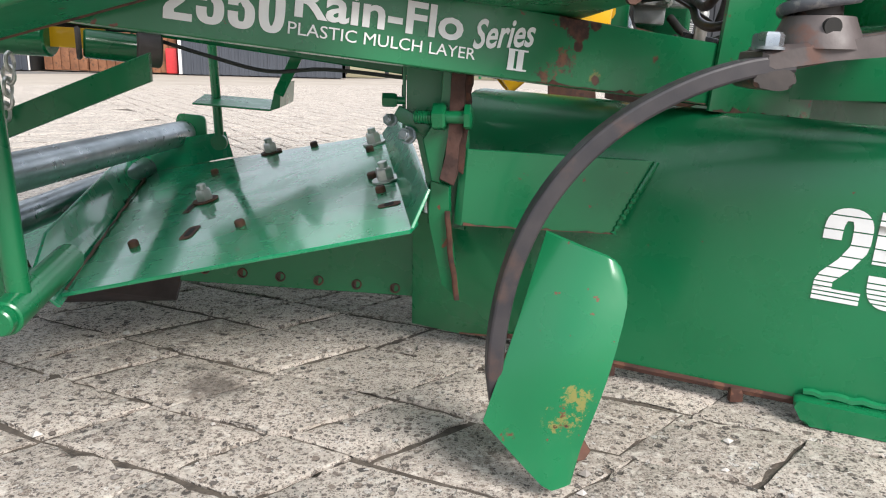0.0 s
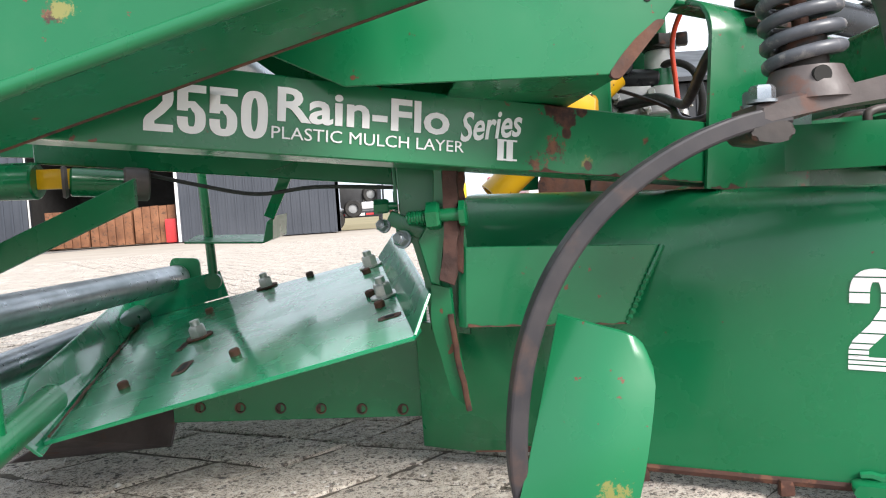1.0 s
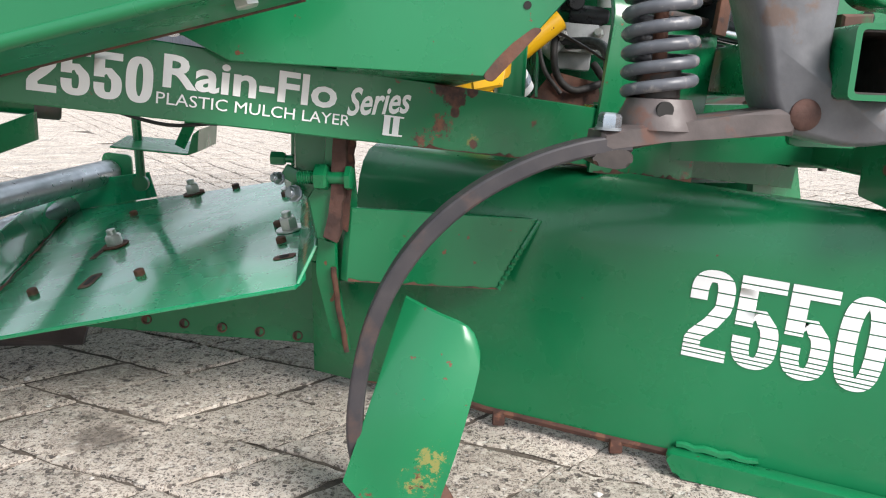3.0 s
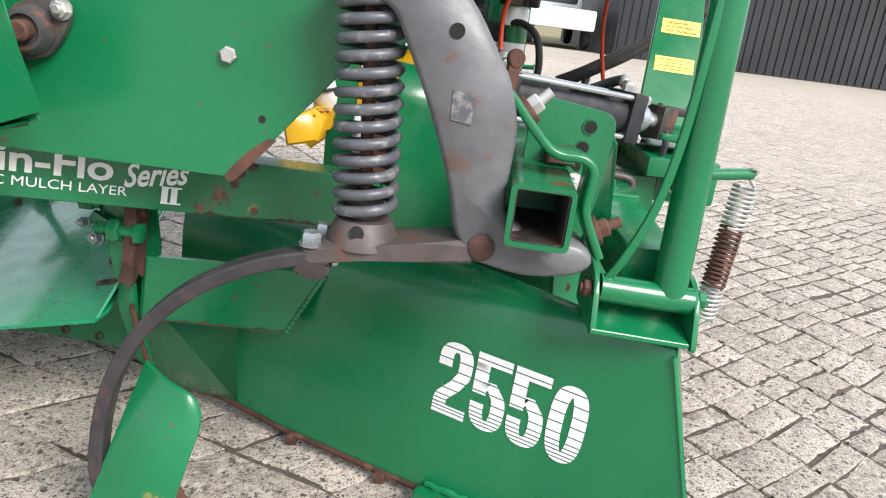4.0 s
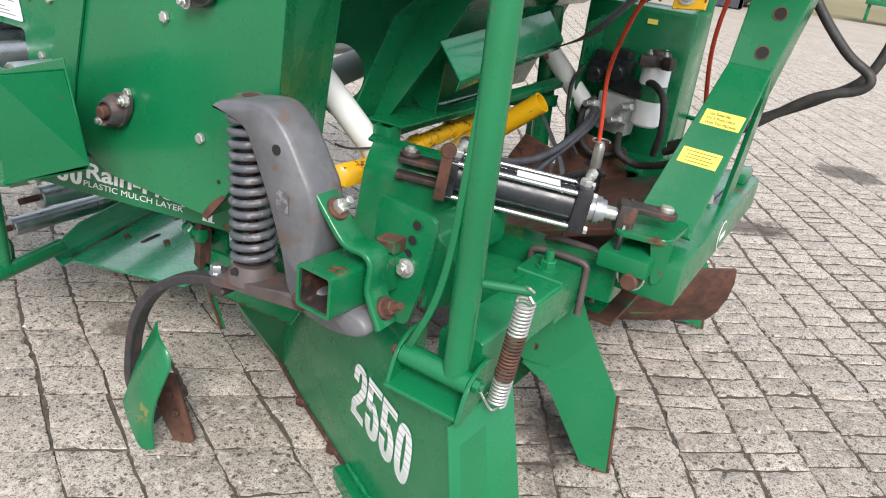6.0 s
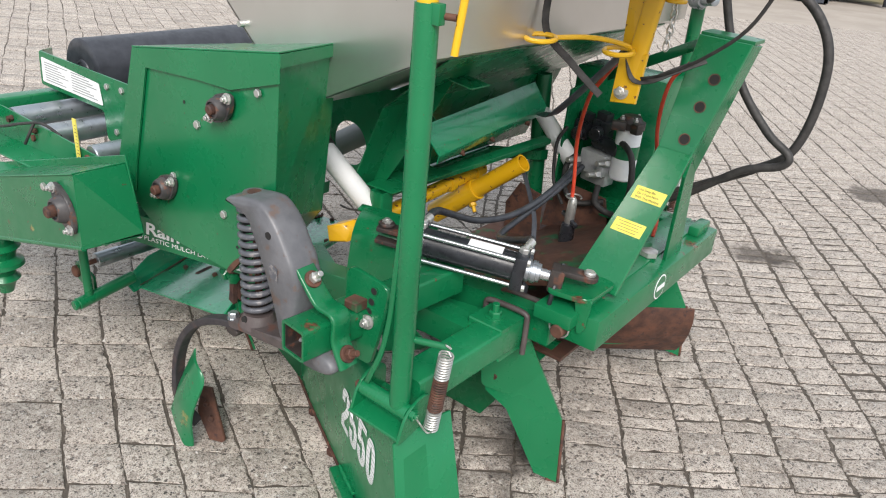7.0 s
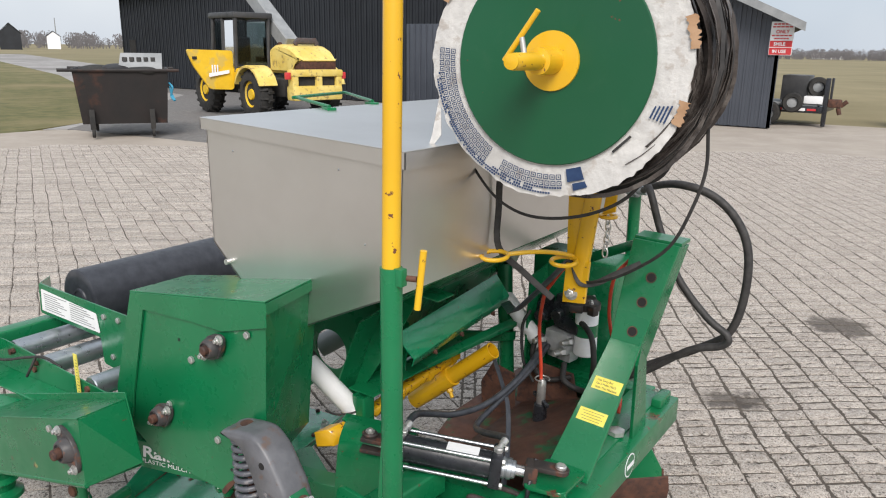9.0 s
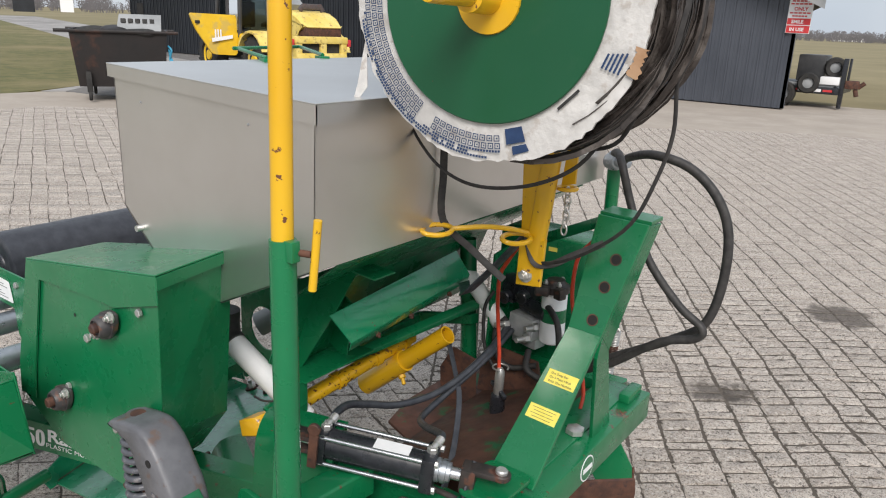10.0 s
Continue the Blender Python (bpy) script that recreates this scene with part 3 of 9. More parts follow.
def slab_corners(a0, a1, b0, b1, u, v, rng, g, gv):
    pts = []
    for a, b in ((a0 + g, b0 + gv), (a1 - g, b0 + gv), (a1 - g, b1 - gv), (a0 + g, b1 - gv)):
        wa = 0.006 * math.sin(b * 4.9 + a * 1.8) + 0.004 * math.sin(b * 11.3 + a * 3.1)
        wb = 0.006 * math.sin(a * 4.3 + b * 2.1) + 0.004 * math.sin(a * 12.1 + b * 2.7)
        p = u * (a + wa + rng.uniform(-0.004, 0.004)) + v * (b + wb + rng.uniform(-0.004, 0.004))
        pts.append(p)
    return pts


def slab(bm, pts, top, ch, rng):
    k = len(pts)
    if rng is None:
        c = sum(pts, Vector()) / k
        lo = [bm.verts.new((p.x, p.y, -0.010)) for p in pts]
        mi = [bm.verts.new((p.x, p.y, top - ch)) for p in pts]
        hi = [bm.verts.new((p.x + (c.x - p.x) * 0.06, p.y + (c.y - p.y) * 0.06, top)) for p in pts]
        skin(bm, lo, mi)
        skin(bm, mi, hi)
        bm.faces.new(hi)
        return
    c = sum(pts, Vector()) / k
    rings_ = []
    for z, f in ((-0.010, 0.0), (top - ch, 0.0), (top, 1.0)):
        row = []
        for i in range(k):
            p, q = pts[i], pts[(i + 1) % k]
            for w in (0.0, 0.13, 0.29, 0.41, 0.56, 0.70, 0.87):
                e = p.lerp(q, w)
                chip = rng.random() ** 5 * 0.011
                d = (c - e).normalized() * (ch * 1.2 * f + chip)
                row.append(bm.verts.new((e.x + d.x + rng.uniform(-0.0014, 0.0014), e.y + d.y + rng.uniform(-0.0014, 0.0014), z + (rng.uniform(-0.0015, 0.0005) if f else 0))))
        rings_.append(row)
    skin(bm, rings_[0], rings_[1])
    skin(bm, rings_[1], rings_[2])
    bm.faces.new(rings_[2])


def lay_slabs():
    rng = random.Random(5)
    rest = B()
    near = []
    for side, ua, va, du, dv, org in ((0, -26, 43, 0.168, 0.158, V(-0.066, 0.211, 0)), (1, -59, 38, 0.080, 0.163, V(1.064, 0.973, 0))):
        u = V(math.cos(radians(ua)), math.sin(radians(ua)), 0)
        v = V(math.cos(radians(va)), math.sin(radians(va)), 0)
        a_edges = [(i + 0.16 * math.sin(i * 2.3)) * du for i in range(-150, 151)]
        b_edges = [(j + 0.08 * math.sin(j * 1.7)) * dv for j in range(-110, 111)]
        for j in range(220):
            shift = rng.uniform(-0.02, 0.02)
            for i in range(300):
                a0, a1, b0, b1 = a_edges[i] + shift, a_edges[i + 1] + shift, b_edges[j], b_edges[j + 1]
                c = org + u * (a0 + a1) / 2 + v * (b0 + b1) / 2
                if not (-10.9 < c.x < 7.5 and -4.4 < c.y < 13.4) or c.y > 0.76 * c.x + 13.7:
                    continue
                g = 0.0018
                g += rng.random() ** 2 * (0.0045 if side else 0.0035)
                if side == 1 and c.x < -8.6:
                    continue
                away = side == 0 and (c - V(0.4, 0, 0)).length > 2.6
                g = g + 0.003 if away else g * 0.55
                wide = 0.0025 if side and (c - V(0.8, 0.5, 0)).length > 1.4 else 0.0
                pts = [org + p for p in slab_corners(a0, a1, b0, b1, u, v, rng, g + wide, wide + (0.0015 + rng.random() * 0.002 if away else 0.0016 + rng.random() ** 2 * 0.003))]
                pts = clip_field(pts, side)
                if len(pts) < 3 or min((a - b).length for a, b in zip(pts, pts[1:] + pts[:1])) < 0.006:
                    continue
                top = rng.uniform(-0.0025, 0.0015)
                if (c.x - 0.35) ** 2 + (c.y - 0.1) ** 2 < 1.35:
                    near.append(((c.x - 0.35) ** 2 + (c.y - 0.1) ** 2, pts, top))
                else:
                    far = (c.x - 0.8) ** 2 + (c.y - 0.5) ** 2 > 12
                    slab(rest, pts, top, 0.004, None if far else rng)
    near.sort(key=lambda q: q[0])
    for k, (d, pts, top) in enumerate(near):
        if k < 290:
            one = B()
            slab(one, pts, top, 0.0028, rng)
            part("slab", one, CONCRETE, pavement)
        else:
            slab(rest, pts, top, 0.004, rng)
    tagged(part("slab_field", rest, CONCRETE, pavement), "further concrete slabs", "", "", "stuff")


# ---- shed ----
shed = thing("shed", "charcoal ribbed-steel farm shed with a gable front", "shed", (-15, 17.6, 0), kind="structure")
bm = B()
TOPS = [(-28.1, 3.55), (-8.0, 5.15), (-2.0, 2.45)]


def shed_top(x):
    for (x0, z0), (x1, z1) in zip(TOPS, TOPS[1:]):
        if x0 <= x <= x1:
            return z0 + (z1 - z0) * (x - x0) / (x1 - x0)
    return 2.4


def wall_piece(bm, x0, x1, z0=0.0, z1=None):
    xs = [x0, *[x for x, _ in TOPS if x0 < x < x1], x1]
    low = [(x, 17.6, z0) for x in xs]
    high = [(x, 17.6, z1 if z1 else shed_top(x)) for x in reversed(xs)]
    prism(bm, low + high, (0, 0.08, 0))


wall_piece(bm, -28.1, -9.6)
wall_piece(bm, -9.6, -6.0, 2.6)
prism(bm, [(-2.0, 17.6, 0), (-7.6, 40, 0), (-7.6, 40, 2.45), (-2.0, 17.6, 2.45)], (-0.08, 0, 0))
prism(bm, [(-28.1, 17.6, 0), (-28.1, 40, 0), (-28.1, 40, 3.55), (-28.1, 17.6, 3.55)], (0.08, 0, 0))
prism(bm, [(-28.1, 40, 0), (-7.6, 40, 0), (-7.6, 40, 2.45), (-12, 40, 5.15), (-28.1, 40, 3.55)], (0, -0.08, 0))
part("wall", bm, CHARCOAL, shed)
bm = B()
wall_piece(bm, -6.0, -2.0)
part("wall_panel", bm, SLATE, shed, "slate-blue ribbed wall panel")
bm, bm2 = B(), B()
for k in range(int(26.1 / 0.23)):
    x = -28.0 + k * 0.23
    z0 = 2.6 if -9.65 < x < -5.95 else 0.02
    for dx, w, h in ((0, 0.035, 0.03), (0.115, 0.02, 0.012)):
        xx = x + dx
        bx(bm2 if x > -6.0 else bm, (xx, 17.6 - h / 2, (z0 + shed_top(xx) - 0.06) / 2), (w, h, shed_top(xx) - 0.06 - z0), None, 0)
tagged(part("wall_rib", bm, CHARCOAL, shed), kind="stuff")
tagged(part("panel_rib", bm2, SLATE, shed), kind="stuff")
bm = B()
for (xa, za), (xb, zb) in zip(TOPS, TOPS[1:]):
    e = (V(xb, 0, zb) - V(xa, 0, za)).normalized()
    a = V(xa, 17.1, za + 0.03) - (e * 0.7 if xa == -28.1 else e * 0.0)
    b = V(xb, 17.1, zb + 0.03) + (e * 0.62 if xb == -2.0 else e * 0.0)
    prism(bm, [a, b, b + V(-5.8, 23.5, 0), a + V(0 if xa == -28.1 else -5.8, 23.5, 0)], (0, 0, 0.12))
part("roof", bm, CHARCOAL, shed)
bm = B()
for (xa, za), (xb, zb) in zip(TOPS, TOPS[1:]):
    e = (V(xb, 0, zb) - V(xa, 0, za)).normalized()
    a = V(xa, 17.07, za - 0.02) - (e * 0.72 if xa == -28.1 else e * 0.0)
    b = V(xb, 17.07, zb - 0.02) + (e * 0.64 if xb == -2.0 else e * 0.0)
    prism(bm, [a, b, b + V(0, 0, 0.19), a + V(0, 0, 0.19)], (0, 0.03, 0))
part("verge_trim", bm, GREYMETAL, shed, "pale metal verge trim")
bm = B()
bx(bm, (-27.3, 17.57, 1.55), (0.42, 0.05, 0.62), None, 0.01)
part("window", bm, SHADEBLACK, shed, "small dark window")
bm = B()
bx(bm, (-11.7, 17.57, 1.1), (0.9, 0.05, 2.3), None, 0.01)
part("door", bm, BLACK, shed, "closed dark door")
bm = B()
for x in (-9.63, -5.97):
    bx(bm, (x, 17.57, 1.3), (0.07, 0.06, 2.6), None, 0.005)
part("opening_trim", bm, WHITE, shed, "white trim of the open bay")

# ---- large forms of the implement ----
C = 0.885          # the implement's middle line


# diagonal main beam with the lettering
D = V(0.914, 0.381, -0.098).normalized()
NB = V(0.3846, -0.9231, 0)
UB = D.cross(NB)
UB = UB if UB.z > 0 else -UB
P0 = V(0.02, 0.005, 0.495)


def onbeam(s, h, out=0.0):
    return P0 + D * s + UB * h + NB * out


beam = thing("main_beam", "green diagonal steel channel beam with white lettering and rust", "beam", onbeam(0.3, -0.02))
bm = B()
prism(bm, [onbeam(-0.62, -0.022), onbeam(1.02, -0.022), onbeam(1.02, 0.063), onbeam(-0.62, 0.063)], -NB * 0.006, 0.0015)
prism(bm, [onbeam(-0.62, 0.063, -0.0045), onbeam(1.02, 0.063, -0.0045), onbeam(1.02, 0.063, -0.062), onbeam(-0.62, 0.063, -0.062)], -UB * 0.006, 0.001)
prism(bm, [onbeam(-0.62, -0.022, -0.0045), onbeam(1.02, -0.022, -0.0045), onbeam(1.02, -0.022, -0.062), onbeam(-0.62, -0.022, -0.062)], UB * 0.006, 0.001)
part("channel", bm, GREENWORN, beam)
for k, ch in enumerate("2550"):
    digit_part(ch, 0.050, onbeam(-0.143 + 0.0315 * k, -0.007), D, UB, WHITE, beam, label="white numeral", name="lettering", w=0.56, wx=0.105, wy=0.075)
text_part("Rain-Flo", 0.050, onbeam(-0.014, 0.015), D, UB, WHITE, beam, "white lettering", wide=1.24, bold=0.0012)
text_part("PLASTIC MULCH LAYER", 0.0190, onbeam(-0.018, -0.005), D, UB, WHITE, beam, "white lettering", wide=1.14)
text_part("Series", 0.047, onbeam(0.204, 0.008), (D + UB * 0.16).normalized(), (UB - D * 0.16).normalized(), WHITE, beam, "white script lettering", shear=0.42, wide=0.74, bold=0.0009)
text_part("II", 0.034, onbeam(0.253, -0.010), D, UB, WHITE, beam, "white numeral", wide=1.5, bold=0.0012)
bm = B()
for dx in (0.0, 0.0145):
    for h in (-0.0098, 0.0135):
        bx(bm, onbeam(0.2610 + dx, h, 0.0016), (0.013, 0.0022, 0.0008), Matrix((D, UB, NB)).transposed(), 0)
part("serif", bm, WHITE, beam)
# bent plate that stands on the beam and holds the cylinder
bracket = thing("beam_bracket", "tall green bent steel bracket standing on the beam", "bracket", onbeam(0.7, -0.01))
bm = B()
arc = [(0.009, -0.030), (0.009, 0.185)] + [(0.009 - 0.06 * (1 - math.cos(a)), 0.185 + 0.06 * math.sin(a)) for a in (0.26, 0.52, 0.79, 1.05, 1.31, 1.5708)] + [(-0.085, 0.245)]
outer = [onbeam(0.580, h, o) for o, h in arc]
inner = [onbeam(0.580, h - (0.007 if k > 4 else 0.0), o - (0.007 if k < 6 else 0.0)) for k, (o, h) in enumerate(arc)]
prism(bm, outer + list(reversed(inner)), D * 0.198, 0.0012)
prism(bm, [onbeam(0.566, 0.238, -0.052), onbeam(0.582, 0.238, -0.045), onbeam(0.582, 0.238, -0.085), onbeam(0.566, 0.238, -0.085)], UB * 0.007, 0.001)
part("bent_plate", bm, GREENWORN, bracket, "", 50)
bm = B()
prism(bm, [onbeam(0.777, -0.030, -0.082)] + [onbeam(0.777, h, o - 0.004) for o, h in arc[:-1]] + [onbeam(0.777, 0.243, -0.082)], -D * 0.007, 0.001)
part("end_plate", bm, GREEN, bracket)

bm = B()
ragged_strip(bm, onbeam(0.586, -0.0295, 0.0092), onbeam(0.777, -0.0295, 0.0092), UB, NB, 0.009, 0.0012, 26, 3)
part("chipped_edge", bm, RUST, bracket, "rusty chipped lower edge")
bm = B()
ragged_strip(bm, onbeam(0.300, -0.0215, 0.0002), onbeam(0.578, -0.0215, 0.0002), UB, NB, 0.006, 0.001, 34, 8)
part("chipped_edge", bm, RUSTDARK, beam, "rusty chipped lower edge")

# side cover over the chain drive
COVER = [(0.048, 1.020), (0.575, 1.104), (0.553, 0.735), (0.385, 0.536), (0.086, 0.541), (-0.082, 0.625), (-0.070, 0.715)]
cover = thing("chain_cover", "green sheet-metal chain drive cover with bolts", "cover", (0.25, 0.1, 0.54))
bm = B()
prism(bm, [(x, 0.0, z) for x, z in COVER], (0, 0.004, 0), 0.001)
part("side_panel", bm, GREENWORN, cover)
bm = B()
prism(bm, rounded([V(0.380, -0.0015, 0.529), V(0.434, -0.0015, 0.590), V(0.424, -0.0015, 0.592), V(0.400, -0.0015, 0.573), V(0.384, -0.0015, 0.556), V(0.368, -0.0015, 0.535)], 0.006), (0, 0.008, 0), 0.0008)
part("rusty_corner", bm, RUST, cover, "torn rusty lower corner")
bm = B()
BK = {0: (-0.055, 0.237, 0.985), 1: (0.50, 0.237, 1.090), 2: (0.452, 0.237, 0.66), 3: (0.34, 0.237, 0.52)}
prism(bm, [(0.576, 0.0005, 1.1035), (0.553, 0.0005, 0.735), BK[2], (BK[1][0], BK[1][1], BK[1][2] - 0.003)], (-0.004, 0, 0))
prism(bm, [(0.552, 0.0045, 0.735), (0.385, 0.0045, 0.536), BK[3], BK[2]], (-0.003, 0, 0.003))
part("front_panel", bm, GREEN, cover)
bm = B()
prism(bm, [(0.040, -0.007, 1.0225), (0.582, -0.007, 1.1065), (BK[1][0] + 0.004, 0.243, 1.0925), (BK[0][0], 0.243, 0.9875)], (0, 0, 0.004), 0.001)
prism(bm, [(0.040, -0.007, 1.022), (0.582, -0.007, 1.106), (0.581, -0.007, 1.045), (0.42, -0.007, 0.998), (0.30, -0.007, 0.997), (0.093, -0.007, 0.985), (0.012, -0.007, 0.72), (-0.005, -0.007, 0.635), (-0.084, -0.007, 0.628), (-0.072, -0.007, 0.715)], (0, 0.004, 0), 0.001)
prism(bm, [(0.5835, -0.007, 1.106), (0.5825, -0.007, 1.078), (0.5015, 0.243, 1.066), (0.5025, 0.243, 1.092)], (0.003, 0, 0))
part("lid", bm, GREEN, cover, "folded lid with a turned-down lip")
bm = B()
prism(bm, [(-0.07, 0.004, 0.715), (0.048, 0.004, 1.020), (-0.055, 0.237, 0.985), (-0.15, 0.237, 0.70)], (-0.003, 0, 0.001))
part("rear_panel", bm, GREEN, cover)
bm = B()
prism(bm, [(0.205, 0.004, 0.539), (0.385, 0.004, 0.536), (0.34, 0.237, 0.52), (0.18, 0.237, 0.526)], (0, 0, 0.003))
part("bottom_panel", bm, GREEN, cover)
bm = B()
prism(bm, [(-0.15, 0.237, 0.70), (-0.055, 0.237, 0.985), (0.50, 0.237, 1.088), (0.452, 0.237, 0.66), (0.34, 0.237, 0.523), (0.06, 0.237, 0.530)], (0, 0.003, 0))
part("back_panel", bm, GREEN, cover)
for x, z, r in ((0.172, 0.728, 0.0095), (0.372, 0.688, 0.0105), (0.286, 0.888, 0.0105), (0.513, 1.012, 0.0095)):
    bm = B()
    hexa(bm, (x, -0.004 if z > 1 else -0.001, z), (0, -1, 0), r, 0.008)
    part("bolt", bm, ZINC, cover, "zinc hexagon bolt")
# Black discs on the closed panel paint the shade of bolt holes.
for x, z in ((0.160, 0.70), (0.415, 0.615), (0.235, 0.93)):
    bm = B()
    cyl(bm, (x, -0.0012, z), (x, 0.003, z), 0.0045, 12)
    part("bolt_hole", bm, SHADEBLACK, cover)

def flange_bearing(at, axis, roll, r, parent, shaft=0.06, label="dark cast two-bolt flange bearing"):
    """A two-bolt flange bearing with its shaft stub."""
    x, y, z = frame_of(axis)
    at = Vector(at)
    e = math.cos(radians(roll)) * x + math.sin(radians(roll)) * y
    f = z.cross(e)
    bm = B()
    k = 24
    pts = []
    for i in range(k):
        a = 6.283185 * i / k
        w = r * (1.0 + 0.62 * abs(math.cos(a)) ** 3)
        pts.append(at + e * w * math.cos(a) + f * r * 0.95 * math.sin(a))
    prism(bm, pts, z * 0.012, 0.002)
    lathe(bm, at + z * 0.012, z, [(0, r * 0.86), (0.012, r * 0.78), (0.020, r * 0.66), (0.021, r * 0.55), (0.016, r * 0.5), (0.016, r * 0.3)], 24)
    body = part("flange_bearing", bm, BEARING, parent, label)
    bm = B()
    cyl(bm, at + z * 0.01, at + z * shaft, r * 0.36, 18, bev=0.003)
    part("shaft", bm, RUST, body, "rusty shaft end")
    for s in (-1, 1):
        bm = B()
        hexa(bm, at + e * s * r * 1.34 + z * 0.012, z, 0.010, 0.008, 0.006, 0.013)
        part("bolt", bm, ZINC, body)
    return body


flange_bearing((0.395, -0.008, 0.955), (0, -1, 0), 176, 0.032, cover, 0.042)
flange_bearing((0.145, -0.004, 0.690), (0, -1, 0), 172, 0.034, cover, 0.045)

# rear chain case, a box arm that slants down to the rear
case = thing("chain_case", "green sheet-steel chain case sloping down to the rear", "chain case", (0.0, -0.2, 0.55))
R1, R2, R3, R4 = (0.166, 0.785), (0.163, 0.597), (-1.10, 0.232), (-1.10, 0.40)
bm = B()
prism(bm, [(R1[0], -0.25, R1[1]), (R2[0], -0.25, R2[1]), (R3[0], -0.25, R3[1]), (R4[0], -0.25, R4[1])], (0, 0.004, 0), 0.001)
part("side_panel", bm, GREENWORN, case)
bm = B()
prism(bm, [(R1[0], -0.249, R1[1]), (R2[0], -0.249, R2[1]), (0.205, -0.115, 0.615), (0.150, -0.115, 0.778)], (-0.004, 0, 0), 0.001)
part("end_panel", bm, GREEN, case)
bm = B()
prism(bm, [(R1[0], -0.253, R1[1] + 0.004), (R4[0], -0.253, R4[1] + 0.004), (-1.1, -0.115, 0.40), (0.150, -0.115, 0.782)], (0, 0, -0.004), 0.001)
part("top_panel", bm, GREEN, case)
bm = B()
prism(bm, [(R2[0] + 0.003, -0.25, R2[1]), (R3[0], -0.25, R3[1]), (-1.1, -0.115, 0.232), (0.19, -0.115, 0.600)], (0, 0, 0.004), 0.001)
part("bottom_panel", bm, GREENWORN, case)
bm = B()
sweep(bm, [(R2[0], -0.246, R2[1] + 0.002), (R3[0], -0.246, R3[1] + 0.002)], 0.007, 10)
part("folded_hem", bm, GREEN, case)
bm = B()
sweep(bm, [(0.186, -0.113, 0.599), (-0.5, -0.113, 0.404), (R3[0], -0.113, 0.231)], 0.0022, 6)
part("bare_edge", bm, RUST, case, "bare rusty sheet edge")
bm = B()
hexa(bm, (0.146, -0.19, 0.590), (0.28, 0.0, -0.96), 0.011, 0.008)
part("bolt", bm, ZINC, case)
bm = B()
prism(bm, [(0.150, -0.115, 0.80), (-1.1, -0.115, 0.42), (-1.1, -0.115, 0.23), (0.20, -0.115, 0.605)], (0, 0.004, 0), 0.001)
part("back_panel", bm, GREEN, case)
flange_bearing((0.115, -0.25, 0.690), (0, -1, 0), 78, 0.040, case, 0.05)
bm = B()
hexa(bm, (0.022, -0.251, 0.715), (0, -1, 0), 0.010, 0.008)
part("bolt", bm, ZINC, case)

# shaper side plate with the striped number
cone = thing("shaper_plate", "large green bed-shaper side plate with white striped number", "shaper plate", (0.65, 0.12, 0.0))
CU = V(0.891, -0.454, 0)
CN = V(-0.454, -0.891, 0)
CP = V(0.69, 0.10, 0)


def oncone(s, z, out=0.0):
    return CP + CU * s + V(0, 0, z) + CN * out


bm = B()
rows = []
ss = [-0.545 + k * 0.870 / 14 for k in range(15)]
for s in ss:
    bottom = 0.018 + max(0.0, -s - 0.28) * 0.10
    col = []
    for z, o in ((bottom, 0.0), (0.12, 0.0), (0.25, 0.0), (0.31, -0.002), (0.345, -0.008), (0.372, -0.020), (0.390, -0.038), (0.398, -0.062), (0.400, -0.10)):
        w = min(1.0, max(0.12, 0.75 - 2.0 * s))
        col.append(oncone(s + max(0.0, s) / 0.325 * (0.385 - z) * 0.28, z - 0.03 * max(0, s) * (z > 0.3) + 0.045 * max(0, -s) * (z > 0.3), o * w))
    rows.append(col)
for back in (0, 1):
    vs = [[bm.verts.new(p - (CN * 0.006 if back else V(0, 0, 0)) - (V(0, 0, 0.004) if back else V(0, 0, 0))) for p in col] for col in rows]
    for a, b in zip(vs, vs[1:]):
        for i in range(len(a) - 1):
            bm.faces.new((a[i], a[i + 1], b[i + 1], b[i]))
part("side_sheet", bm, GREEN, cone, "", 60)
bm = B()
prism(bm, [oncone(0.428, 0.018), oncone(0.327, 0.375), (1.01, 0.04, 0.41), (1.015, 0.10, 0.40), (1.10, 0.10, 0.03)], (-0.006, 0, 0), 0.001)
part("front_sheet", bm, GREEN, cone)
CUTS = [0.0, 0.05, 0.096, 0.148, 0.20, 0.262, 0.364, 0.494, 0.623, 0.763, 0.914, 1.0]
BANDS = tuple((a + (0.008 if a else -0.1), b - (0.006 if b < 1 else -0.1)) for a, b in zip(CUTS, CUTS[1:]))
for k, ch in enumerate("2550"):
    digit_part(ch, 0.127, oncone(-0.014 + k * 0.0615, 0.171 - 0.0026 * k), CU - V(0, 0, 0.042), V(0, 0, 1) + CU * 0.042, WHITE, cone, BANDS, "white striped number decal", w=0.445, wx=0.088, wy=0.066)
bm = B()
prism(bm, rounded([oncone(-0.02, 0.034, 0.004), oncone(0.43, 0.030, 0.004), oncone(0.43, 0.0, 0.004), oncone(0.0, 0.0, 0.004)], [0.012, 0, 0, 0.008]), CN * 0.028, 0.004)
skid = part("skid", bm, GREEN, cone, "worn skid strip along the foot")
bm = B()
sweep(bm, [oncone(-0.005 + 0.012 * k, 0.037 + 0.002 * math.sin(k * 2.3), 0.004) for k in range(10)], lambda t: 0.005 + 0.0015 * math.sin(t * 60), 7)
part("weld_bead", bm, GREEN, skid, "lumpy weld bead")
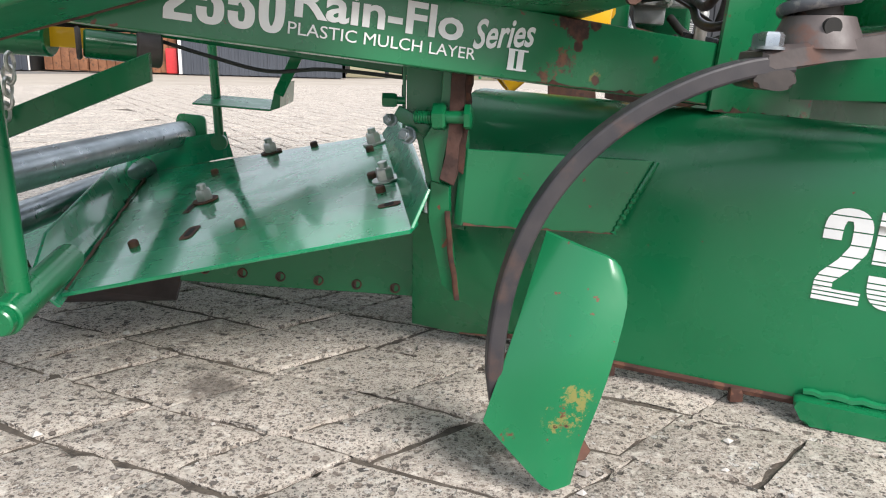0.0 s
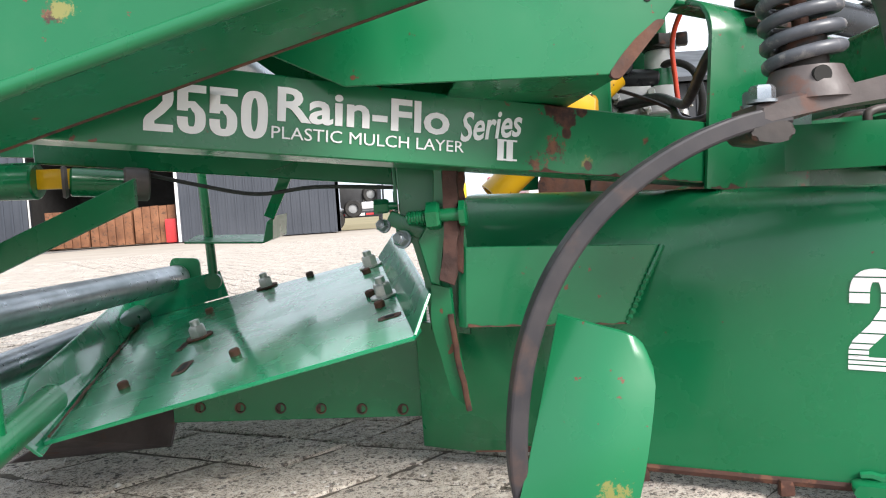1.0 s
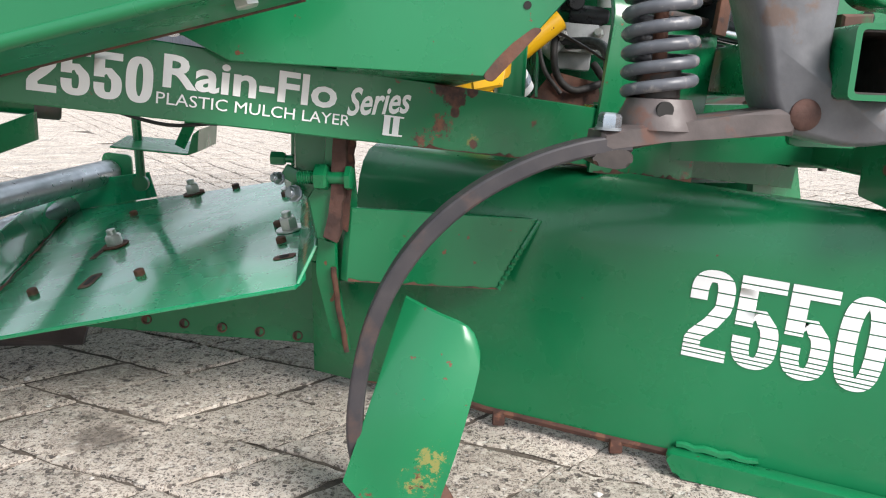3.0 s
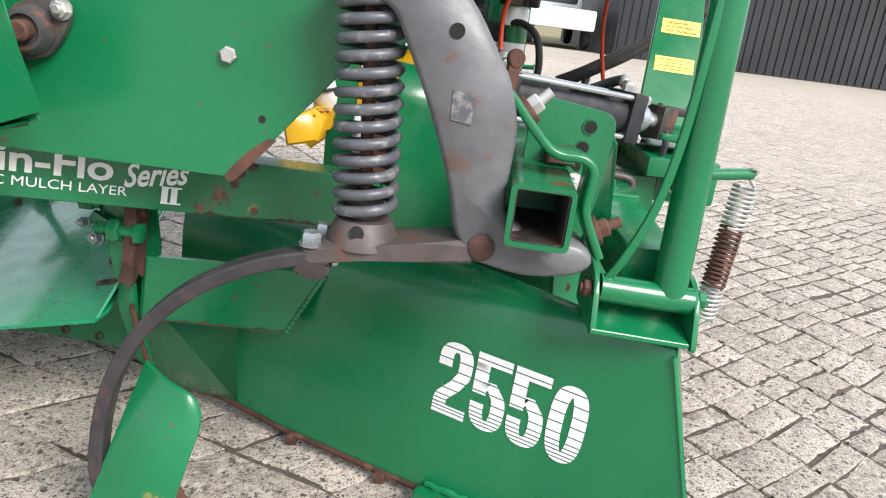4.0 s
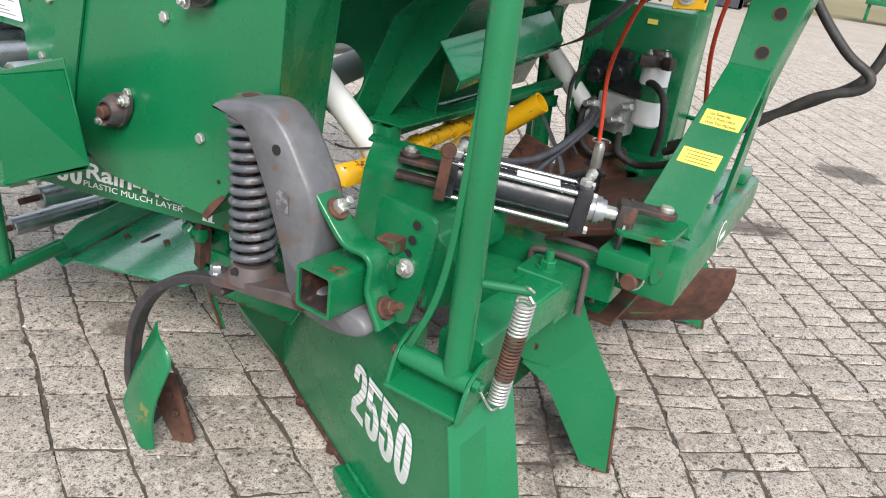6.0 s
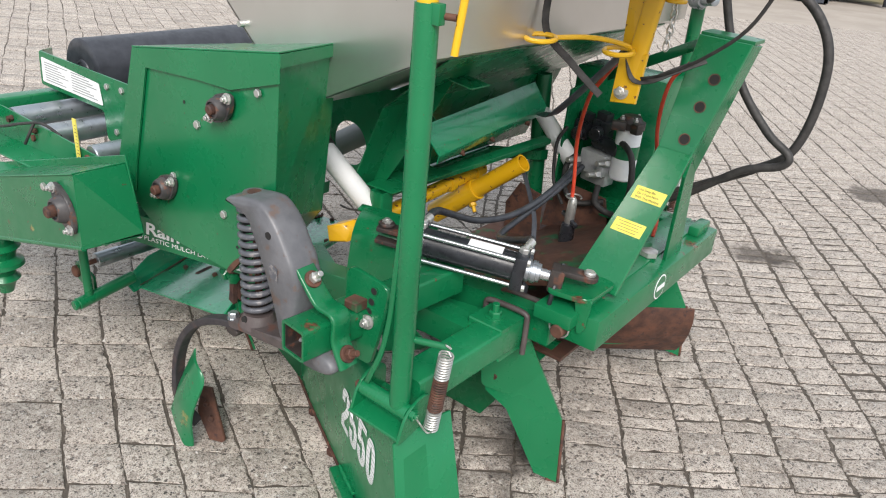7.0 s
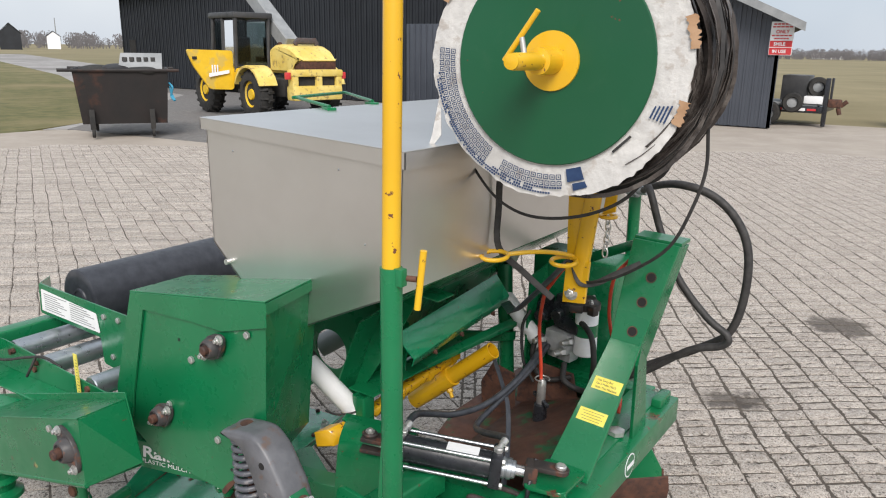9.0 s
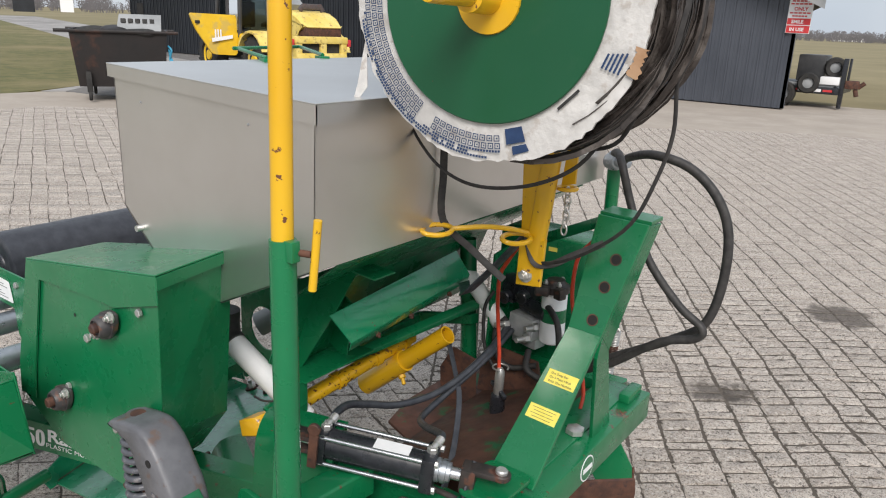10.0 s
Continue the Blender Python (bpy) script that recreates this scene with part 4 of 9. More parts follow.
# guide plate and lower rear plate
bm = B()
prism(bm, [(0.212, 0.160, 0.353), (0.484, 0.212, 0.336), (0.426, 0.198, 0.231), (0.206, 0.157, 0.248)], (-0.01, 0.012, 0), 0.001)
guide_ = part("guide_plate", bm, GREENWORN, cone)
bm = B()
ragged_strip(bm, (0.426, 0.1968, 0.2315), (0.208, 0.1560, 0.2485), (0.1, 0.02, 0.99), (0.19, -0.98, 0), 0.005, 0.0012, 24, 12)
part("chipped_edge", bm, RUST, guide_, "rusty chipped lower edge")
bm = B()
sweep(bm, smooth_path([(0.484, 0.209, 0.335), (0.465, 0.205, 0.302), (0.446, 0.201, 0.268), (0.427, 0.197, 0.232)], 9), lambda t: 0.0038 + 0.0013 * math.sin(t * 83), 7)
part("weld_bead", bm, GREEN, cone, "lumpy weld bead")
bm = B()
prism(bm, [(0.135, 0.32, 0.235), (0.215, 0.20, 0.245), (0.32, 0.288, 0.245), (0.335, 0.285, 0.03), (0.215, 0.335, 0.022), (0.135, 0.36, 0.03)], (0.0, 0.008, 0), 0.001)
rear_ = part("rear_plate", bm, GREEN, cone)
bm = B()
ragged_strip(bm, (0.334, 0.2848, 0.031), (0.216, 0.3338, 0.023), (0, 0, 1), (-0.38, -0.92, 0), 0.026, 0.0014, 16, 21)
part("rusty_foot", bm, RUST, rear_, "rusty ragged lower edge")
bm = B()
sweep(bm, [oncone(s, 0.02 + max(0, -s - 0.28) * 0.10, 0.001) for s in (-0.545, -0.3, -0.1, 0.0)], 0.006, 6)
for s in (-0.275, -0.09):
    bx(bm, oncone(s, 0.013, 0.004), (0.02, 0.012, 0.022), None, 0.004)
part("rusty_edge", bm, RUSTDARK, cone, "rusty worn lower edge")

# toolbar tube
TB0, TB1 = V(0.757, -0.128, 0.564), V(0.80, 0.36, 0.562)
toolbar = thing("toolbar", "short green square toolbar tube with an open rusty end", "toolbar", TB0)
bm = B()
square_tube(bm, TB0, TB1, 0.074, (0, 0, 1))
part("tube", bm, GREENWORN, toolbar)
# Lining coloured darker than its rust to paint the shade in the tube.
bm = B()
square_tube(bm, TB0 + V(0, 0.004, 0), TB1, 0.0618, (0, 0, 1), 0.002, 0.005)
part("rusty_lining", bm, CASTDARK, toolbar, "rusty inside of the tube, darkened to carry its shade")
# Unseen plug, added to stop daylight entering by the far end.
bm = B()
bx(bm, TB1 - (TB1 - TB0).normalized() * 0.02, (0.060, 0.006, 0.060), None, 0)
part("end_plug", bm, CASTDARK, toolbar)

# marker pole
PB, PT = V(0.962, -0.016, 0.455), V(0.945, 0.014, 2.05)
PJ = V(0.947, -0.001, 1.258)
pole = thing("marker_pole", "tall green pole with a yellow upper pipe", "pole", PB)
bm = B()
pipe(bm, PB, PJ, 0.0225, 0.019)
part("lower_pipe", bm, GREEN, pole)
bm = B()
pipe(bm, PJ + (PT - PJ).normalized() * -0.05, PT, 0.0185, 0.016)
part("upper_pipe", bm, YELLOW, pole, "chipped yellow pipe")

# hopper
HX0, HX1, HY0, HY1 = 0.135, 0.815, 0.205, 1.565
hopper = thing("fertiliser_hopper", "large stainless steel fertiliser hopper with a flat lid", "hopper", (0.47, 0.885, 0.6))
bm = B()
pent = [(HX0, 1.135), (HX0, 1.47), (HX1, 1.44), (0.805, 1.115), (0.42, 0.93), (0.33, 0.965)]
prism(bm, [(x, HY0, z) for x, z in pent], (0, 0.003, 0), 0.0008)
part("end_wall", bm, STAINLESS, hopper)
bm = B()
prism(bm, [(x, HY1, z) for x, z in pent], (0, -0.003, 0), 0.0008)
part("end_wall", bm, STAINLESS, hopper)
bm = B()
prism(bm, [(HX1, HY0, 1.44), (0.805, HY0, 1.115), (0.805, HY1, 1.115), (HX1, HY1, 1.44)], (-0.003, 0, 0))
part("front_wall", bm, STAINLESS, hopper)
bm = B()
prism(bm, [(HX0, HY0, 1.47), (HX0, HY0, 1.135), (HX0, HY1, 1.135), (HX0, HY1, 1.47)], (0.003, 0, 0))
part("rear_wall", bm, STAINLESS, hopper)
bm = B()
prism(bm, [(HX0, HY0, 1.135), (0.33, HY0, 0.965), (0.33, HY1, 0.965), (HX0, HY1, 1.135)], (0.003, 0, 0.003))
part("rear_slope", bm, STAINLESS, hopper)
bm = B()
prism(bm, [(0.33, HY0, 0.965), (0.42, HY0, 0.93), (0.42, HY1, 0.93), (0.33, HY1, 0.965)], (0.003, 0, 0.003))
part("bottom_strip", bm, STAINLESS, hopper)
bm = B()
prism(bm, [(0.42, HY0, 0.93), (0.805, HY0, 1.115), (0.805, HY1, 1.115), (0.42, HY1, 0.93)], (-0.001, 0, 0.003))
part("front_slope", bm, STAINLESS, hopper)

bm = B()
prism(bm, [(HX0 - 0.012, HY0 - 0.010, 1.480), (HX1 + 0.012, HY0 - 0.010, 1.449), (HX1 + 0.012, HY1 + 0.01, 1.449), (HX0 - 0.012, HY1 + 0.01, 1.480)], (0, 0, 0.003), 0.001)
lid_ = part("lid", bm, STAINLESS, hopper, "flat folded stainless lid")
bm = B()
prism(bm, [(HX0 - 0.012, HY0 - 0.010, 1.480), (HX1 + 0.012, HY0 - 0.010, 1.449), (HX1 + 0.012, HY0 - 0.010, 1.412), (HX0 - 0.012, HY0 - 0.010, 1.452)], (0, 0.002, 0))
part("front_lip", bm, STAINLESS, lid_)
bm = B()
prism(bm, [(HX1 + 0.012, HY0 - 0.010, 1.449), (HX1 + 0.012, HY1 + 0.010, 1.449), (HX1 + 0.012, HY1 + 0.010, 1.412), (HX1 + 0.012, HY0 - 0.010, 1.412)], (-0.002, 0, 0))
part("side_lip", bm, STAINLESS, lid_)
bm = B()
prism(bm, [(HX0 - 0.012, HY0 - 0.010, 1.480), (HX0 - 0.012, HY1 + 0.010, 1.480), (HX0 - 0.012, HY1 + 0.010, 1.452), (HX0 - 0.012, HY0 - 0.010, 1.452)], (0.002, 0, 0))
part("side_lip", bm, STAINLESS, lid_)

# hitch frame
hitch = thing("hitch_frame", "green three-point hitch frame of welded steel plate", "hitch frame", (1.1, 0.885, 0.45))
bm = B()
bx(bm, (1.105, 0.835, 0.515), (0.145, 0.80, 0.085), None, 0.008)
part("base_beam", bm, GREENWORN, hitch)
bm = B()
arm_lo, arm_kn, arm_hi = V(1.095, 0.56, 0.57), V(1.142, 0.790, 0.890), V(1.168, 0.895, 1.160)
AX = V(0.985, -0.05, -0.02).normalized()
for a, b in ((arm_lo, arm_kn), (arm_kn, arm_hi)):
    n = AX.cross(b - a).normalized()
    w0 = 0.062 if a is arm_lo else 0.045
    w1 = 0.045 if a is arm_lo else 0.068
    prism(bm, [a - AX * w0, a + AX * w0, b + AX * w1, b - AX * w1], n * 0.012, 0.002)
part("top_link_arm", bm, GREEN, hitch)


# ---- near side: spring shank, clamp, pole foot ----
shank = thing("spring_shank", "grey cast spring-trip cultivator shank with coil spring", "cultivator shank", (0.6, -0.05, 0.0))
ARM = [(0.691, 0.490), (0.666, 0.522), (0.652, 0.576), (0.628, 0.642), (0.606, 0.692), (0.582, 0.740), (0.568, 0.764), (0.545, 0.775), (0.511, 0.780), (0.494, 0.788),
       (0.507, 0.799), (0.543, 0.809), (0.586, 0.815), (0.612, 0.814), (0.637, 0.800), (0.662, 0.775), (0.690, 0.732), (0.708, 0.703), (0.722, 0.655), (0.722, 0.615),
       (0.722, 0.560), (0.745, 0.535), (0.790, 0.530), (0.822, 0.524), (0.836, 0.505), (0.815, 0.486), (0.755, 0.478)]
bm = B()
# shell: outer web with rounded shoulders, thicker at the middle of its width
a0 = [(p.x, p.z) for p in smooth_path([V(x, 0, z) for x, z in ARM + ARM[:1]], 3)[:-1]]
layers = []
for y, inset in ((-0.090, 0.007), (-0.085, 0.002), (-0.076, 0.0), (-0.022, 0.0), (-0.012, 0.003), (-0.006, 0.010)):
    n = len(a0)
    row = []
    for i, (x, z) in enumerate(a0):
        pa, pb = a0[i - 1], a0[(i + 1) % n]
        tx, tz = pb[0] - pa[0], pb[1] - pa[1]
        ln = math.hypot(tx, tz) or 1
        row.append(bm.verts.new((x + tz / ln * -inset * -1 * 1.0, y, z - tx / ln * inset)))
    layers.append(row)
for a, b in zip(layers, layers[1:]):
    skin(bm, a, b)
bm.faces.new(layers[0])
bm.faces.new(list(reversed(layers[-1])))
cast = part("upper_casting", bm, CASTGREY, shank, "grey cast arm with worn rusty spots", 50)
# Solid black disc painted as the shade in the arm's hole.
bm = B()
cyl(bm, (0.640, -0.0915, 0.752), (0.640, -0.08, 0.752), 0.0085, 16)
part("arm_hole", bm, SHADEBLACK, cast)
bm = B()
lathe(bm, (0.542, -0.045, 0.806), (0, 0, 1), [(0, 0.012), (0.0, 0.026), (0.003, 0.025), (0.003, 0.017), (0.0025, 0.012)], 24)
part("seat_rim", bm, CASTGREY, cast)
bm = B()
cyl(bm, (0.542, -0.045, 0.8075), (0.542, -0.045, 0.8105), 0.0155, 20)
part("seat_hole", bm, RUST, cast)
bm = B()
prism(bm, [(0.644, -0.0905, 0.656), (0.668, -0.0905, 0.652), (0.668, -0.0905, 0.684), (0.643, -0.0905, 0.690)], (0, -0.0012, 0), 0.0004)
part("sticker", bm, SPRING, cast, "worn dark sticker")
bm = B()
lathe(bm, (0.699, -0.088, 0.510), (0, -1, 0), [(0, 0.017), (0.004, 0.0165), (0.007, 0.013), (0.008, 0.004)], 20)
part("pivot_pin", bm, RUSTBAR, shank, "rusty pivot pin head")
bm = B()
LOW = [(0.486, 0.468), (0.488, 0.484), (0.515, 0.492), (0.56, 0.495), (0.62, 0.506), (0.672, 0.515), (0.70, 0.512), (0.69, 0.488), (0.62, 0.483), (0.56, 0.477), (0.50, 0.462)]
prism(bm, [(x, -0.092, z) for x, z in LOW], (0, 0.068, 0), 0.005)
lathe(bm, (0.556, -0.052, 0.488), (0.0, 0, 1), [(0, 0.046), (0.010, 0.044), (0.024, 0.037), (0.032, 0.034), (0.033, 0.010)], 28)
low = part("lower_casting", bm, CASTBROWN, shank, "grey cast shank holder with rust-brown stains")
# Black disc set flush, painted as the shade of the casting's hole.
bm = B()
cyl(bm, (0.551, -0.0924, 0.509), (0.551, -0.080, 0.509), 0.0088, 16)
part("casting_hole", bm, SHADEBLACK, low)
bm = B()
sweep(bm, coil((0.556, -0.050, 0.522), (0.541, -0.044, 0.783), 0.0345, 13.2, 18), 0.0068, 10)
part("coil_spring", bm, SPRING, shank, "dark grey coil spring")
bm = B()
cyl(bm, (0.556, -0.050, 0.515), (0.541, -0.044, 0.786), 0.008, 10)
part("spring_rod", bm, RUST, shank)
bm = B()
cyl(bm, (0.556, -0.050, 0.515), (0.554, -0.049, 0.556), 0.023, 20, bev=0.006)
part("spring_plug", bm, CASTDARK, shank, "dark plug inside the spring")
bm = B()
TINE_P = [(0.520, -0.076, 0.474), (0.472, -0.077, 0.466), (0.418, -0.078, 0.447), (0.362, -0.078, 0.415), (0.316, -0.078, 0.374), (0.279, -0.078, 0.322), (0.254, -0.078, 0.262), (0.241, -0.078, 0.198), (0.238, -0.078, 0.135), (0.250, -0.066, 0.075), (0.270, -0.050, 0.035)]
sweep(bm, smooth_path(TINE_P, 5), 0, ell=(0.019, 0.031), up=(0, 0, 1), soft_edge=0.2)
part("tine", bm, TINE, shank, "curved dark steel tine", 24)
for x, y, up in ((0.497, -0.080, 1), (0.508, -0.040, 1)):
    bm = B()
    hexa(bm, (x, y, 0.486), (0.02, 0, 1), 0.0125, 0.014, 0.0, 0.0145)
    part("clamp_bolt", bm, GALV, shank, "dull hexagon clamp bolt on a rusty washer")
    bm = B()
    cyl(bm, (x + 0.012, y, 0.474), (x + 0.014, y, 0.449), 0.0065, 12, bev=0.001)
    part("bolt_end", bm, ZINC, shank, "threaded bolt end")
bm = B()
prism(bm, rounded([V(0.478, -0.092, 0.462), V(0.512, -0.092, 0.468), V(0.524, -0.092, 0.462), V(0.520, -0.092, 0.449), V(0.505, -0.092, 0.446), V(0.482, -0.092, 0.450)], 0.005), (0, 0.062, 0), 0.003)
part("clamp_pad", bm, CASTDARK, shank, "worn clamp pad under the tine")
# curved shield on the tine
bm = B()
TLs, TRs, BLs, BRs = V(0.290, -0.056, 0.290), V(0.384, -0.090, 0.262), V(0.226, -0.100, 0.086), V(0.322, -0.107, 0.022)
grid = []
for i in range(13):
    v = i / 12
    row = []
    for j in range(9):
        u = j / 8
        p = TLs.lerp(BLs, v).lerp(TRs.lerp(BRs, v), u)
        # soft fold across the plate, hollow towards the tine
        p += V(0, -0.020 * max(0.0, math.sin(v * 3.1415)) ** 1.5 * (0.35 + 0.65 * u), 0)
        p += V(0, -0.012 * math.sin(u * 3.1416), 0)
        if u > 0.6 and v < 0.22:
            k = max(0.0, (u - 0.6) / 0.4 + (0.22 - v) / 0.22 - 1.0)
            p += V(-0.014, 0, -0.012) * k * k
        if v > 0.8:
            p += V(0.02, 0, -0.040) * ((v - 0.8) / 0.2 * max(0.0, 1 - abs(u - 0.55) / 0.55))
        row.append(p)
    grid.append(row)
f = [[bm.verts.new(p) for p in row] for row in grid]
b = [[bm.verts.new(p + V(0.001, 0.005, 0.001)) for p in row] for row in grid]
for G in (f, b):
    for i in range(12):
        for j in range(8):
            bm.faces.new((G[i][j], G[i][j + 1], G[i + 1][j + 1], G[i + 1][j]))
edge = [(0, j) for j in range(9)] + [(i, 8) for i in range(1, 13)] + [(12, j) for j in range(7, -1, -1)] + [(i, 0) for i in range(11, 0, -1)]
skin(bm, [f[i][j] for i, j in edge], [b[i][j] for i, j in edge])
SHARE = [(0.252, -0.020, 0.128), (0.292, -0.012, 0.138), (0.330, -0.022, 0.070), (0.366, -0.030, 0.012), (0.358, -0.034, 0.002), (0.322, -0.050, 0.002), (0.258, -0.040, 0.06)]
SHAREB = ((0.288, -0.030, 0.095), (0.312, -0.034, 0.060))
part("shield", bm, GREENWORN, shank, "curved light green shield worn to rust low down", 60)
bm = B()
prism(bm, SHARE, (-0.006, 0.010, 0.0), 0.002)
share = part("share", bm, RUST, shank, "rusty bolted share point")
for p in SHAREB:
    bm = B()
    lathe(bm, p, (0.3, -0.95, 0.1), [(-0.004, 0.009), (0.003, 0.0088), (0.004, 0.006), (0.002, 0.001)], 14)
    part("plough_bolt", bm, RUST, share)

# clamp straps on the toolbar
clamp = thing("shank_clamp", "green bent steel clamp strap with rusty washers and studs", "clamp", (0.78, -0.05, 0.56))
bm = B()
STR = [(0.708, 0.692), (0.754, 0.642), (0.775, 0.628), (0.805, 0.626), (0.820, 0.612), (0.818, 0.575), (0.822, 0.555), (0.846, 0.508)]
pa = smooth_path([(x, -0.052, z) for x, z in STR], 3)
sweep(bm, pa, 0, ell=(0.011, 0.050), up=(0.7, 0, 0.7))
part("strap", bm, GREEN, clamp, "", 50)
for p, ax in (((0.737, -0.052, 0.676), (0.72, 0.0, 0.69)), ((0.843, -0.050, 0.538), (0.86, 0.0, 0.45))):
    bm = B()
    q = Vector(p)
    cyl(bm, q - Vector(ax).normalized() * 0.012, q + Vector(ax).normalized() * 0.001, 0.019, 22, bev=0.001)
    part("washer", bm, RUST, clamp, "rusty washer")
    bm = B()
    hexa(bm, q + Vector(ax).normalized() * 0.001, ax, 0.0125, 0.013, 0.016)
    part("nut", bm, ZINC if p[0] < 0.8 else RUST, clamp, "zinc nut on a threaded stud")
bm = B()
prism(bm, [(0.775, 0.0, 0.602), (0.812, 0.0, 0.602), (0.812, 0.0, 0.624), (0.775, 0.0, 0.622)], (0, 0.04, 0), 0.003)
part("backing_pad", bm, RUSTGREEN, clamp)

# hole plate that carries the toolbar
carrier = thing("hole_plate", "green upright adjustment plate with a row of holes", "plate", (0.82, 0.03, 0.45))
bm = B()
prism(bm, rounded([(0.752, 0.035, 0.684), (0.866, 0.040, 0.668), (0.856, 0.030, 0.560), (0.835, 0.025, 0.470), (0.745, 0.025, 0.470)], [0.02, 0.02, 0.03, 0.01, 0.01]), (0, 0.010, 0), 0.0015)
part("plate", bm, GREEN, carrier)
for x, z in ((0.830, 0.650), (0.824, 0.622), (0.818, 0.596)):
    bm = B()
    lathe(bm, (x, 0.0352, z), (0, -1, 0), [(0, 0.010), (0.0012, 0.010), (0.0012, 0.0085), (0.0006, 0.0085)], 20)
    rim_ = part("hole_rim", bm, GREEN, carrier)
    # Black plug colours in the shade of an open hole.
    bm = B()
    cyl(bm, (x, 0.0338, z), (x, 0.045, z), 0.0084, 18)
    part("hole_bore", bm, SHADEBLACK, rim_)
bm = B()
hexa(bm, (0.819, 0.030, 0.572), (0.1, -1, 0.1), 0.0125, 0.011, 0.007, 0.017)
part("bolt", bm, ZINC, carrier, "zinc bolt with washer")
bm = B()
prism(bm, [(0.852, 0.045, 0.655), (0.868, 0.045, 0.63), (0.905, 0.14, 0.50), (0.88, 0.16, 0.47), (0.845, 0.05, 0.50)], (0.006, 0.004, 0.0), 0.001)
part("gusset", bm, GREEN, carrier)

for tag_m in (0, 1):
    def mm(x, y, z):
        return V(x - 0.105, 1.534 - y, z) if tag_m else V(x, y, z)

    sgn = -1 if tag_m else 1
    foot = thing("pole_foot", "green folded pivot bracket at the foot of a marker pole", "bracket", mm(0.92, -0.01, 0.40), "pole feet")
    bm = B()
    prism(bm, [mm(0.857, -0.060, 0.402), mm(0.990, -0.054, 0.392), mm(0.990, 0.050, 0.412), mm(0.857, 0.050, 0.42)], (0, 0, 0.007), 0.001)
    part("base", bm, GREEN, foot)
    for xx, top in ((0.857, 0.486), (0.992, 0.474)):
        bm = B()
        prism(bm, rounded([mm(xx, -0.060, 0.397 if xx < 0.9 else 0.387), mm(xx, -0.034, top - 0.014), mm(xx, 0.02, top + 0.004), mm(xx, 0.05, top - 0.01), mm(xx, 0.05, 0.41)], [0.01, 0.025, 0.02, 0.012, 0.004]), (0.007, 0, 0), 0.001)
        part("ear", bm, GREEN, foot)
    bm = B()
    cyl(bm, mm(0.866, -0.022, 0.453), mm(0.991, -0.018, 0.446), 0.0185, 22)
    part("pivot_tube", bm, GREEN, foot)
    for xx in (0.856, 1.0):
        bm = B()
        hexa(bm, mm(xx, -0.020, 0.450), (-1 if xx < 0.9 else 1, 0, 0), 0.012, 0.01, 0.004)
        part("pivot_bolt", bm, GREEN if xx > 0.9 else RUST, foot)
    bm = B()
    sweep(bm, smooth_path([mm(0.872, -0.024, 0.462), mm(0.890, -0.030, 0.50), mm(0.916, -0.029, 0.57), mm(0.931, -0.027, 0.66), mm(0.938, -0.0255, 0.78), mm(0.945, -0.021, 0.91)], 5), 0, ell=(0.012, 0.007), up=(1, 0, 0))
    part("brace_strip", bm, GREEN, foot)
    bm = B()
    cyl(bm, mm(0.955, -0.008, 0.612), mm(1.048, 0.022, 0.617), 0.0075, 14)
    part("hook_rod", bm, GREEN, foot)
    es = thing("tension_spring", "long tension spring, pale at the ends and rusty between", "spring", mm(1.03, 0.016, 0.41), "tension springs")
    u0, u1 = mm(1.043, 0.020, 0.600), mm(1.027, 0.013, 0.412)
    for t0, t1, mt in ((0.0, 0.3, ZINC), (0.3, 0.74, RUST), (0.74, 1.0, ZINC)):
        bm = B()
        sweep(bm, coil(u0.lerp(u1, t0), u0.lerp(u1, t1), 0.0145, 30 * (t1 - t0), 12), 0.0022, 6)
        part("coil", bm, mt, es)
    bm = B()
    sweep(bm, smooth_path([u0 + V(0.012, 0, 0), u0 + V(0.002, 0, 0.012), u0 + V(-0.003, 0, 0.02), u0 + V(0.004, -0.008, 0.026), u0 + V(0.010, 0, 0.018)], 4), 0.0022, 6)
    part("hook", bm, ZINC, es)
    bm = B()
    sweep(bm, smooth_path([u1 + V(0.012, 0, 0), u1 + V(0.002, 0, -0.010), u1 + V(-0.008, -0.004 * sgn, -0.014), mm(1.004, -0.016, 0.445)], 4), 0.0022, 6)
    part("hook", bm, ZINC, es)
bm = B()
bx(bm, (0.972, -0.004, 1.243), (0.02, 0.018, 0.035), None, 0.002)
part("lug", bm, GREEN, pole)
bm = B()
cyl(bm, (0.962, 0.0, 1.240), (1.000, 0.012, 1.240), 0.006, 10)
part("screw", bm, RUST, pole)
bm = B()
sweep(bm, [(1.016, 0.012, 1.300), (1.009, 0.012, 1.24), (1.003, 0.010, 1.180)], 0.007, 10)
part("t_handle", bm, YELLOW, pole, "yellow T-handle of the locking screw")

# ---- cylinder and its mounts ----
cylr = thing("hydraulic_cylinder", "black hydraulic cylinder with chrome tie rods and rusty clevises", "hydraulic cylinder", (0.86, 0.36, 0.58))
ca, cb = V(0.730, 0.300, 0.652), V(0.975, 0.411, 0.627)
cz = (cb - ca).normalized()
cy_ = V(0, 0, 1).cross(cz).normalized()
cu = cz.cross(cy_)
RM = Matrix((cz, cy_, cu)).transposed()
bm = B()
cyl(bm, ca + cz * 0.01, cb - cz * 0.012, 0.036, 28)
part("barrel", bm, BLACK, cylr, "glossy black barrel")
bm = B()
bx(bm, cb - cz * 0.012, (0.030, 0.086, 0.086), RM, 0.004)
part("front_cap", bm, BLACK, cylr)
bm = B()
bx(bm, ca + cz * 0.002, (0.026, 0.078, 0.078), RM, 0.004)
part("rear_cap", bm, BLACK, cylr)
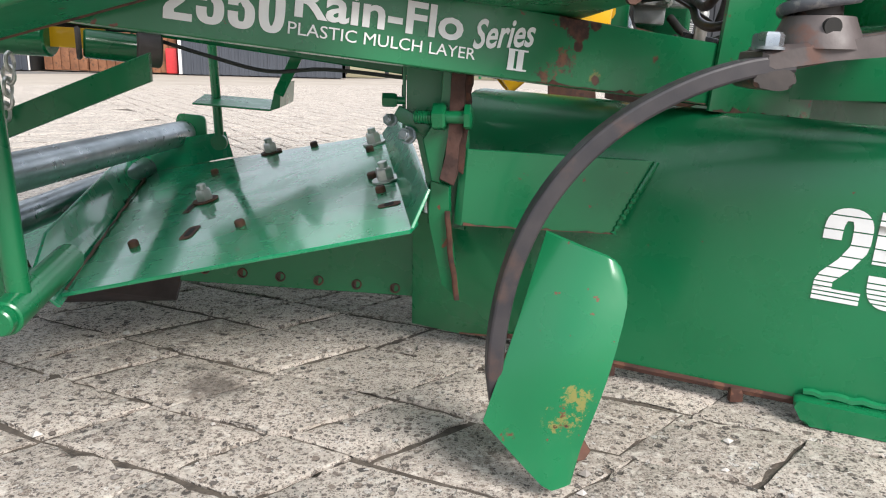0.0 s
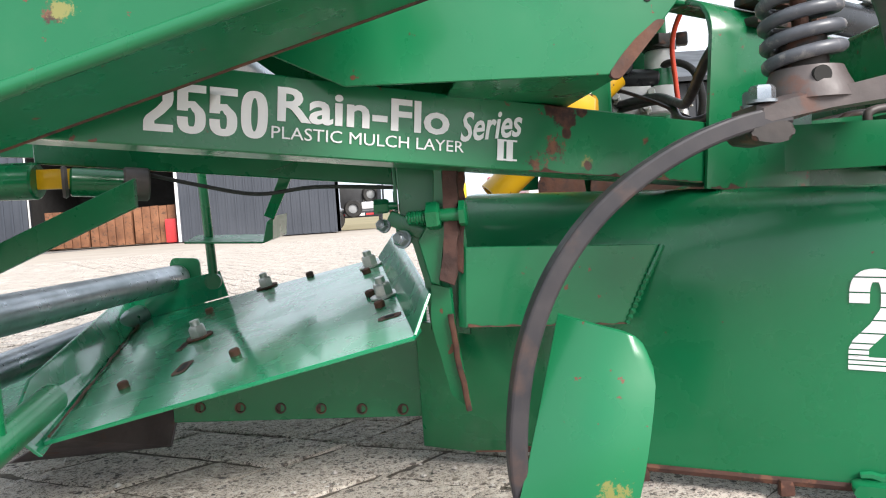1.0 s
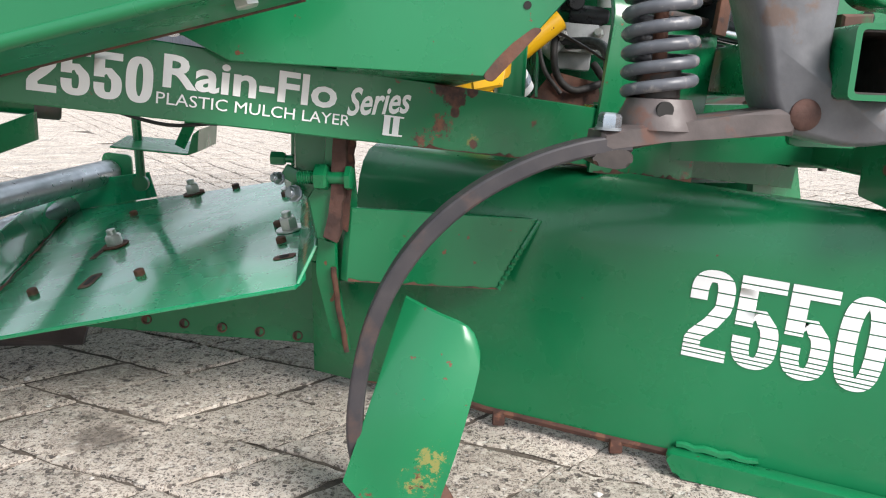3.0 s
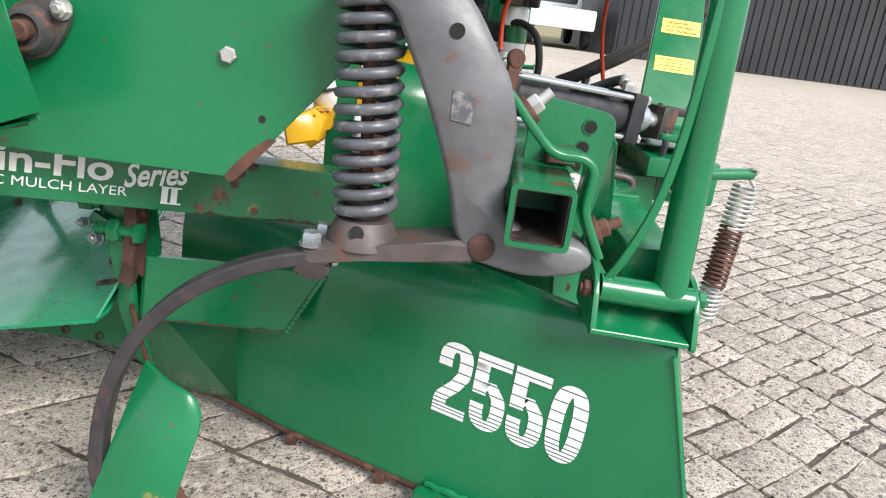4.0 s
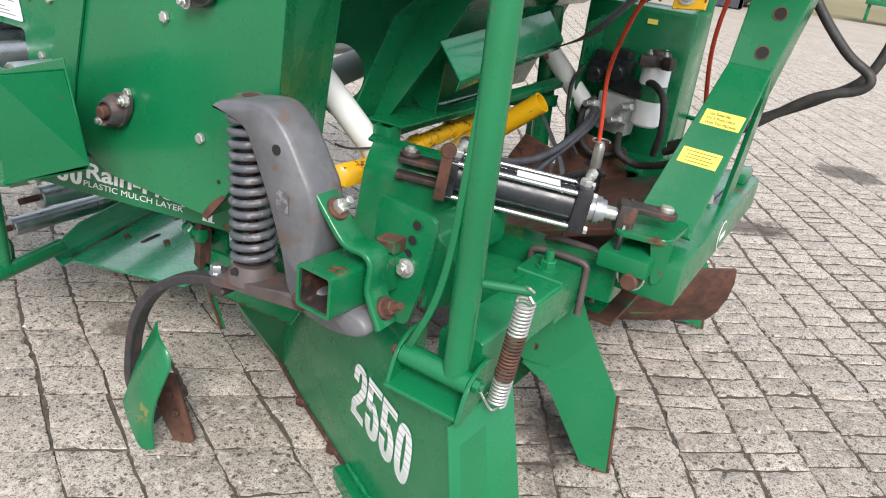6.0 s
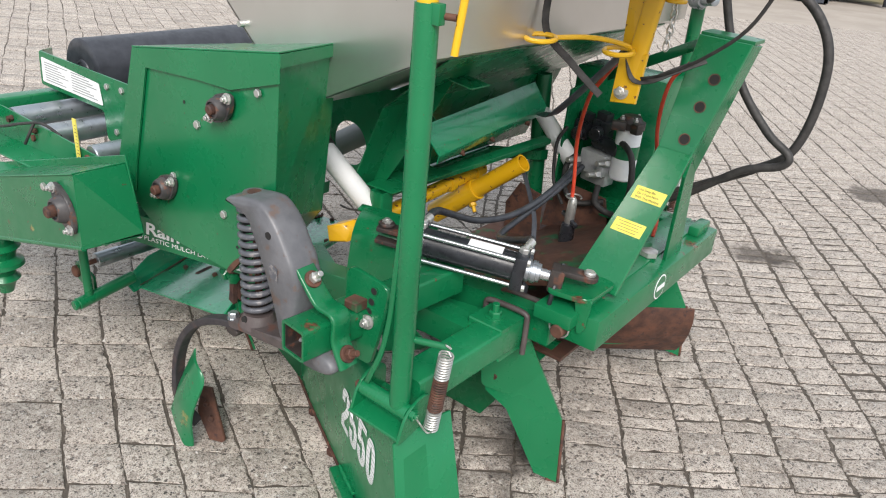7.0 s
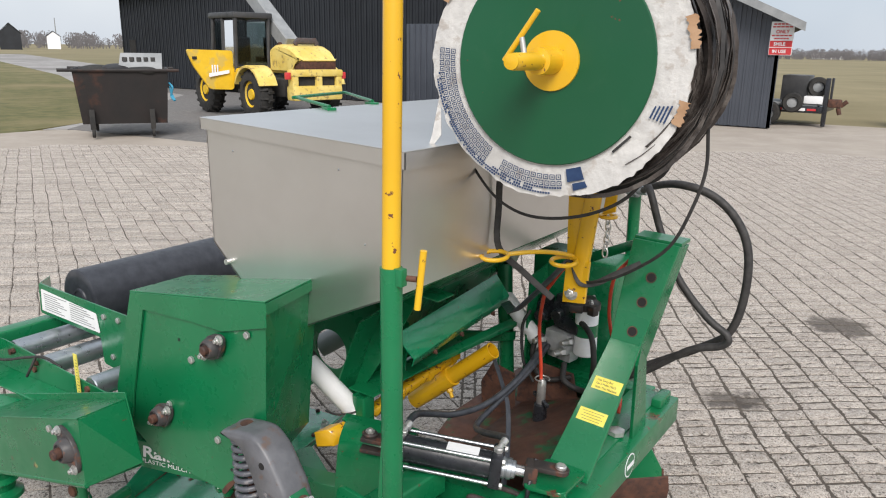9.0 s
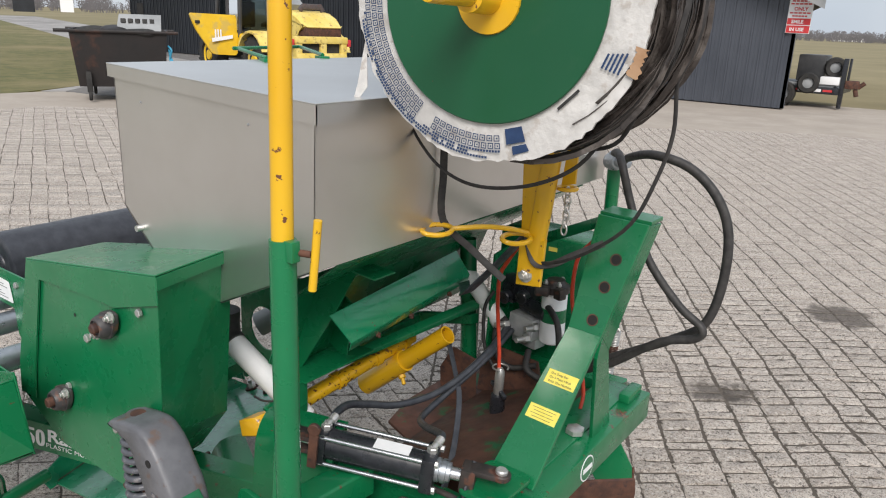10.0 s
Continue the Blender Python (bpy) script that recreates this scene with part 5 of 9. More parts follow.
bm = B()
bx(bm, ca - cz * 0.010 - cy_ * 0.045 + cu * 0.008, (0.022, 0.010, 0.100), RM, 0.004)
cyl(bm, ca - cz * 0.010 - cy_ * 0.040 + cu * 0.058, ca - cz * 0.010 - cy_ * 0.052 + cu * 0.058, 0.015, 16, bev=0.002)
part("stop_strap", bm, RUST, cylr, "rusty stop strap")
for i, j in ((1, 1), (1, -1), (-1, 1), (-1, -1)):
    bm = B()
    o = cy_ * (i * 0.034) + cu * (j * 0.034)
    cyl(bm, ca + o - cz * 0.012, cb + o + cz * 0.010, 0.0052, 12)
    part("tie_rod", bm, STEEL, cylr, "chrome tie rod")
    bm = B()
    hexa(bm, cb + o + cz * 0.003, cz, 0.0085, 0.008)
    part("tie_nut", bm, ZINC, cylr)
bm = B()
lathe(bm, cb + cz * 0.003, cz, [(0, 0.028), (0.008, 0.028), (0.009, 0.025), (0.012, 0.025), (0.013, 0.028), (0.024, 0.028), (0.025, 0.024), (0.034, 0.023), (0.036, 0.014)], 28)
part("gland", bm, GALV, cylr, "tarnished gland nut")
bm = B()
cyl(bm, cb + cz * 0.03, cb + cz * 0.085, 0.0145, 20)
part("piston_rod", bm, STEEL, cylr, "chrome piston rod")
bm = B()
bx(bm, ca.lerp(cb, 0.62) + cu * 0.0362 - cy_ * 0.008, (0.085, 0.040, 0.001), RM, 0)
part("paper_label", bm, WHITE, cylr, "white paper label")
bm = B()
bx(bm, cb + cz * 0.078 + cu * 0.0, (0.035, 0.05, 0.06), RM, 0.006)
for j in (1, -1):
    bx(bm, cb + cz * 0.118 + cu * (0.024 * j), (0.075, 0.042, 0.014), RM, 0.004)
    cyl(bm, cb + cz * 0.150 + cu * (0.017 * j), cb + cz * 0.150 + cu * (0.031 * j), 0.023, 20, bev=0.002)
clv = part("front_clevis", bm, CASTDARK, cylr, "dark greasy front clevis")
bm = B()
cyl(bm, cb + cz * 0.150 + cu * 0.028, cb + cz * 0.150 + cu * 0.040, 0.0145, 20, bev=0.003)
part("clevis_pin", bm, ZINC, clv)
bm = B()
sweep(bm, smooth_path([cb + cz * 0.085 + cu * 0.03 + cy_ * 0.02, cb + cz * 0.088 + cu * 0.0 + cy_ * 0.0 - V(0, 0.03, 0.02), cb + cz * 0.085 - V(0, 0.034, 0.06), cb + cz * 0.075 - V(0, 0.03, 0.095)], 4), 0.006, 8)
part("pin_clip", bm, BLACK, clv)
bm = B()
bx(bm, ca - cz * 0.055 + cu * 0.010, (0.10, 0.045, 0.012), RM, 0.005)
bx(bm, ca - cz * 0.055 - cu * 0.022, (0.10, 0.045, 0.012), RM, 0.005)
cyl(bm, ca - cz * 0.085 + cu * 0.016, ca - cz * 0.085 + cu * 0.026, 0.021, 18, bev=0.003)
part("rear_clevis", bm, CASTDARK, cylr, "rusty rear clevis")
bm = B()
hexa(bm, ca - cz * 0.085 + cu * 0.026, cu, 0.013, 0.006, 0.004)
part("rear_pin", bm, ZINC, cylr)

for base, tip in ((cb - cz * 0.012 + cu * 0.043, V(0.966, 0.430, 0.681)), (ca + cz * 0.004 + cu * 0.039, V(0.733, 0.325, 0.700))):
    bm = B()
    hexa(bm, base, cu, 0.013, 0.012)
    sweep(bm, smooth_path([base + cu * 0.008, base.lerp(tip, 0.5) + cu * 0.006, tip], 4), 0.008, 12)
    cyl(bm, tip - V(0, 0.002, 0.001), tip + V(0, 0.016, 0.007), 0.0105, 14, bev=0.002)
    part("elbow_fitting", bm, ZINC, cylr, "zinc hose elbow")

# ---- front crossbars, clamp bolts and opener blade ----
front_bar = thing("front_toolbar", "green square front toolbar welded from steel tube", "toolbar", (0.95, 0.25, 0.42))
bm = B()
prism(bm, rounded([V(0.905, 0.02, 0.425), V(0.905, 0.02, 0.500), V(0.985, 0.02, 0.500), V(0.985, 0.02, 0.425)], 0.008), (0.02, 0.50, 0.0), 0.001)
part("side_tube", bm, GREEN, front_bar)
bm = B()
prism(bm, [V(0.58, 0.275, 0.425), V(0.58, 0.275, 0.492), V(0.58, 0.345, 0.492), V(0.58, 0.345, 0.425)], (0.345, 0.0, 0.0), 0.004)
part("cross_tube", bm, GREEN, front_bar)
bm = B()
prism(bm, [V(0.898, 0.305, 0.418), V(0.898, 0.305, 0.507), V(0.996, 0.305, 0.507), V(0.996, 0.305, 0.418)], (0.004, 0.15, 0), 0.003)
part("sleeve", bm, GREEN, front_bar)
bm = B()
hexa(bm, (0.945, 0.350, 0.507), (0, 0, 1), 0.017, 0.014, 0.020, 0.024)
part("set_screw", bm, GREEN, front_bar)
for y in (0.395, 0.470):
    bm = B()
    sweep(bm, smooth_path([(0.888, y, 0.40), (0.888, y, 0.49), (0.894, y, 0.516), (0.945, y + 0.003, 0.520), (1.000, y + 0.006, 0.516), (1.007, y + 0.006, 0.49), (1.007, y + 0.006, 0.405)], 4), 0.0075, 10)
    part("u_bolt", bm, CASTBROWN, front_bar, "weathered brown-grey U-bolt")
blade = thing("opener_blade", "green angled opener blade with a bare rusty edge", "blade", (1.03, 0.45, 0.0))
bm = B()
prism(bm, rounded([(0.875, 0.405, 0.42), (0.985, 0.470, 0.42), (1.03, 0.50, 0.30), (0.955, 0.45, 0.235), (0.895, 0.412, 0.255)], 0.01), (0.006, -0.010, 0), 0.001)
part("bracket", bm, GREEN, blade)
bm = B()
prism(bm, [(0.90, 0.420, 0.31), (1.00, 0.480, 0.37), (1.105, 0.500, 0.190), (1.128, 0.486, 0.0), (1.070, 0.455, 0.02), (0.965, 0.440, 0.19), (0.905, 0.415, 0.235)], (-0.004, 0.010, 0), 0.001)
part("blade_plate", bm, GREEN, blade)
bm = B()
sweep(bm, [(1.106, 0.504, 0.192), (1.129, 0.489, 0.002), (1.10, 0.472, 0.008)], 0.005, 6)
part("worn_edge", bm, RUST, blade)
for x, y, z in ((0.905, 0.416, 0.33), (0.925, 0.428, 0.285)):
    bm = B()
    cyl(bm, (x, y - 0.010, z), (x, y, z), 0.009, 14)
    part("bolt", bm, RUST, blade)
copy_thing(blade, Matrix.Translation((1.03, 1.32, 0.0)))

# ---- hitch frame details ----
bm = B()
bx(bm, (1.075, 0.805, 0.545), (0.10, 0.83, 0.036), None, 0.004)
part("top_plate", bm, GREEN, hitch)
bm = B()
prism(bm, [arm_kn + AX * 0.045, arm_hi + AX * 0.068, arm_hi + AX * 0.068 + V(0.0, 0.070, -0.006), arm_kn + AX * 0.045 + V(0.0, 0.05, -0.05)], -AX * 0.010, 0.001)
prism(bm, [arm_kn + AX * 0.045, arm_kn + AX * 0.045 + V(0, 0.05, -0.05), V(1.150, 1.00, 0.535), V(1.150, 0.885, 0.535), arm_kn + AX * 0.046 + V(0.0, -0.02, -0.05)], -AX * 0.010, 0.001)
prism(bm, [arm_hi - AX * 0.068, arm_hi + AX * 0.068, arm_hi + AX * 0.068 + V(0, 0.075, 0.0), arm_hi - AX * 0.068 + V(0, 0.075, 0.0)], (0, 0, 0.010), 0.001)
part("arm_web", bm, GREEN, hitch)
for px, py, pz in ((1.165, 0.838, 1.075), (1.158, 0.818, 1.006), (1.154, 0.800, 0.922)):
    bm = B()
    n = AX.cross(arm_hi - arm_kn).normalized()
    n = n if n.y < 0 else -n
    tt = ((V(px, py, pz) - arm_kn).dot((arm_hi - arm_kn).normalized()))
    q = arm_kn + (arm_hi - arm_kn).normalized() * tt + AX * (V(px, py, pz) - arm_kn).dot(AX)
    lathe(bm, q + n * 0.0126, n, [(0, 0.0150), (0.0012, 0.0150), (0.0012, 0.0128), (0.0005, 0.0125), (-0.004, 0.010)], 20)
    ah = part("arm_hole", bm, RUST, hitch, "rust-rimmed pin hole")
    # Dark inner disc painted for the shade inside the pin hole.
    bm = B()
    cyl(bm, q + n * 0.0120, q + n * 0.0134, 0.0120, 20)
    part("hole_bore", bm, SHADEBLACK, ah)
for f, wl_ in ((0.665, 0), (0.43, 1)):
    bm = B()
    n = AX.cross(arm_kn - arm_lo).normalized()
    n = n if n.y < 0 else -n
    e = (arm_kn - arm_lo).normalized()
    c = arm_lo.lerp(arm_kn, f) + AX * (0.0 if wl_ else 0.004)
    RL = Matrix((AX, e, n)).transposed()
    bx(bm, c + n * 0.0126, (0.082, 0.036, 0.001), RL, 0)
    lab = part("warning_label", bm, LABELY, hitch, "yellow warning label with black print")
    if not wl_:
        for k, line in enumerate(("Use Sway Bar", "On 3 Point Hitch", "With This Machine")):
            text_part(line, 0.0085, c + n * 0.0131 - AX * 0.032 + e * (0.007 - 0.0105 * k), AX, e, INK, lab, "", name="label_text", lift=0.0003, wide=1.0)
    else:
        for k in range(4):
            bm = B()
            bx(bm, c + n * 0.0134 + e * (0.011 - 0.0075 * k), (0.064 - 0.012 * (k % 2), 0.0011, 0.0004), RL, 0)
            part("print_line", bm, INK, lab)
bm = B()
bx(bm, (1.04, 0.60, 0.567), (0.06, 0.085, 0.0015), None, 0)
plate_ = part("rating_plate", bm, INK, hitch, "black and silver rating plate")
bm = B()
for k in range(3):
    bx(bm, (1.035 + 0.013 * k, 0.60, 0.5682), (0.003, 0.06, 0.0006), None, 0)
bx(bm, (1.028, 0.585, 0.5682), (0.012, 0.02, 0.0006), None, 0)
part("plate_print", bm, WHITE, plate_)
bm = B()
hexa(bm, (1.108, 0.862, 0.565), (0, 0, 1), 0.026, 0.016)
part("big_nut", bm, ZINC, hitch, "large worn nut")
bm = B()
lathe(bm, (1.1785, 0.800, 0.516), (1, 0, 0), [(0, 0.001), (0.0, 0.036), (0.0012, 0.036), (0.0012, 0.001)], 32)
lg = part("round_emblem", bm, WHITE, hitch, "round white maker's emblem")
bm = B()
lathe(bm, (1.1793, 0.800, 0.516), (1, 0, 0), [(0, 0.001), (0.0, 0.032), (0.0012, 0.032), (0.0012, 0.001)], 32)
part("emblem_field", bm, GREEN, lg)
bm = B()
bx(bm, (1.1813, 0.800, 0.516), (0.0008, 0.05, 0.014), None, 0)
part("emblem_bar", bm, WHITE, lg)
for y0, y1, s in ((0.385, 0.345, -1), (1.24, 1.28, 1)):
    bm = B()
    cyl(bm, (1.095, 0.46 if s < 0 else 1.215, 0.515), (1.095, 0.46 - 0.075 if s < 0 else 1.215 + 0.062, 0.515), 0.0175, 20, bev=0.003)
    pin_ = part("link_pin", bm, RUST, hitch, "rusty lower link pin")
    bm = B()
    yy = 0.398 if s < 0 else 1.262
    sweep(bm, [V(1.095 + 0.026 * math.cos(a * 0.35), yy, 0.523 + 0.026 * math.sin(a * 0.35)) for a in range(19)], 0.0022, 6)
    cyl(bm, (1.095, yy, 0.525), (1.095, yy, 0.553), 0.004, 8)
    part("linch_pin", bm, ZINC, pin_, "linch pin with a spring ring")
bm = B()
prism(bm, rounded([V(1.108, 0.426, 0.600), V(1.152, 0.430, 0.602), V(1.146, 0.430, 0.520), V(1.128, 0.428, 0.505)], 0.006), (-0.003, 0.012, 0), 0.002)
part("lug_plate", bm, GREENWORN, hitch)
bm = B()
prism(bm, rounded([V(1.04, 0.405, 0.592), V(1.145, 0.425, 0.592), V(1.150, 0.56, 0.592), V(1.03, 0.56, 0.592)], 0.02), (0, 0, 0.012), 0.002)
part("clevis_ear", bm, GREENWORN, hitch)
bm = B()
bx(bm, (1.14, 1.16, 0.572), (0.035, 0.10, 0.03), None, 0.008)
part("tie_bar", bm, GREEN, hitch)
# back legs of the hitch frame down to the implement
bm = B()
prism(bm, [(1.04, 0.60, 0.55), (1.04, 1.17, 0.55), (0.62, 1.17, 0.40), (0.62, 0.60, 0.40)], (0, 0, -0.02), 0.003)
part("frame_floor", bm, RUSTGREEN, hitch)
for y in (0.46, 1.31):
    bm = B()
    prism(bm, [V(0.60, y - 0.035, 0.42), V(0.60, y - 0.035, 0.50), V(0.60, y + 0.035, 0.50), V(0.60, y + 0.035, 0.42)], (0.46, 0, 0.02), 0.003)
    part("side_rail", bm, GREEN, hitch)

# rusty bed pan with front blades
pan = thing("bed_pan", "rusty bed-forming pan with traces of green paint", "pan", (0.95, 0.9, 0.0))
for A, E, A2, E2 in ((V(0.925, 1.010, 0.10), V(1.150, 1.222, 0.10), V(0.985, 0.90, 0.315), V(1.135, 1.115, 0.315)),):
    bm = B()
    out = (E - A).cross(A2 - A).normalized()
    rows_ = [(A.lerp(A2, f) + out * q, E.lerp(E2, f) + out * q) for f, q in ((0, 0.0), (0.3, 0.016), (0.6, 0.020), (0.85, 0.010), (1, -0.012))]
    prism(bm, [p for p, _ in rows_] + [p - out * 0.007 for p, _ in reversed(rows_)], E - A, 0.001)
    part("front_blade", bm, RUST, pan, "rusty curved front blade")
    bm = B()
    q = A.lerp(A2, 0.26) + out * 0.0165
    r = E.lerp(E2, 0.26) + out * 0.0165
    prism(bm, [q.lerp(r, 0.12), q.lerp(r, 0.93), q.lerp(r, 0.90) + V(0, 0, 0.014), q.lerp(r, 0.2) + V(0, 0, 0.012)], out * 0.002)
    part("paint_streak", bm, GREEN, pan, "streak of left green paint")
bm = B()
prism(bm, [(0.44, 0.88, 0.340), (0.40, 1.03, 0.343), (0.40, 1.54, 0.343), (1.04, 1.54, 0.328), (1.04, 0.56, 0.328), (0.58, 0.56, 0.335), (0.56, 0.84, 0.336)], (0, 0, -0.010), 0.001)
part("pan_sheet", bm, RUSTGREEN, pan, "rusty floor sheet with green paint left")
bm = B()
prism(bm, [(0.47, 1.13, 0.335), (0.60, 1.16, 0.335), (0.585, 1.17, 0.50), (0.50, 1.15, 0.53), (0.462, 1.13, 0.45)], (-0.004, 0.008, 0), 0.001)
part("upright_sheet", bm, RUST, pan, "rusty upright sheet")
bm = B()
prism(bm, [(0.60, 1.16, 0.40), (0.84, 1.20, 0.40), (0.80, 1.21, 0.545), (0.67, 1.18, 0.570), (0.61, 1.16, 0.50)], (0, 0.008, 0), 0.001)
part("upright_sheet", bm, RUST, pan, "rusty upright sheet")

for y in (0.58, 1.19):
    bm = B()
    prism(bm, [(1.02, y, 0.36), (0.66, y, 0.35), (0.66, y, 0.0), (0.80, y, 0.0)], (0, 0.012, 0), 0.001)
    part("runner", bm, GREEN, pan)

# ---- covering wing seen low down ----
wing = thing("covering_wing", "wide green tilted steel wing plate with bolts and slots", "wing plate", (-0.15, 0.4, 0.0))
WA = V(0.141, 0.134, 0.244)
WN = V(-0.2187, -0.1221, 0.9681)


def onwing(x, y, lift=0.0):
    z = WA.z - (WN.x * (x - WA.x) + WN.y * (y - WA.y)) / WN.z
    return V(x, y, z) + WN * lift


bm = B()
prism(bm, [onwing(-0.355, 0.162), onwing(0.136, 0.141), onwing(0.146, 0.17), onwing(0.052, 0.80), onwing(-0.469, 0.90), onwing(-0.50, 0.90)], -WN * 0.006, 0.001)
part("top_plate", bm, LITGREEN, wing)
bm = B()
prism(bm, [onwing(0.137, 0.146, 0.001), onwing(0.052, 0.80, 0.001), onwing(0.052, 0.80) + V(0.036, 0, 0.050), onwing(0.137, 0.17) + V(0.022, 0, 0.048)], (0.005, 0.001, -0.001), 0.001)
part("turned_flange", bm, LITGREEN, wing)
bm = B()
prism(bm, [onwing(-0.348, 0.140, -0.012), onwing(-0.500, 0.90, -0.002), onwing(-0.512, 0.90, 0.07), onwing(-0.392, 0.25, 0.068), onwing(-0.368, 0.13, 0.032)], (-0.006, -0.001, 0), 0.001)
prism(bm, [onwing(-0.505, 0.90, 0.0), onwing(-0.30, 0.885, 0.0), onwing(-0.30, 0.885, 0.06), onwing(-0.515, 0.90, 0.07)], (0, 0.006, 0), 0.001)
part("upright_flange", bm, LITGREEN, wing)
bm = B()
prism(bm, [onwing(-0.375, 0.19, -0.006), onwing(-0.525, 0.30, -0.006), onwing(-0.77, 0.76, -0.006), onwing(-0.70, 1.00, -0.006), onwing(-0.515, 0.90, -0.006)], -WN * 0.005, 0.001)
outer_plate = part("outer_plate", bm, LITGREEN, wing)
for x, y in ((-0.601, 0.859), (-0.553, 0.598), (-0.507, 0.346)):
    bm = B()
    cyl(bm, onwing(x, y, -0.008), onwing(x, y, 0.006), 0.009, 14, bev=0.002)
    part("bolt_stub", bm, RUST, outer_plate, "rusty bolt end")
bm = B()
sweep(bm, [onwing(-0.350 - 0.0098 * k + 0.002 * math.sin(k * 3), 0.17 + 0.048 * k, 0.003) for k in range(15)], lambda t: 0.0022 + 0.0009 * math.sin(t * 70), 6)
part("weld_seam", bm, RUSTGREEN, wing, "rough rusty weld seam")
bm = B()
prism(bm, [(-0.27, 0.40, 0.085), (0.145, 0.37, 0.075), (0.155, 0.37, 0.272), (-0.27, 0.40, 0.155)], (0, 0.006, 0), 0.001)
skirt = part("skirt", bm, GREEN, wing, "dark green skirt plate with bolt holes")
for k in range(6):
    bm = B()
    x = -0.225 + k * 0.066
    lathe(bm, (x, 0.400 - (x + 0.27) * 0.072, 0.108 - 0.004 * k), (0, -1, 0), [(-0.002, 0.009), (0.002, 0.009), (0.002, 0.0065), (0.0, 0.006)], 14)
    part("skirt_hole", bm, RUST, skirt)
bm = B()
prism(bm, [(-0.56, 0.42, 0.03), (-0.30, 0.45, 0.03), (-0.28, 0.45, 0.10), (-0.33, 0.44, 0.12), (-0.42, 0.30, 0.10)], (0, 0.02, 0), 0.004)
part("wear_shoe", bm, CASTBROWN, wing, "rusty wear shoe")
for x, y, mt in ((0.086, 0.415, ZINC), (-0.255, 0.520, ZINC), (0.042, 0.72, ZINC), (-0.2, 0.84, ZINC)):
    bm = B()
    lathe(bm, onwing(x, y, 0.0008), WN, [(0, 0.001), (0, 0.024), (0.003, 0.024), (0.003, 0.001)], 24)
    w_ = part("washer", bm, ZINC if x > -0.2 else RUST, wing)
    bm = B()
    hexa(bm, onwing(x, y, 0.0038), WN, 0.0155, 0.020, 0.010)
    part("nut", bm, mt, w_, "zinc nut")
for x, y in ((-0.313, 0.323), (-0.14, 0.320), (0.082, 0.352), (0.038, 0.66), (0.060, 0.45), (-0.30, 0.74), (-0.1, 0.82)):
    bm = B()
    cyl(bm, onwing(x, y, -0.002), onwing(x, y, 0.010), 0.0085, 14, bev=0.002)
    part("bolt_stub", bm, RUST, wing, "rusty bolt end")
for x, y, w, l, r_ in ((-0.226, 0.335, 0.022, 0.062, 0), (0.100, 0.273, 0.036, 0.02, 1), (-0.275, 0.49, 0.012, 0.06, 0)):
    bm = B()
    e1, e2 = (onwing(x + 1, y) - onwing(x, y)).normalized(), (onwing(x, y + 1) - onwing(x, y)).normalized()
    o = onwing(x, y, 0.0006)
    prism(bm, rounded([o + e1 * (-w / 2) - e2 * (l / 2), o + e1 * (w / 2) - e2 * (l / 2), o + e1 * (w / 2) + e2 * (l / 2), o + e1 * (-w / 2) + e2 * (l / 2)], min(w, l) * 0.45), WN * 0.0006)
    slot = part("slot", bm, RUST, wing, "rust-rimmed slot")
    # Black inlay painted as the shade in the slot.
    bm = B()
    w2, l2 = w * 0.42, l * 0.62
    o = onwing(x, y, 0.0014)
    prism(bm, rounded([o + e1 * (-w2 / 2) - e2 * (l2 / 2), o + e1 * (w2 / 2) - e2 * (l2 / 2), o + e1 * (w2 / 2) + e2 * (l2 / 2), o + e1 * (-w2 / 2) + e2 * (l2 / 2)], min(w2, l2) * 0.45), WN * 0.0005)
    part("slot_opening", bm, SHADEBLACK, slot)

# hanger between beam and wing
hanger = thing("wing_hanger", "green and rust-brown hanger straps with nuts and bolts", "hanger", (0.17, 0.2, 0.1))
bm = B()
prism(bm, [(0.126, 0.205, 0.480), (0.204, 0.205, 0.474), (0.216, 0.205, 0.36), (0.214, 0.205, 0.23), (0.160, 0.205, 0.24), (0.156, 0.205, 0.31), (0.144, 0.205, 0.36), (0.128, 0.205, 0.372)], (0, 0.008, 0), 0.0015)
prism(bm, [(0.126, 0.207, 0.480), (0.126, 0.207, 0.372), (0.124, 0.262, 0.372), (0.124, 0.262, 0.480)], (-0.005, 0, 0), 0.001)
up_ = part("upright", bm, GREEN, hanger, "green channel upright")
# Black strips painted for the shade in the upright's slots.
for z in (0.452, 0.424):
    bm = B()
    bx(bm, (0.1200, 0.226, z), (0.0012, 0.010, 0.018), None, 0)
    part("slot", bm, SHADEBLACK, up_)
bm = B()
prism(bm, [(0.176, 0.150, 0.470), (0.188, 0.150, 0.468), (0.187, 0.152, 0.385), (0.176, 0.158, 0.305), (0.163, 0.160, 0.309), (0.150, 0.162, 0.365), (0.168, 0.158, 0.388), (0.175, 0.154, 0.40)], (0.002, 0.010, 0), 0.002)
part("cheek_plate", bm, GREENWORN, hanger, "scratched green cheek plate")
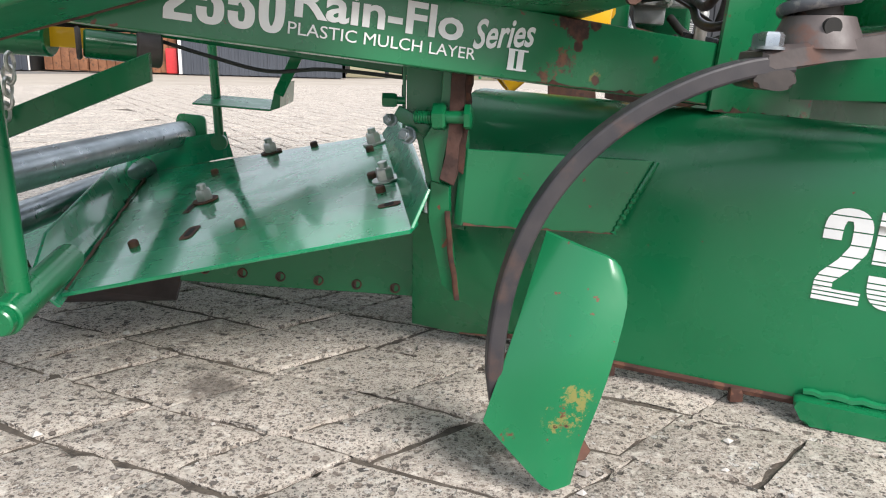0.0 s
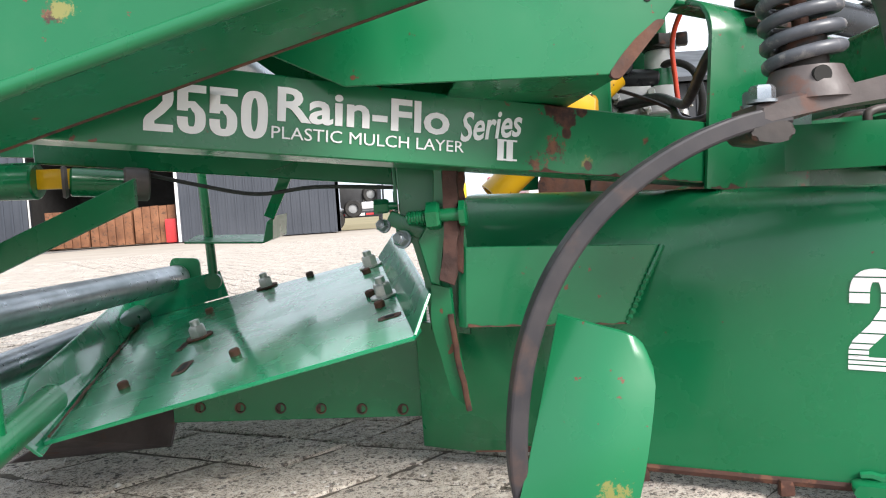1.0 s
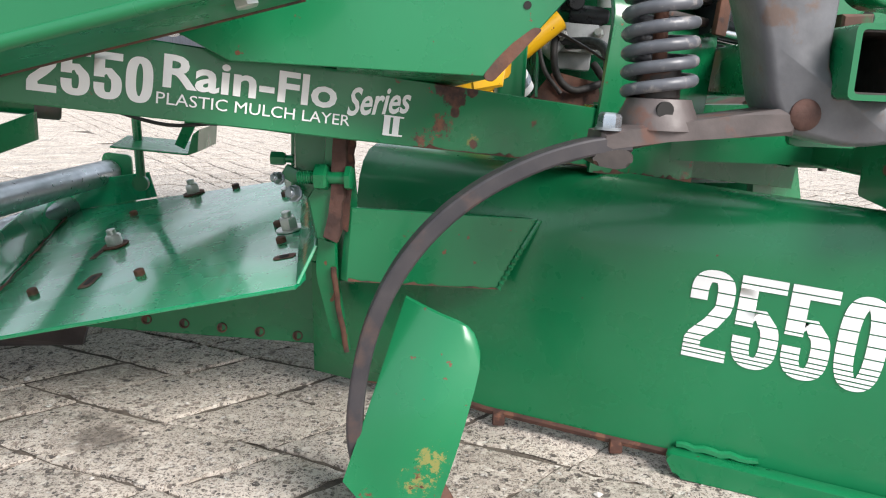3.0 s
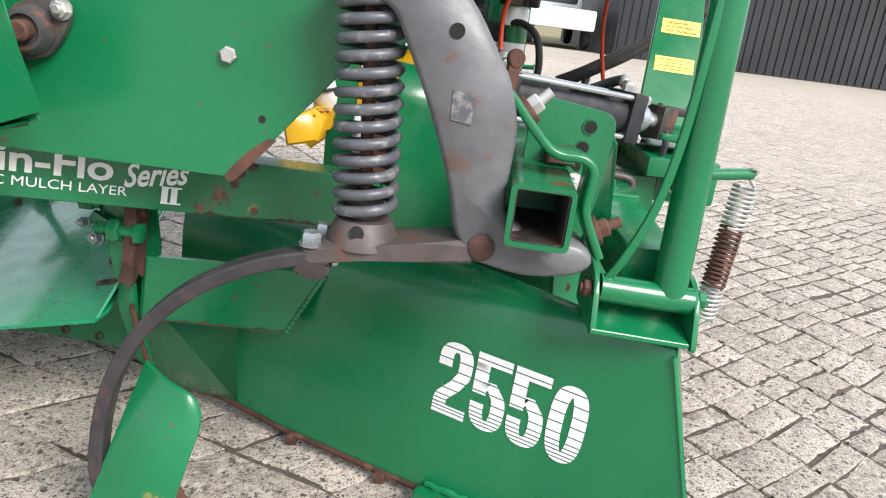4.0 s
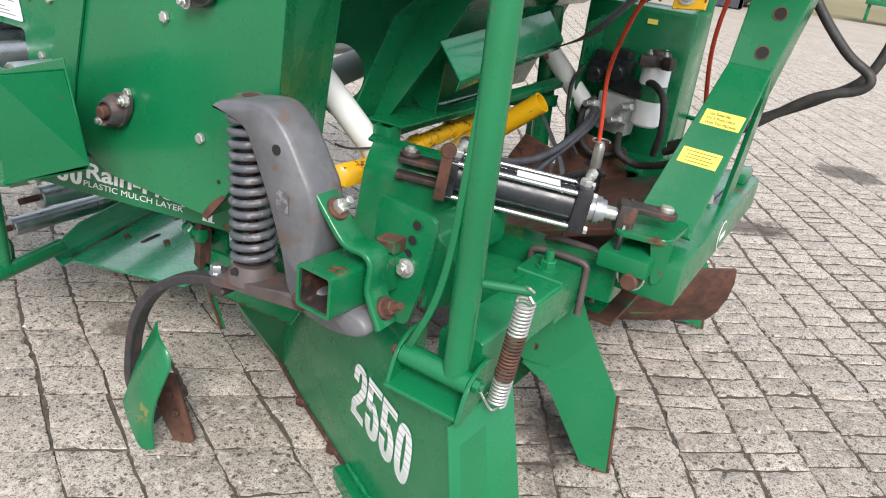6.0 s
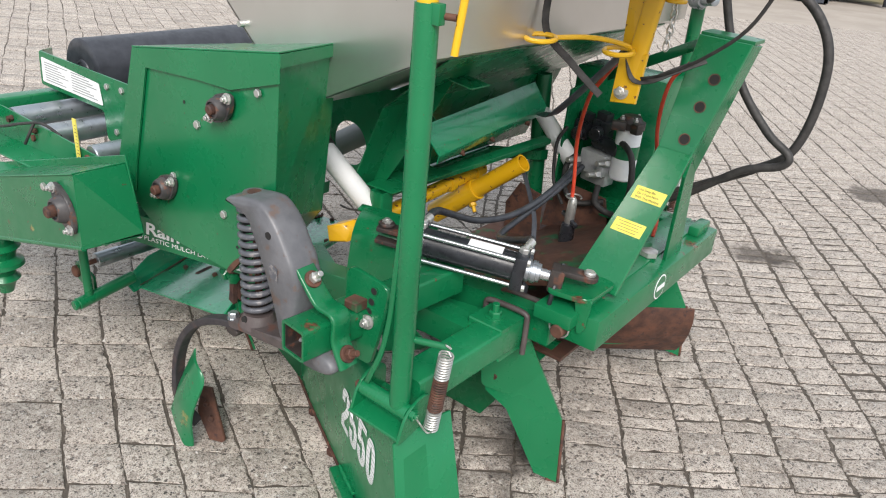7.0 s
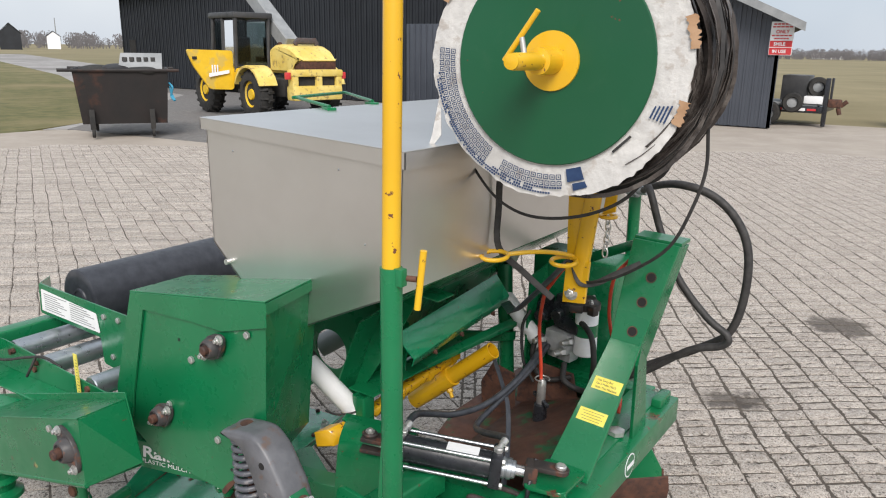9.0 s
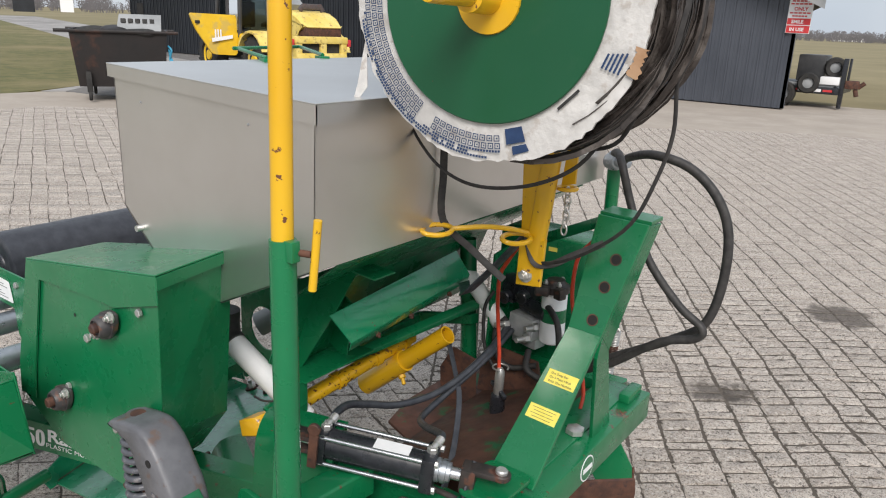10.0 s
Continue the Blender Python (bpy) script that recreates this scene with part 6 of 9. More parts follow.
# thick rusted bar with a torn foot
rng_h = random.Random(31)
for nm, y0, x0, x1, lo, dep, mt, lb in (("rusty_bar", 0.138, 0.0, 0.0, 0.308, 0.014, RUSTBAR, "heavily rusted flat bar"), ("scale_flange", 0.152, 0.016, 0.009, 0.322, 0.008, RUSTDARK, "flaking dark rust flange")):
    left, right = [], []
    for k in range(13):
        f = k / 12
        z = 0.462 + (lo - 0.462) * f
        drop = max(0.0, f - 0.6) ** 1.5 * 0.030
        left.append(V(0.188 + x0 - 0.006 * f - drop + rng_h.uniform(-0.001, 0.001), y0 + 0.004 * f, z + (0.006 if k == 12 else 0)))
        right.append(V(0.206 + x1 - 0.008 * f - drop * 0.5 + rng_h.uniform(-0.0022, 0.0022), y0 + 0.004 * f, z - (rng_h.uniform(0, 0.004) if k == 12 else 0)))
    bm = B()
    prism(bm, left + list(reversed(right)), (0.002, dep, 0), 0.001)
    part(nm, bm, mt, hanger, lb)
# curved tail that hangs from it, rusty along its edge
tail_l = smooth_path([(0.164, 0.172, 0.306), (0.161, 0.176, 0.256), (0.170, 0.186, 0.208), (0.182, 0.200, 0.150)], 4)
tail_r = smooth_path([(0.188, 0.165, 0.300), (0.190, 0.170, 0.254), (0.195, 0.182, 0.207), (0.206, 0.200, 0.128)], 4)
bm = B()
gl = [[bm.verts.new(p) for p in q] for q in (tail_l, tail_r)]
gb_ = [[bm.verts.new(p + V(0.003, 0.007, 0)) for p in q] for q in (tail_l, tail_r)]
for i in range(len(tail_l) - 1):
    bm.faces.new((gl[0][i], gl[0][i + 1], gl[1][i + 1], gl[1][i]))
    bm.faces.new((gb_[1][i], gb_[1][i + 1], gb_[0][i + 1], gb_[0][i]))
skin(bm, gl[0] + list(reversed(gl[1])), gb_[0] + list(reversed(gb_[1])))
tail = part("tail_strip", bm, GREENWORN, hanger, "green tail strip with a rusty edge", 60)
bm = B()
sweep(bm, [p + V(-0.002 + rng_h.uniform(-0.0012, 0.0012), -0.003, 0) for p in tail_r[3:]], 0, ell=(0.008, 0.006), up=(1, 0, 0))
part("rusty_edge", bm, RUST, tail, "rusty torn edge")
bm = B()
bx(bm, (0.150, 0.196, 0.378), (0.085, 0.014, 0.020), Euler((0, 0.5, 0)), 0.003)
part("bolt_lug", bm, GREEN, hanger)
# studs and nuts through the upright
st_ = B()
cyl(st_, (0.139, 0.150, 0.395), (0.214, 0.136, 0.397), 0.0085, 14, bev=0.001)
stud = part("green_stud", st_, GREEN, hanger, "green painted threaded stud")
for k in range(7):
    bm = B()
    lathe(bm, V(0.141 + 0.0034 * k, 0.1497 - 0.0006 * k, 0.395), (1, -0.18, 0.02), [(0, 0.0085), (0.0008, 0.0098), (0.0017, 0.0085)], 14)
    part("thread", bm, GREEN, stud)
for p, r, h in (((0.165, 0.145, 0.396), 0.0185, 0.017), ((0.206, 0.138, 0.397), 0.017, 0.009)):
    bm = B()
    hexa(bm, p, (1, -0.18, 0.02), r, h)
    part("green_nut", bm, GREEN, hanger)
bm = B()
hexa(bm, (0.094, 0.203, 0.413), (1, -0.05, 0), 0.010, 0.020, 0.012)
part("green_nut", bm, GREEN, hanger)
for p, r in (((0.107, 0.192, 0.386), 0.0080), ((0.131, 0.180, 0.367), 0.0105)):
    bm = B()
    hexa(bm, p, (-0.35, -0.9, 0.2), r, 0.012, 0.004, r * 1.15)
    part("bolt", bm, GALV, hanger, "dull zinc bolt")
bm = B()
prism(bm, [(-0.42, 0.33, 0.565), (0.16, 0.33, 0.50), (0.16, 0.33, 0.440), (-0.42, 0.33, 0.512)], (0, 0.012, 0), 0.002)
part("cross_strap", bm, GREEN, hanger)
bm = B()
prism(bm, rounded([(-0.14, 0.32, 0.54), (-0.03, 0.32, 0.53), (-0.025, 0.32, 0.49), (-0.065, 0.32, 0.478), (-0.13, 0.32, 0.50)], 0.008), (0, 0.008, 0), 0.001)
prism(bm, [(-0.050, 0.33, 0.480), (-0.028, 0.33, 0.485), (-0.075, 0.36, 0.405), (-0.090, 0.36, 0.412)], (0, 0.006, 0), 0.001)
part("lug", bm, GREEN, hanger)
bm = B()
sweep(bm, smooth_path([(-0.27, 0.34, 0.49), (-0.18, 0.335, 0.465), (-0.09, 0.33, 0.445), (0.0, 0.33, 0.45), (0.13, 0.31, 0.44)], 5), 0.003, 8)
part("cable", bm, RUBBER, hanger, "thin black cable")
bm = B()
prism(bm, [(-0.328, 0.70, 0.368), (-0.171, 0.70, 0.358), (-0.172, 0.86, 0.368), (-0.35, 0.86, 0.378)], (0, 0, 0.004), 0.001)
prism(bm, [(-0.171, 0.70, 0.358), (-0.150, 0.70, 0.366), (-0.146, 0.70, 0.412), (-0.160, 0.70, 0.40)], (0, 0.15, 0.005), 0.001)
part("pale_tray", bm, GREEN, hanger)

# rods, legs and rollers at the rear
rod = thing("hanger_rod", "slim green hanger rod with an eye", "rod", (-0.3, 0.86, 0.2))
bm = B()
cyl(bm, (-0.310, 0.82, 0.285), (-0.315, 0.80, 0.60), 0.010, 12)
lathe(bm, (-0.310, 0.81, 0.280), (0, 1, 0), [(0, 0.006), (0.0, 0.018), (0.012, 0.018), (0.012, 0.006)], 18)
part("bar", bm, GREEN, rod)
leg = thing("parking_leg", "green pipe leg with a pivot foot", "leg", (-0.30, -0.03, 0.16))
bm = B()
cyl(bm, (-0.302, -0.030, 0.185), (-0.315, -0.030, 0.60), 0.0135, 16)
part("pipe", bm, GREEN, leg)
bm = B()
cyl(bm, (-0.298, -0.072, 0.182), (-0.322, 0.130, 0.198), 0.020, 20, bev=0.002)
cyl(bm, (-0.298, -0.084, 0.1815), (-0.298, -0.070, 0.182), 0.016, 18, bev=0.002)
part("pivot_foot", bm, GREEN, leg)
bm = B()
prism(bm, rounded([(-0.325, 0.0, 0.170), (-0.325, 0.0, 0.245), (-0.43, 0.0, 0.262), (-0.435, 0.0, 0.20)], 0.012), (0, 0.008, 0), 0.001)
fork = part("fork_plate", bm, GREEN, leg, "green fork plate of the low roller")
bm = B()
lathe(bm, (-0.425, 0.004, 0.225), (0, -1, 0), [(0, 0.020), (0.012, 0.020), (0.016, 0.015), (0.017, 0.004)], 18)
part("end_bolt", bm, RUST, fork)
for nm, p0, p1, r in (("press_roller", (-0.425, 0.14, 0.300), (-0.435, 0.96, 0.284), 0.029), ("press_roller", (-0.50, 0.10, 0.20), (-0.51, 0.95, 0.205), 0.026)):
    th = thing(nm, "long galvanised steel press roller", "roller", Vector(p0) + V(0, 0.4, -0.03), "press rollers")
    bm = B()
    cyl(bm, p0, p1, r, 28, bev=0.003)
    part("tube", bm, GALV, th)
    bm = B()
    cyl(bm, Vector(p0) - V(0, 0.05, 0), Vector(p0), 0.009, 12)
    part("axle", bm, RUST, th)
rb = thing("roller_bracket", "green roller end bracket plate", "bracket", (-0.43, 0.96, 0.2))
bm = B()
prism(bm, rounded([(-0.48, 0.965, 0.19), (-0.38, 0.965, 0.19), (-0.385, 0.965, 0.325), (-0.45, 0.965, 0.33)], 0.012), (0, 0.01, 0), 0.001)
part("plate", bm, GREEN, rb)

# ---- frame under the hopper ----
frame_ = thing("hopper_frame", "green folded sheet frame and trough under the hopper", "frame", (0.5, 0.885, 0.55))
bm = B()
# end plate with a round opening: rim of points round the hole
hc, hr = V(0.272, 0.52, 0.738), 0.066
edge_ = rounded([V(0.170, 0.52, 1.040), V(0.165, 0.52, 0.66), V(0.33, 0.52, 0.590), V(0.365, 0.52, 0.580), V(0.515, 0.52, 0.805), V(0.66, 0.52, 1.045), V(0.42, 0.52, 0.925)], 0.012, 3)
edge_ = [edge_[i].lerp(edge_[(i + 1) % len(edge_)], f) for i in range(len(edge_)) for f in ((0.0,) if (edge_[i] - edge_[(i + 1) % len(edge_)]).length < 0.03 else (0.0, 0.12, 0.25, 0.37, 0.5, 0.62, 0.75, 0.88))]
o_ = [bm.verts.new(p) for p in edge_]
i_ = []
for p in edge_:
    d = (p - hc).normalized()
    i_.append(bm.verts.new(hc + d * hr))
skin(bm, o_, i_)
ret = bmesh.ops.extrude_face_region(bm, geom=list(bm.faces))
for v in [q for q in ret["geom"] if isinstance(q, bmesh.types.BMVert)]:
    v.co.y += 0.005
part("end_plate", bm, GREEN, frame_, "green end plate with a round opening")
bm = B()
prism(bm, [(0.775, 0.30, 1.096), (0.775, 1.48, 1.096), (0.480, 1.48, 0.905), (0.480, 0.43, 0.905)], (-0.003, 0, 0.003), 0.0006)
prism(bm, [(0.480, 0.425, 0.905), (0.480, 1.36, 0.905), (0.37, 1.36, 0.64), (0.37, 0.425, 0.64)], (-0.003, 0, 0.002), 0.0006)
part("trough_sheet", bm, GREEN, frame_)
# The panel's brightness from sky and sun is put into its lighter green.
bm = B()
prism(bm, [(0.552, 0.500, 0.862), (0.540, 1.085, 0.905), (0.592, 1.092, 0.834), (0.587, 0.546, 0.778)], (-0.003, 0, -0.003), 0.001)
prism(bm, [(0.587, 0.546, 0.778), (0.592, 1.092, 0.834), (0.584, 1.092, 0.806), (0.580, 0.546, 0.752)], (-0.003, 0, 0), 0.001)
part("chute_panel", bm, LITGREEN, frame_, "chute panel, its green lightened for the light it catches")
for y, x, z in ((0.66, 0.580, 0.765), (0.80, 0.585, 0.78), (0.98, 0.592, 0.80)):
    bm = B()
    hexa(bm, (x, y, z), (0.8, -0.3, -0.4), 0.008, 0.007, 0.006)
    part("bolt", bm, RUST, frame_)
bm = B()
square_tube(bm, V(0.389, 0.490, 0.613), V(0.364, 1.12, 0.619), 0.040, (0, 0, 1))
part("cross_tube", bm, GREEN, frame_)
bm = B()
prism(bm, [(0.388, 0.560, 0.626), (0.550, 1.180, 0.706), (0.579, 1.180, 0.696), (0.418, 0.560, 0.616)], (0, 0, 0.005), 0.001)
prism(bm, [(0.418, 0.560, 0.617), (0.579, 1.180, 0.697), (0.579, 1.180, 0.686), (0.418, 0.560, 0.606)], (-0.005, 0, 0), 0.001)
part("angle_rail", bm, GREEN, frame_, "green angle-iron rail under the chute")
bm = B()
prism(bm, [(0.50, 0.46, 0.66), (0.40, 0.46, 0.66), (0.38, 0.72, 0.66), (0.50, 0.74, 0.66)], (0, 0, 0.004), 0.001)
part("pale_plate", bm, GREEN, frame_)
bm = B()
prism(bm, [(0.63, 0.50, 1.00), (0.69, 0.52, 0.985), (0.69, 0.60, 0.985), (0.63, 0.58, 1.0)], (0, 0, 0.004), 0.001)
part("slide_tab", bm, GREEN, frame_)
for y in (0.46, 1.31):
    bm = B()
    square_tube(bm, V(0.46, y, 0.44), V(0.46, y, 0.66), 0.05, (1, 0, 0))
    part("leg_tube", bm, GREEN, frame_)
bm = B()
for (y0, y1) in ((0.19, 0.20),):
    cyl(bm, (0.20, y0, 1.09), (0.20, y1 + 0.05, 1.09), 0.008, 10)
part("hopper_bolt", bm, ZINC, frame_)
bm = B()
prism(bm, [V(0.46, 0.66, 0.64), V(0.48, 0.66, 0.83), V(0.40, 0.66, 0.88), V(0.36, 0.66, 0.70)], (0, 0.005, 0), 0.001)
part("inner_web", bm, GREEN, frame_)
bm = B()
prism(bm, [V(0.372, 1.10, 0.60), V(0.55, 1.18, 0.62), V(0.55, 1.18, 0.655), V(0.372, 1.10, 0.64)], (0.01, 0.03, 0), 0.002)
part("stay", bm, GREEN, frame_)
# posts on the frame
post__ = thing("open_post", "green upright open-topped pipe post", "post", (0.52, 1.225, 0.44))
bm = B()
pipe(bm, (0.520, 1.225, 0.44), (0.491, 1.225, 0.905), 0.029, 0.025)
part("pipe", bm, GREEN, post__)
# lid handle, a U-shaped rod
bm = B()
sweep(bm, smooth_path([(0.176, 0.640, 1.490), (0.06, 0.68, 1.497), (-0.055, 0.728, 1.503), (-0.078, 0.745, 1.503), (-0.150, 1.04, 1.503), (-0.140, 1.06, 1.503), (-0.02, 0.995, 1.497), (0.116, 0.915, 1.492)], 4), 0.006, 8)
hd = part("lid_handle", bm, GREEN, hopper, "bent green rod handle")
for x, y in ((0.172, 0.642), (0.112, 0.917)):
    bm = B()
    bx(bm, (x, y, 1.4835), (0.05, 0.030, 0.010), Euler((0, 0, -0.4)), 0.001)
    part("handle_foot", bm, GREEN, hd)
for x, z in ((0.24, 1.40), (0.62, 1.39), (0.36, 1.02), (0.70, 1.22)):
    bm = B()
    lathe(bm, (x, HY0 - 0.0005, z), (0, -1, 0), [(0, 0.003), (0.001, 0.0028), (0.0015, 0.001)], 10)
    part("rivet", bm, STEEL, hopper)

# ---- yellow tubes and white outlet pipe ----
yt = thing("yellow_lift_tube", "chipped yellow steel tube in a yellow sleeve", "tube", (0.55, 0.6, 0.56))
ya, yb = V(0.318, 0.905, 0.424), V(0.626, 0.935, 0.685)
bm = B()
pipe(bm, ya.lerp(yb, 0.30), yb, 0.029, 0.024, 28)
part("inner_tube", bm, YELLOW, yt)
bm = B()
pipe(bm, ya, ya.lerp(yb, 0.50), 0.036, 0.0295, 28)
part("sleeve", bm, YELLOW, yt)
bm = B()
hexa(bm, ya.lerp(yb, 0.42) + V(0.022, -0.01, -0.028), (0.6, -0.3, -0.75), 0.012, 0.012, 0.02)
part("set_screw", bm, YELLOW, yt)
yl = thing("yellow_rail", "rust-chipped yellow steel rail with clips", "rail", (0.5, 0.5, 0.56))
bm = B()
r0, r1 = V(0.430, 0.40, 0.555), V(0.415, 1.02, 0.588)
sweep(bm, [r0, r1], 0, ell=(0.036, 0.046), up=(0, 0, 1))
part("bar", bm, YELLOWCHIP, yl)
for f, mt in ((0.42, YELLOW), (0.70, YELLOW), (0.93, YELLOW)):
    bm = B()
    c = r0.lerp(r1, f)
    sweep(bm, [c - (r1 - r0).normalized() * 0.012, c + (r1 - r0).normalized() * 0.012], 0, ell=(0.044, 0.056), up=(0, 0, 1))
    part("clip", bm, YELLOWCHIP if mt is YELLOW else mt, yl)
bm = B()
prism(bm, [(0.385, 0.33, 0.515), (0.375, 0.33, 0.560), (0.415, 0.35, 0.575), (0.44, 0.36, 0.560), (0.435, 0.35, 0.525)], (0.005, 0.07, 0), 0.004)
part("end_bracket", bm, YELLOW, yl)
pv = thing("outlet_pipe", "white plastic outlet pipe with a black rubber cuff", "pipe", (0.51, 0.29, 0.66))
bm = B()
pa, pb = V(0.318, 0.360, 0.775), V(0.480, 0.499, 0.517)
pipe(bm, pa, pb, 0.0310, 0.028, 28)
part("tube", bm, PVC, pv)
bm = B()
cyl(bm, pa.lerp(pb, 0.92), pa.lerp(pb, 0.96), 0.0318, 28)
part("joint_line", bm, GALV, pv)
bm = B()
sweep(bm, smooth_path([pa + V(-0.02, 0.01, 0.075), pa + V(-0.022, 0.008, 0.03), pa + V(-0.006, 0, 0.004), pa + V(0.015, 0, -0.010)], 4), 0.036, 18)
part("cuff", bm, RUBBER, pv, "black rubber cuff")
bm = B()
sweep(bm, smooth_path([(0.36, 0.40, 0.60), (0.40, 0.40, 0.60), (0.44, 0.42, 0.607), (0.46, 0.45, 0.612)], 4), 0.003, 6)
part("cable_tie", bm, RUBBER, pv)
pv2 = thing("outlet_pipe", "white plastic outlet pipe with a black rubber cuff", "pipe", (0.3, 0.75, 0.6))
bm = B()
pipe(bm, (0.215, 0.72, 0.745), (0.12, 0.62, 0.675), 0.038, 0.034, 24)
part("tube", bm, GREYMETAL, pv2)
pv3 = thing("outlet_pipe", "white plastic outlet pipe with a black rubber cuff", "pipe", (0.66, 1.2, 0.64))
bm = B()
pipe(bm, (0.48, 1.22, 0.80), (0.68, 1.20, 0.62), 0.029, 0.026, 24)
part("tube", bm, PVC, pv3)

# ---- drip tape reel on its stand ----
RN = V(0.10, -0.995, 0).normalized()
RC = V(1.0795, 0.390, 1.6485)
RX, RZ = V(0.995, 0.10, 0).normalized(), V(0, 0, 1)


def onreel(r, a, out=0.0):
    r = r * 1.055
    return RC + RX * (r * math.cos(a)) + RZ * (r * math.sin(a)) + RN * out


reel = thing("drip_tape_reel", "drip tape reel with green disc and torn white wrapping", "reel", (1.0, 0.66, 1.62))
rng = random.Random(3)
bm = B()
lathe(bm, RC - RN * 0.26, RN, [(0, 0.06), (0, 0.262), (0.05, 0.272), (0.10, 0.278), (0.16, 0.280), (0.20, 0.278), (0.252, 0.27), (0.252, 0.06)], 64)
tape = part("tape", bm, TAPEMAT, reel, "wound black drip tape")
for k in range(120):
    bm = B()
    out0 = rng.uniform(-0.235, -0.01)
    rr = 0.263 + rng.random() ** 2 * 0.034
    a0, a1 = rng.uniform(-1.5, -0.5), rng.uniform(0.5, 1.6)
    path = []
    for i in range(15):
        u = i / 14
        a = a0 + (a1 - a0) * u
        path.append(onreel(rr * (0.97 + 0.03 * math.sin(u * 3.1416)) + (rr - 0.262) * 0.9 * math.sin(u * 3.1416) - 0.008 * (1 - math.sin(u * 3.1416)), a, out0 + 0.03 * math.sin(u * 3.0 + k)))
    tw = rng.uniform(-0.7, 0.7)
    sweep(bm, path, 0, ell=(0.0015, 0.0095), up=RX * math.cos(tw) + RN * math.sin(tw), soft_edge=0.1)
    part("loose_turn", bm, TAPEMAT if k % 3 else RUBBER, tape, angle=20)
bm = B()
nk = 150
ro = [0.277 + 0.004 * math.sin(i * 0.31) * math.sin(i * 0.07) + rng.uniform(-0.0025, 0.0025) for i in range(nk)]
sets = []
fold = [0.0]
for i in range(nk - 1):
    fold.append(fold[-1] * 0.55 + rng.uniform(-1, 1))
for out in (0.004, 0.011):
    rings_w = []
    for r, amp in ((0.06, 0.0), (0.224, 0.0008), (0.236, 0.0016), (0.249, 0.0022), (0.263, 0.0028), (0.0, 0.003)):
        rings_w.append([bm.verts.new(onreel(r if r else ro[i], 6.283185 * i / nk, out + fold[i] * amp * 0.6 + rng.uniform(-0.4, 0.4) * amp)) for i in range(nk)])
    for q0, q1 in zip(rings_w, rings_w[1:]):
        skin(bm, q0, q1)
    sets.append((rings_w[0], rings_w[-1]))
skin(bm, sets[0][1], sets[1][1])
skin(bm, sets[0][0], sets[1][0])
fl = part("white_flange", bm, WRAP, reel, "white wrapped cardboard flange, torn at the rim", 25)
# bare torn cardboard at the rim
for a0, a1 in ((2.2, 2.7), (1.25, 2.05), (0.55, 0.8), (0.10, 0.32), (-0.42, -0.25)):
    bm = B()
    k = 16
    ia = [bm.verts.new(onreel(0.266 + rng.uniform(-0.004, 0.004), a0 + (a1 - a0) * i / k, 0.0160)) for i in range(k + 1)]
    ib = [bm.verts.new(onreel(0.282 + rng.uniform(-0.003, 0.006), a0 + (a1 - a0) * i / k, 0.0150)) for i in range(k + 1)]
    for i in range(k):
        bm.faces.new((ia[i], ia[i + 1], ib[i + 1], ib[i]))
    part("torn_card", bm, CARD, fl, "bare brown cardboard edge")
# printed table along the lower rim, rows of outlined cells
for a0, a1, rows_ in ((3.05, 4.12, 3), (4.26, 4.86, 2)):
    for row in range(rows_):
        bm = B()
        rr = 0.222 + 0.0135 * row + (0.0 if rows_ == 3 else 0.006)
        n = int((a1 - a0) * rr / 0.0125)
        for i in range(n):
            a, b = a0 + (a1 - a0) * i / n, a0 + (a1 - a0) * (i + 0.80) / n
            for q0, q1, p0, p1 in ((rr, rr + 0.0016, a, b), (rr + 0.009, rr + 0.0106, a, b), (rr, rr + 0.0106, a, a + 0.007), (rr, rr + 0.0106, b - 0.007, b), (rr + 0.004, rr + 0.0066, a + 0.018, b - 0.016)):
                bm.faces.new([bm.verts.new(onreel(r, t, 0.0160)) for r, t in ((q0, p0), (q1, p0), (q1, p1), (q0, p1))])
        part("print_strip", bm, BLUEINK, fl, "printed table row")
for rr, a0, a1, w in ((0.262, 3.25, 4.6, 0.0022), (0.2675, 3.3, 4.75, 0.002), (0.256, 4.2, 4.85, 0.002)):
    bm = B()
    k = int((a1 - a0) / 0.022)
    for i in range(k):
        if rng.random() < 0.86:
            a, b = a0 + (a1 - a0) * i / k, a0 + (a1 - a0) * (i + 0.78) / k
            bm.faces.new([bm.verts.new(onreel(r, t, 0.0160)) for r, t in ((rr - w, a), (rr + w, a), (rr + w, b), (rr - w, b))])
    part("printed_line", bm, BLUEINK, fl)
bm = B()
bm.faces.new([bm.verts.new(onreel(r, t, 0.0162)) for r, t in ((0.218, 4.90), (0.245, 4.90), (0.245, 5.05), (0.218, 5.05))])
bm.faces.new([bm.verts.new(onreel(r, t, 0.0162)) for r, t in ((0.249, 4.94), (0.264, 4.94), (0.262, 5.06), (0.249, 5.05))])
part("navy_block", bm, BLUEINK, fl, "navy printed block")
bm = B()
for j in range(5):
    bm.faces.new([bm.verts.new(onreel(r, t, 0.0162)) for r, t in ((0.225 + 0.007 * j, 5.82 + 0.004 * j), (0.2285 + 0.007 * j, 5.82 + 0.004 * j), (0.2285 + 0.007 * j, 5.93 + 0.012 * j), (0.225 + 0.007 * j, 5.93 + 0.012 * j))])
part("printed_mark", bm, BLUEINK, fl, "printed striped mark")
bm = B()
bm.faces.new([bm.verts.new(onreel(r, t, 0.0162)) for r, t in ((0.216, 5.38), (0.221, 5.38), (0.221, 5.60), (0.216, 5.60))])
part("printed_line", bm, INK, fl)
bm = B()
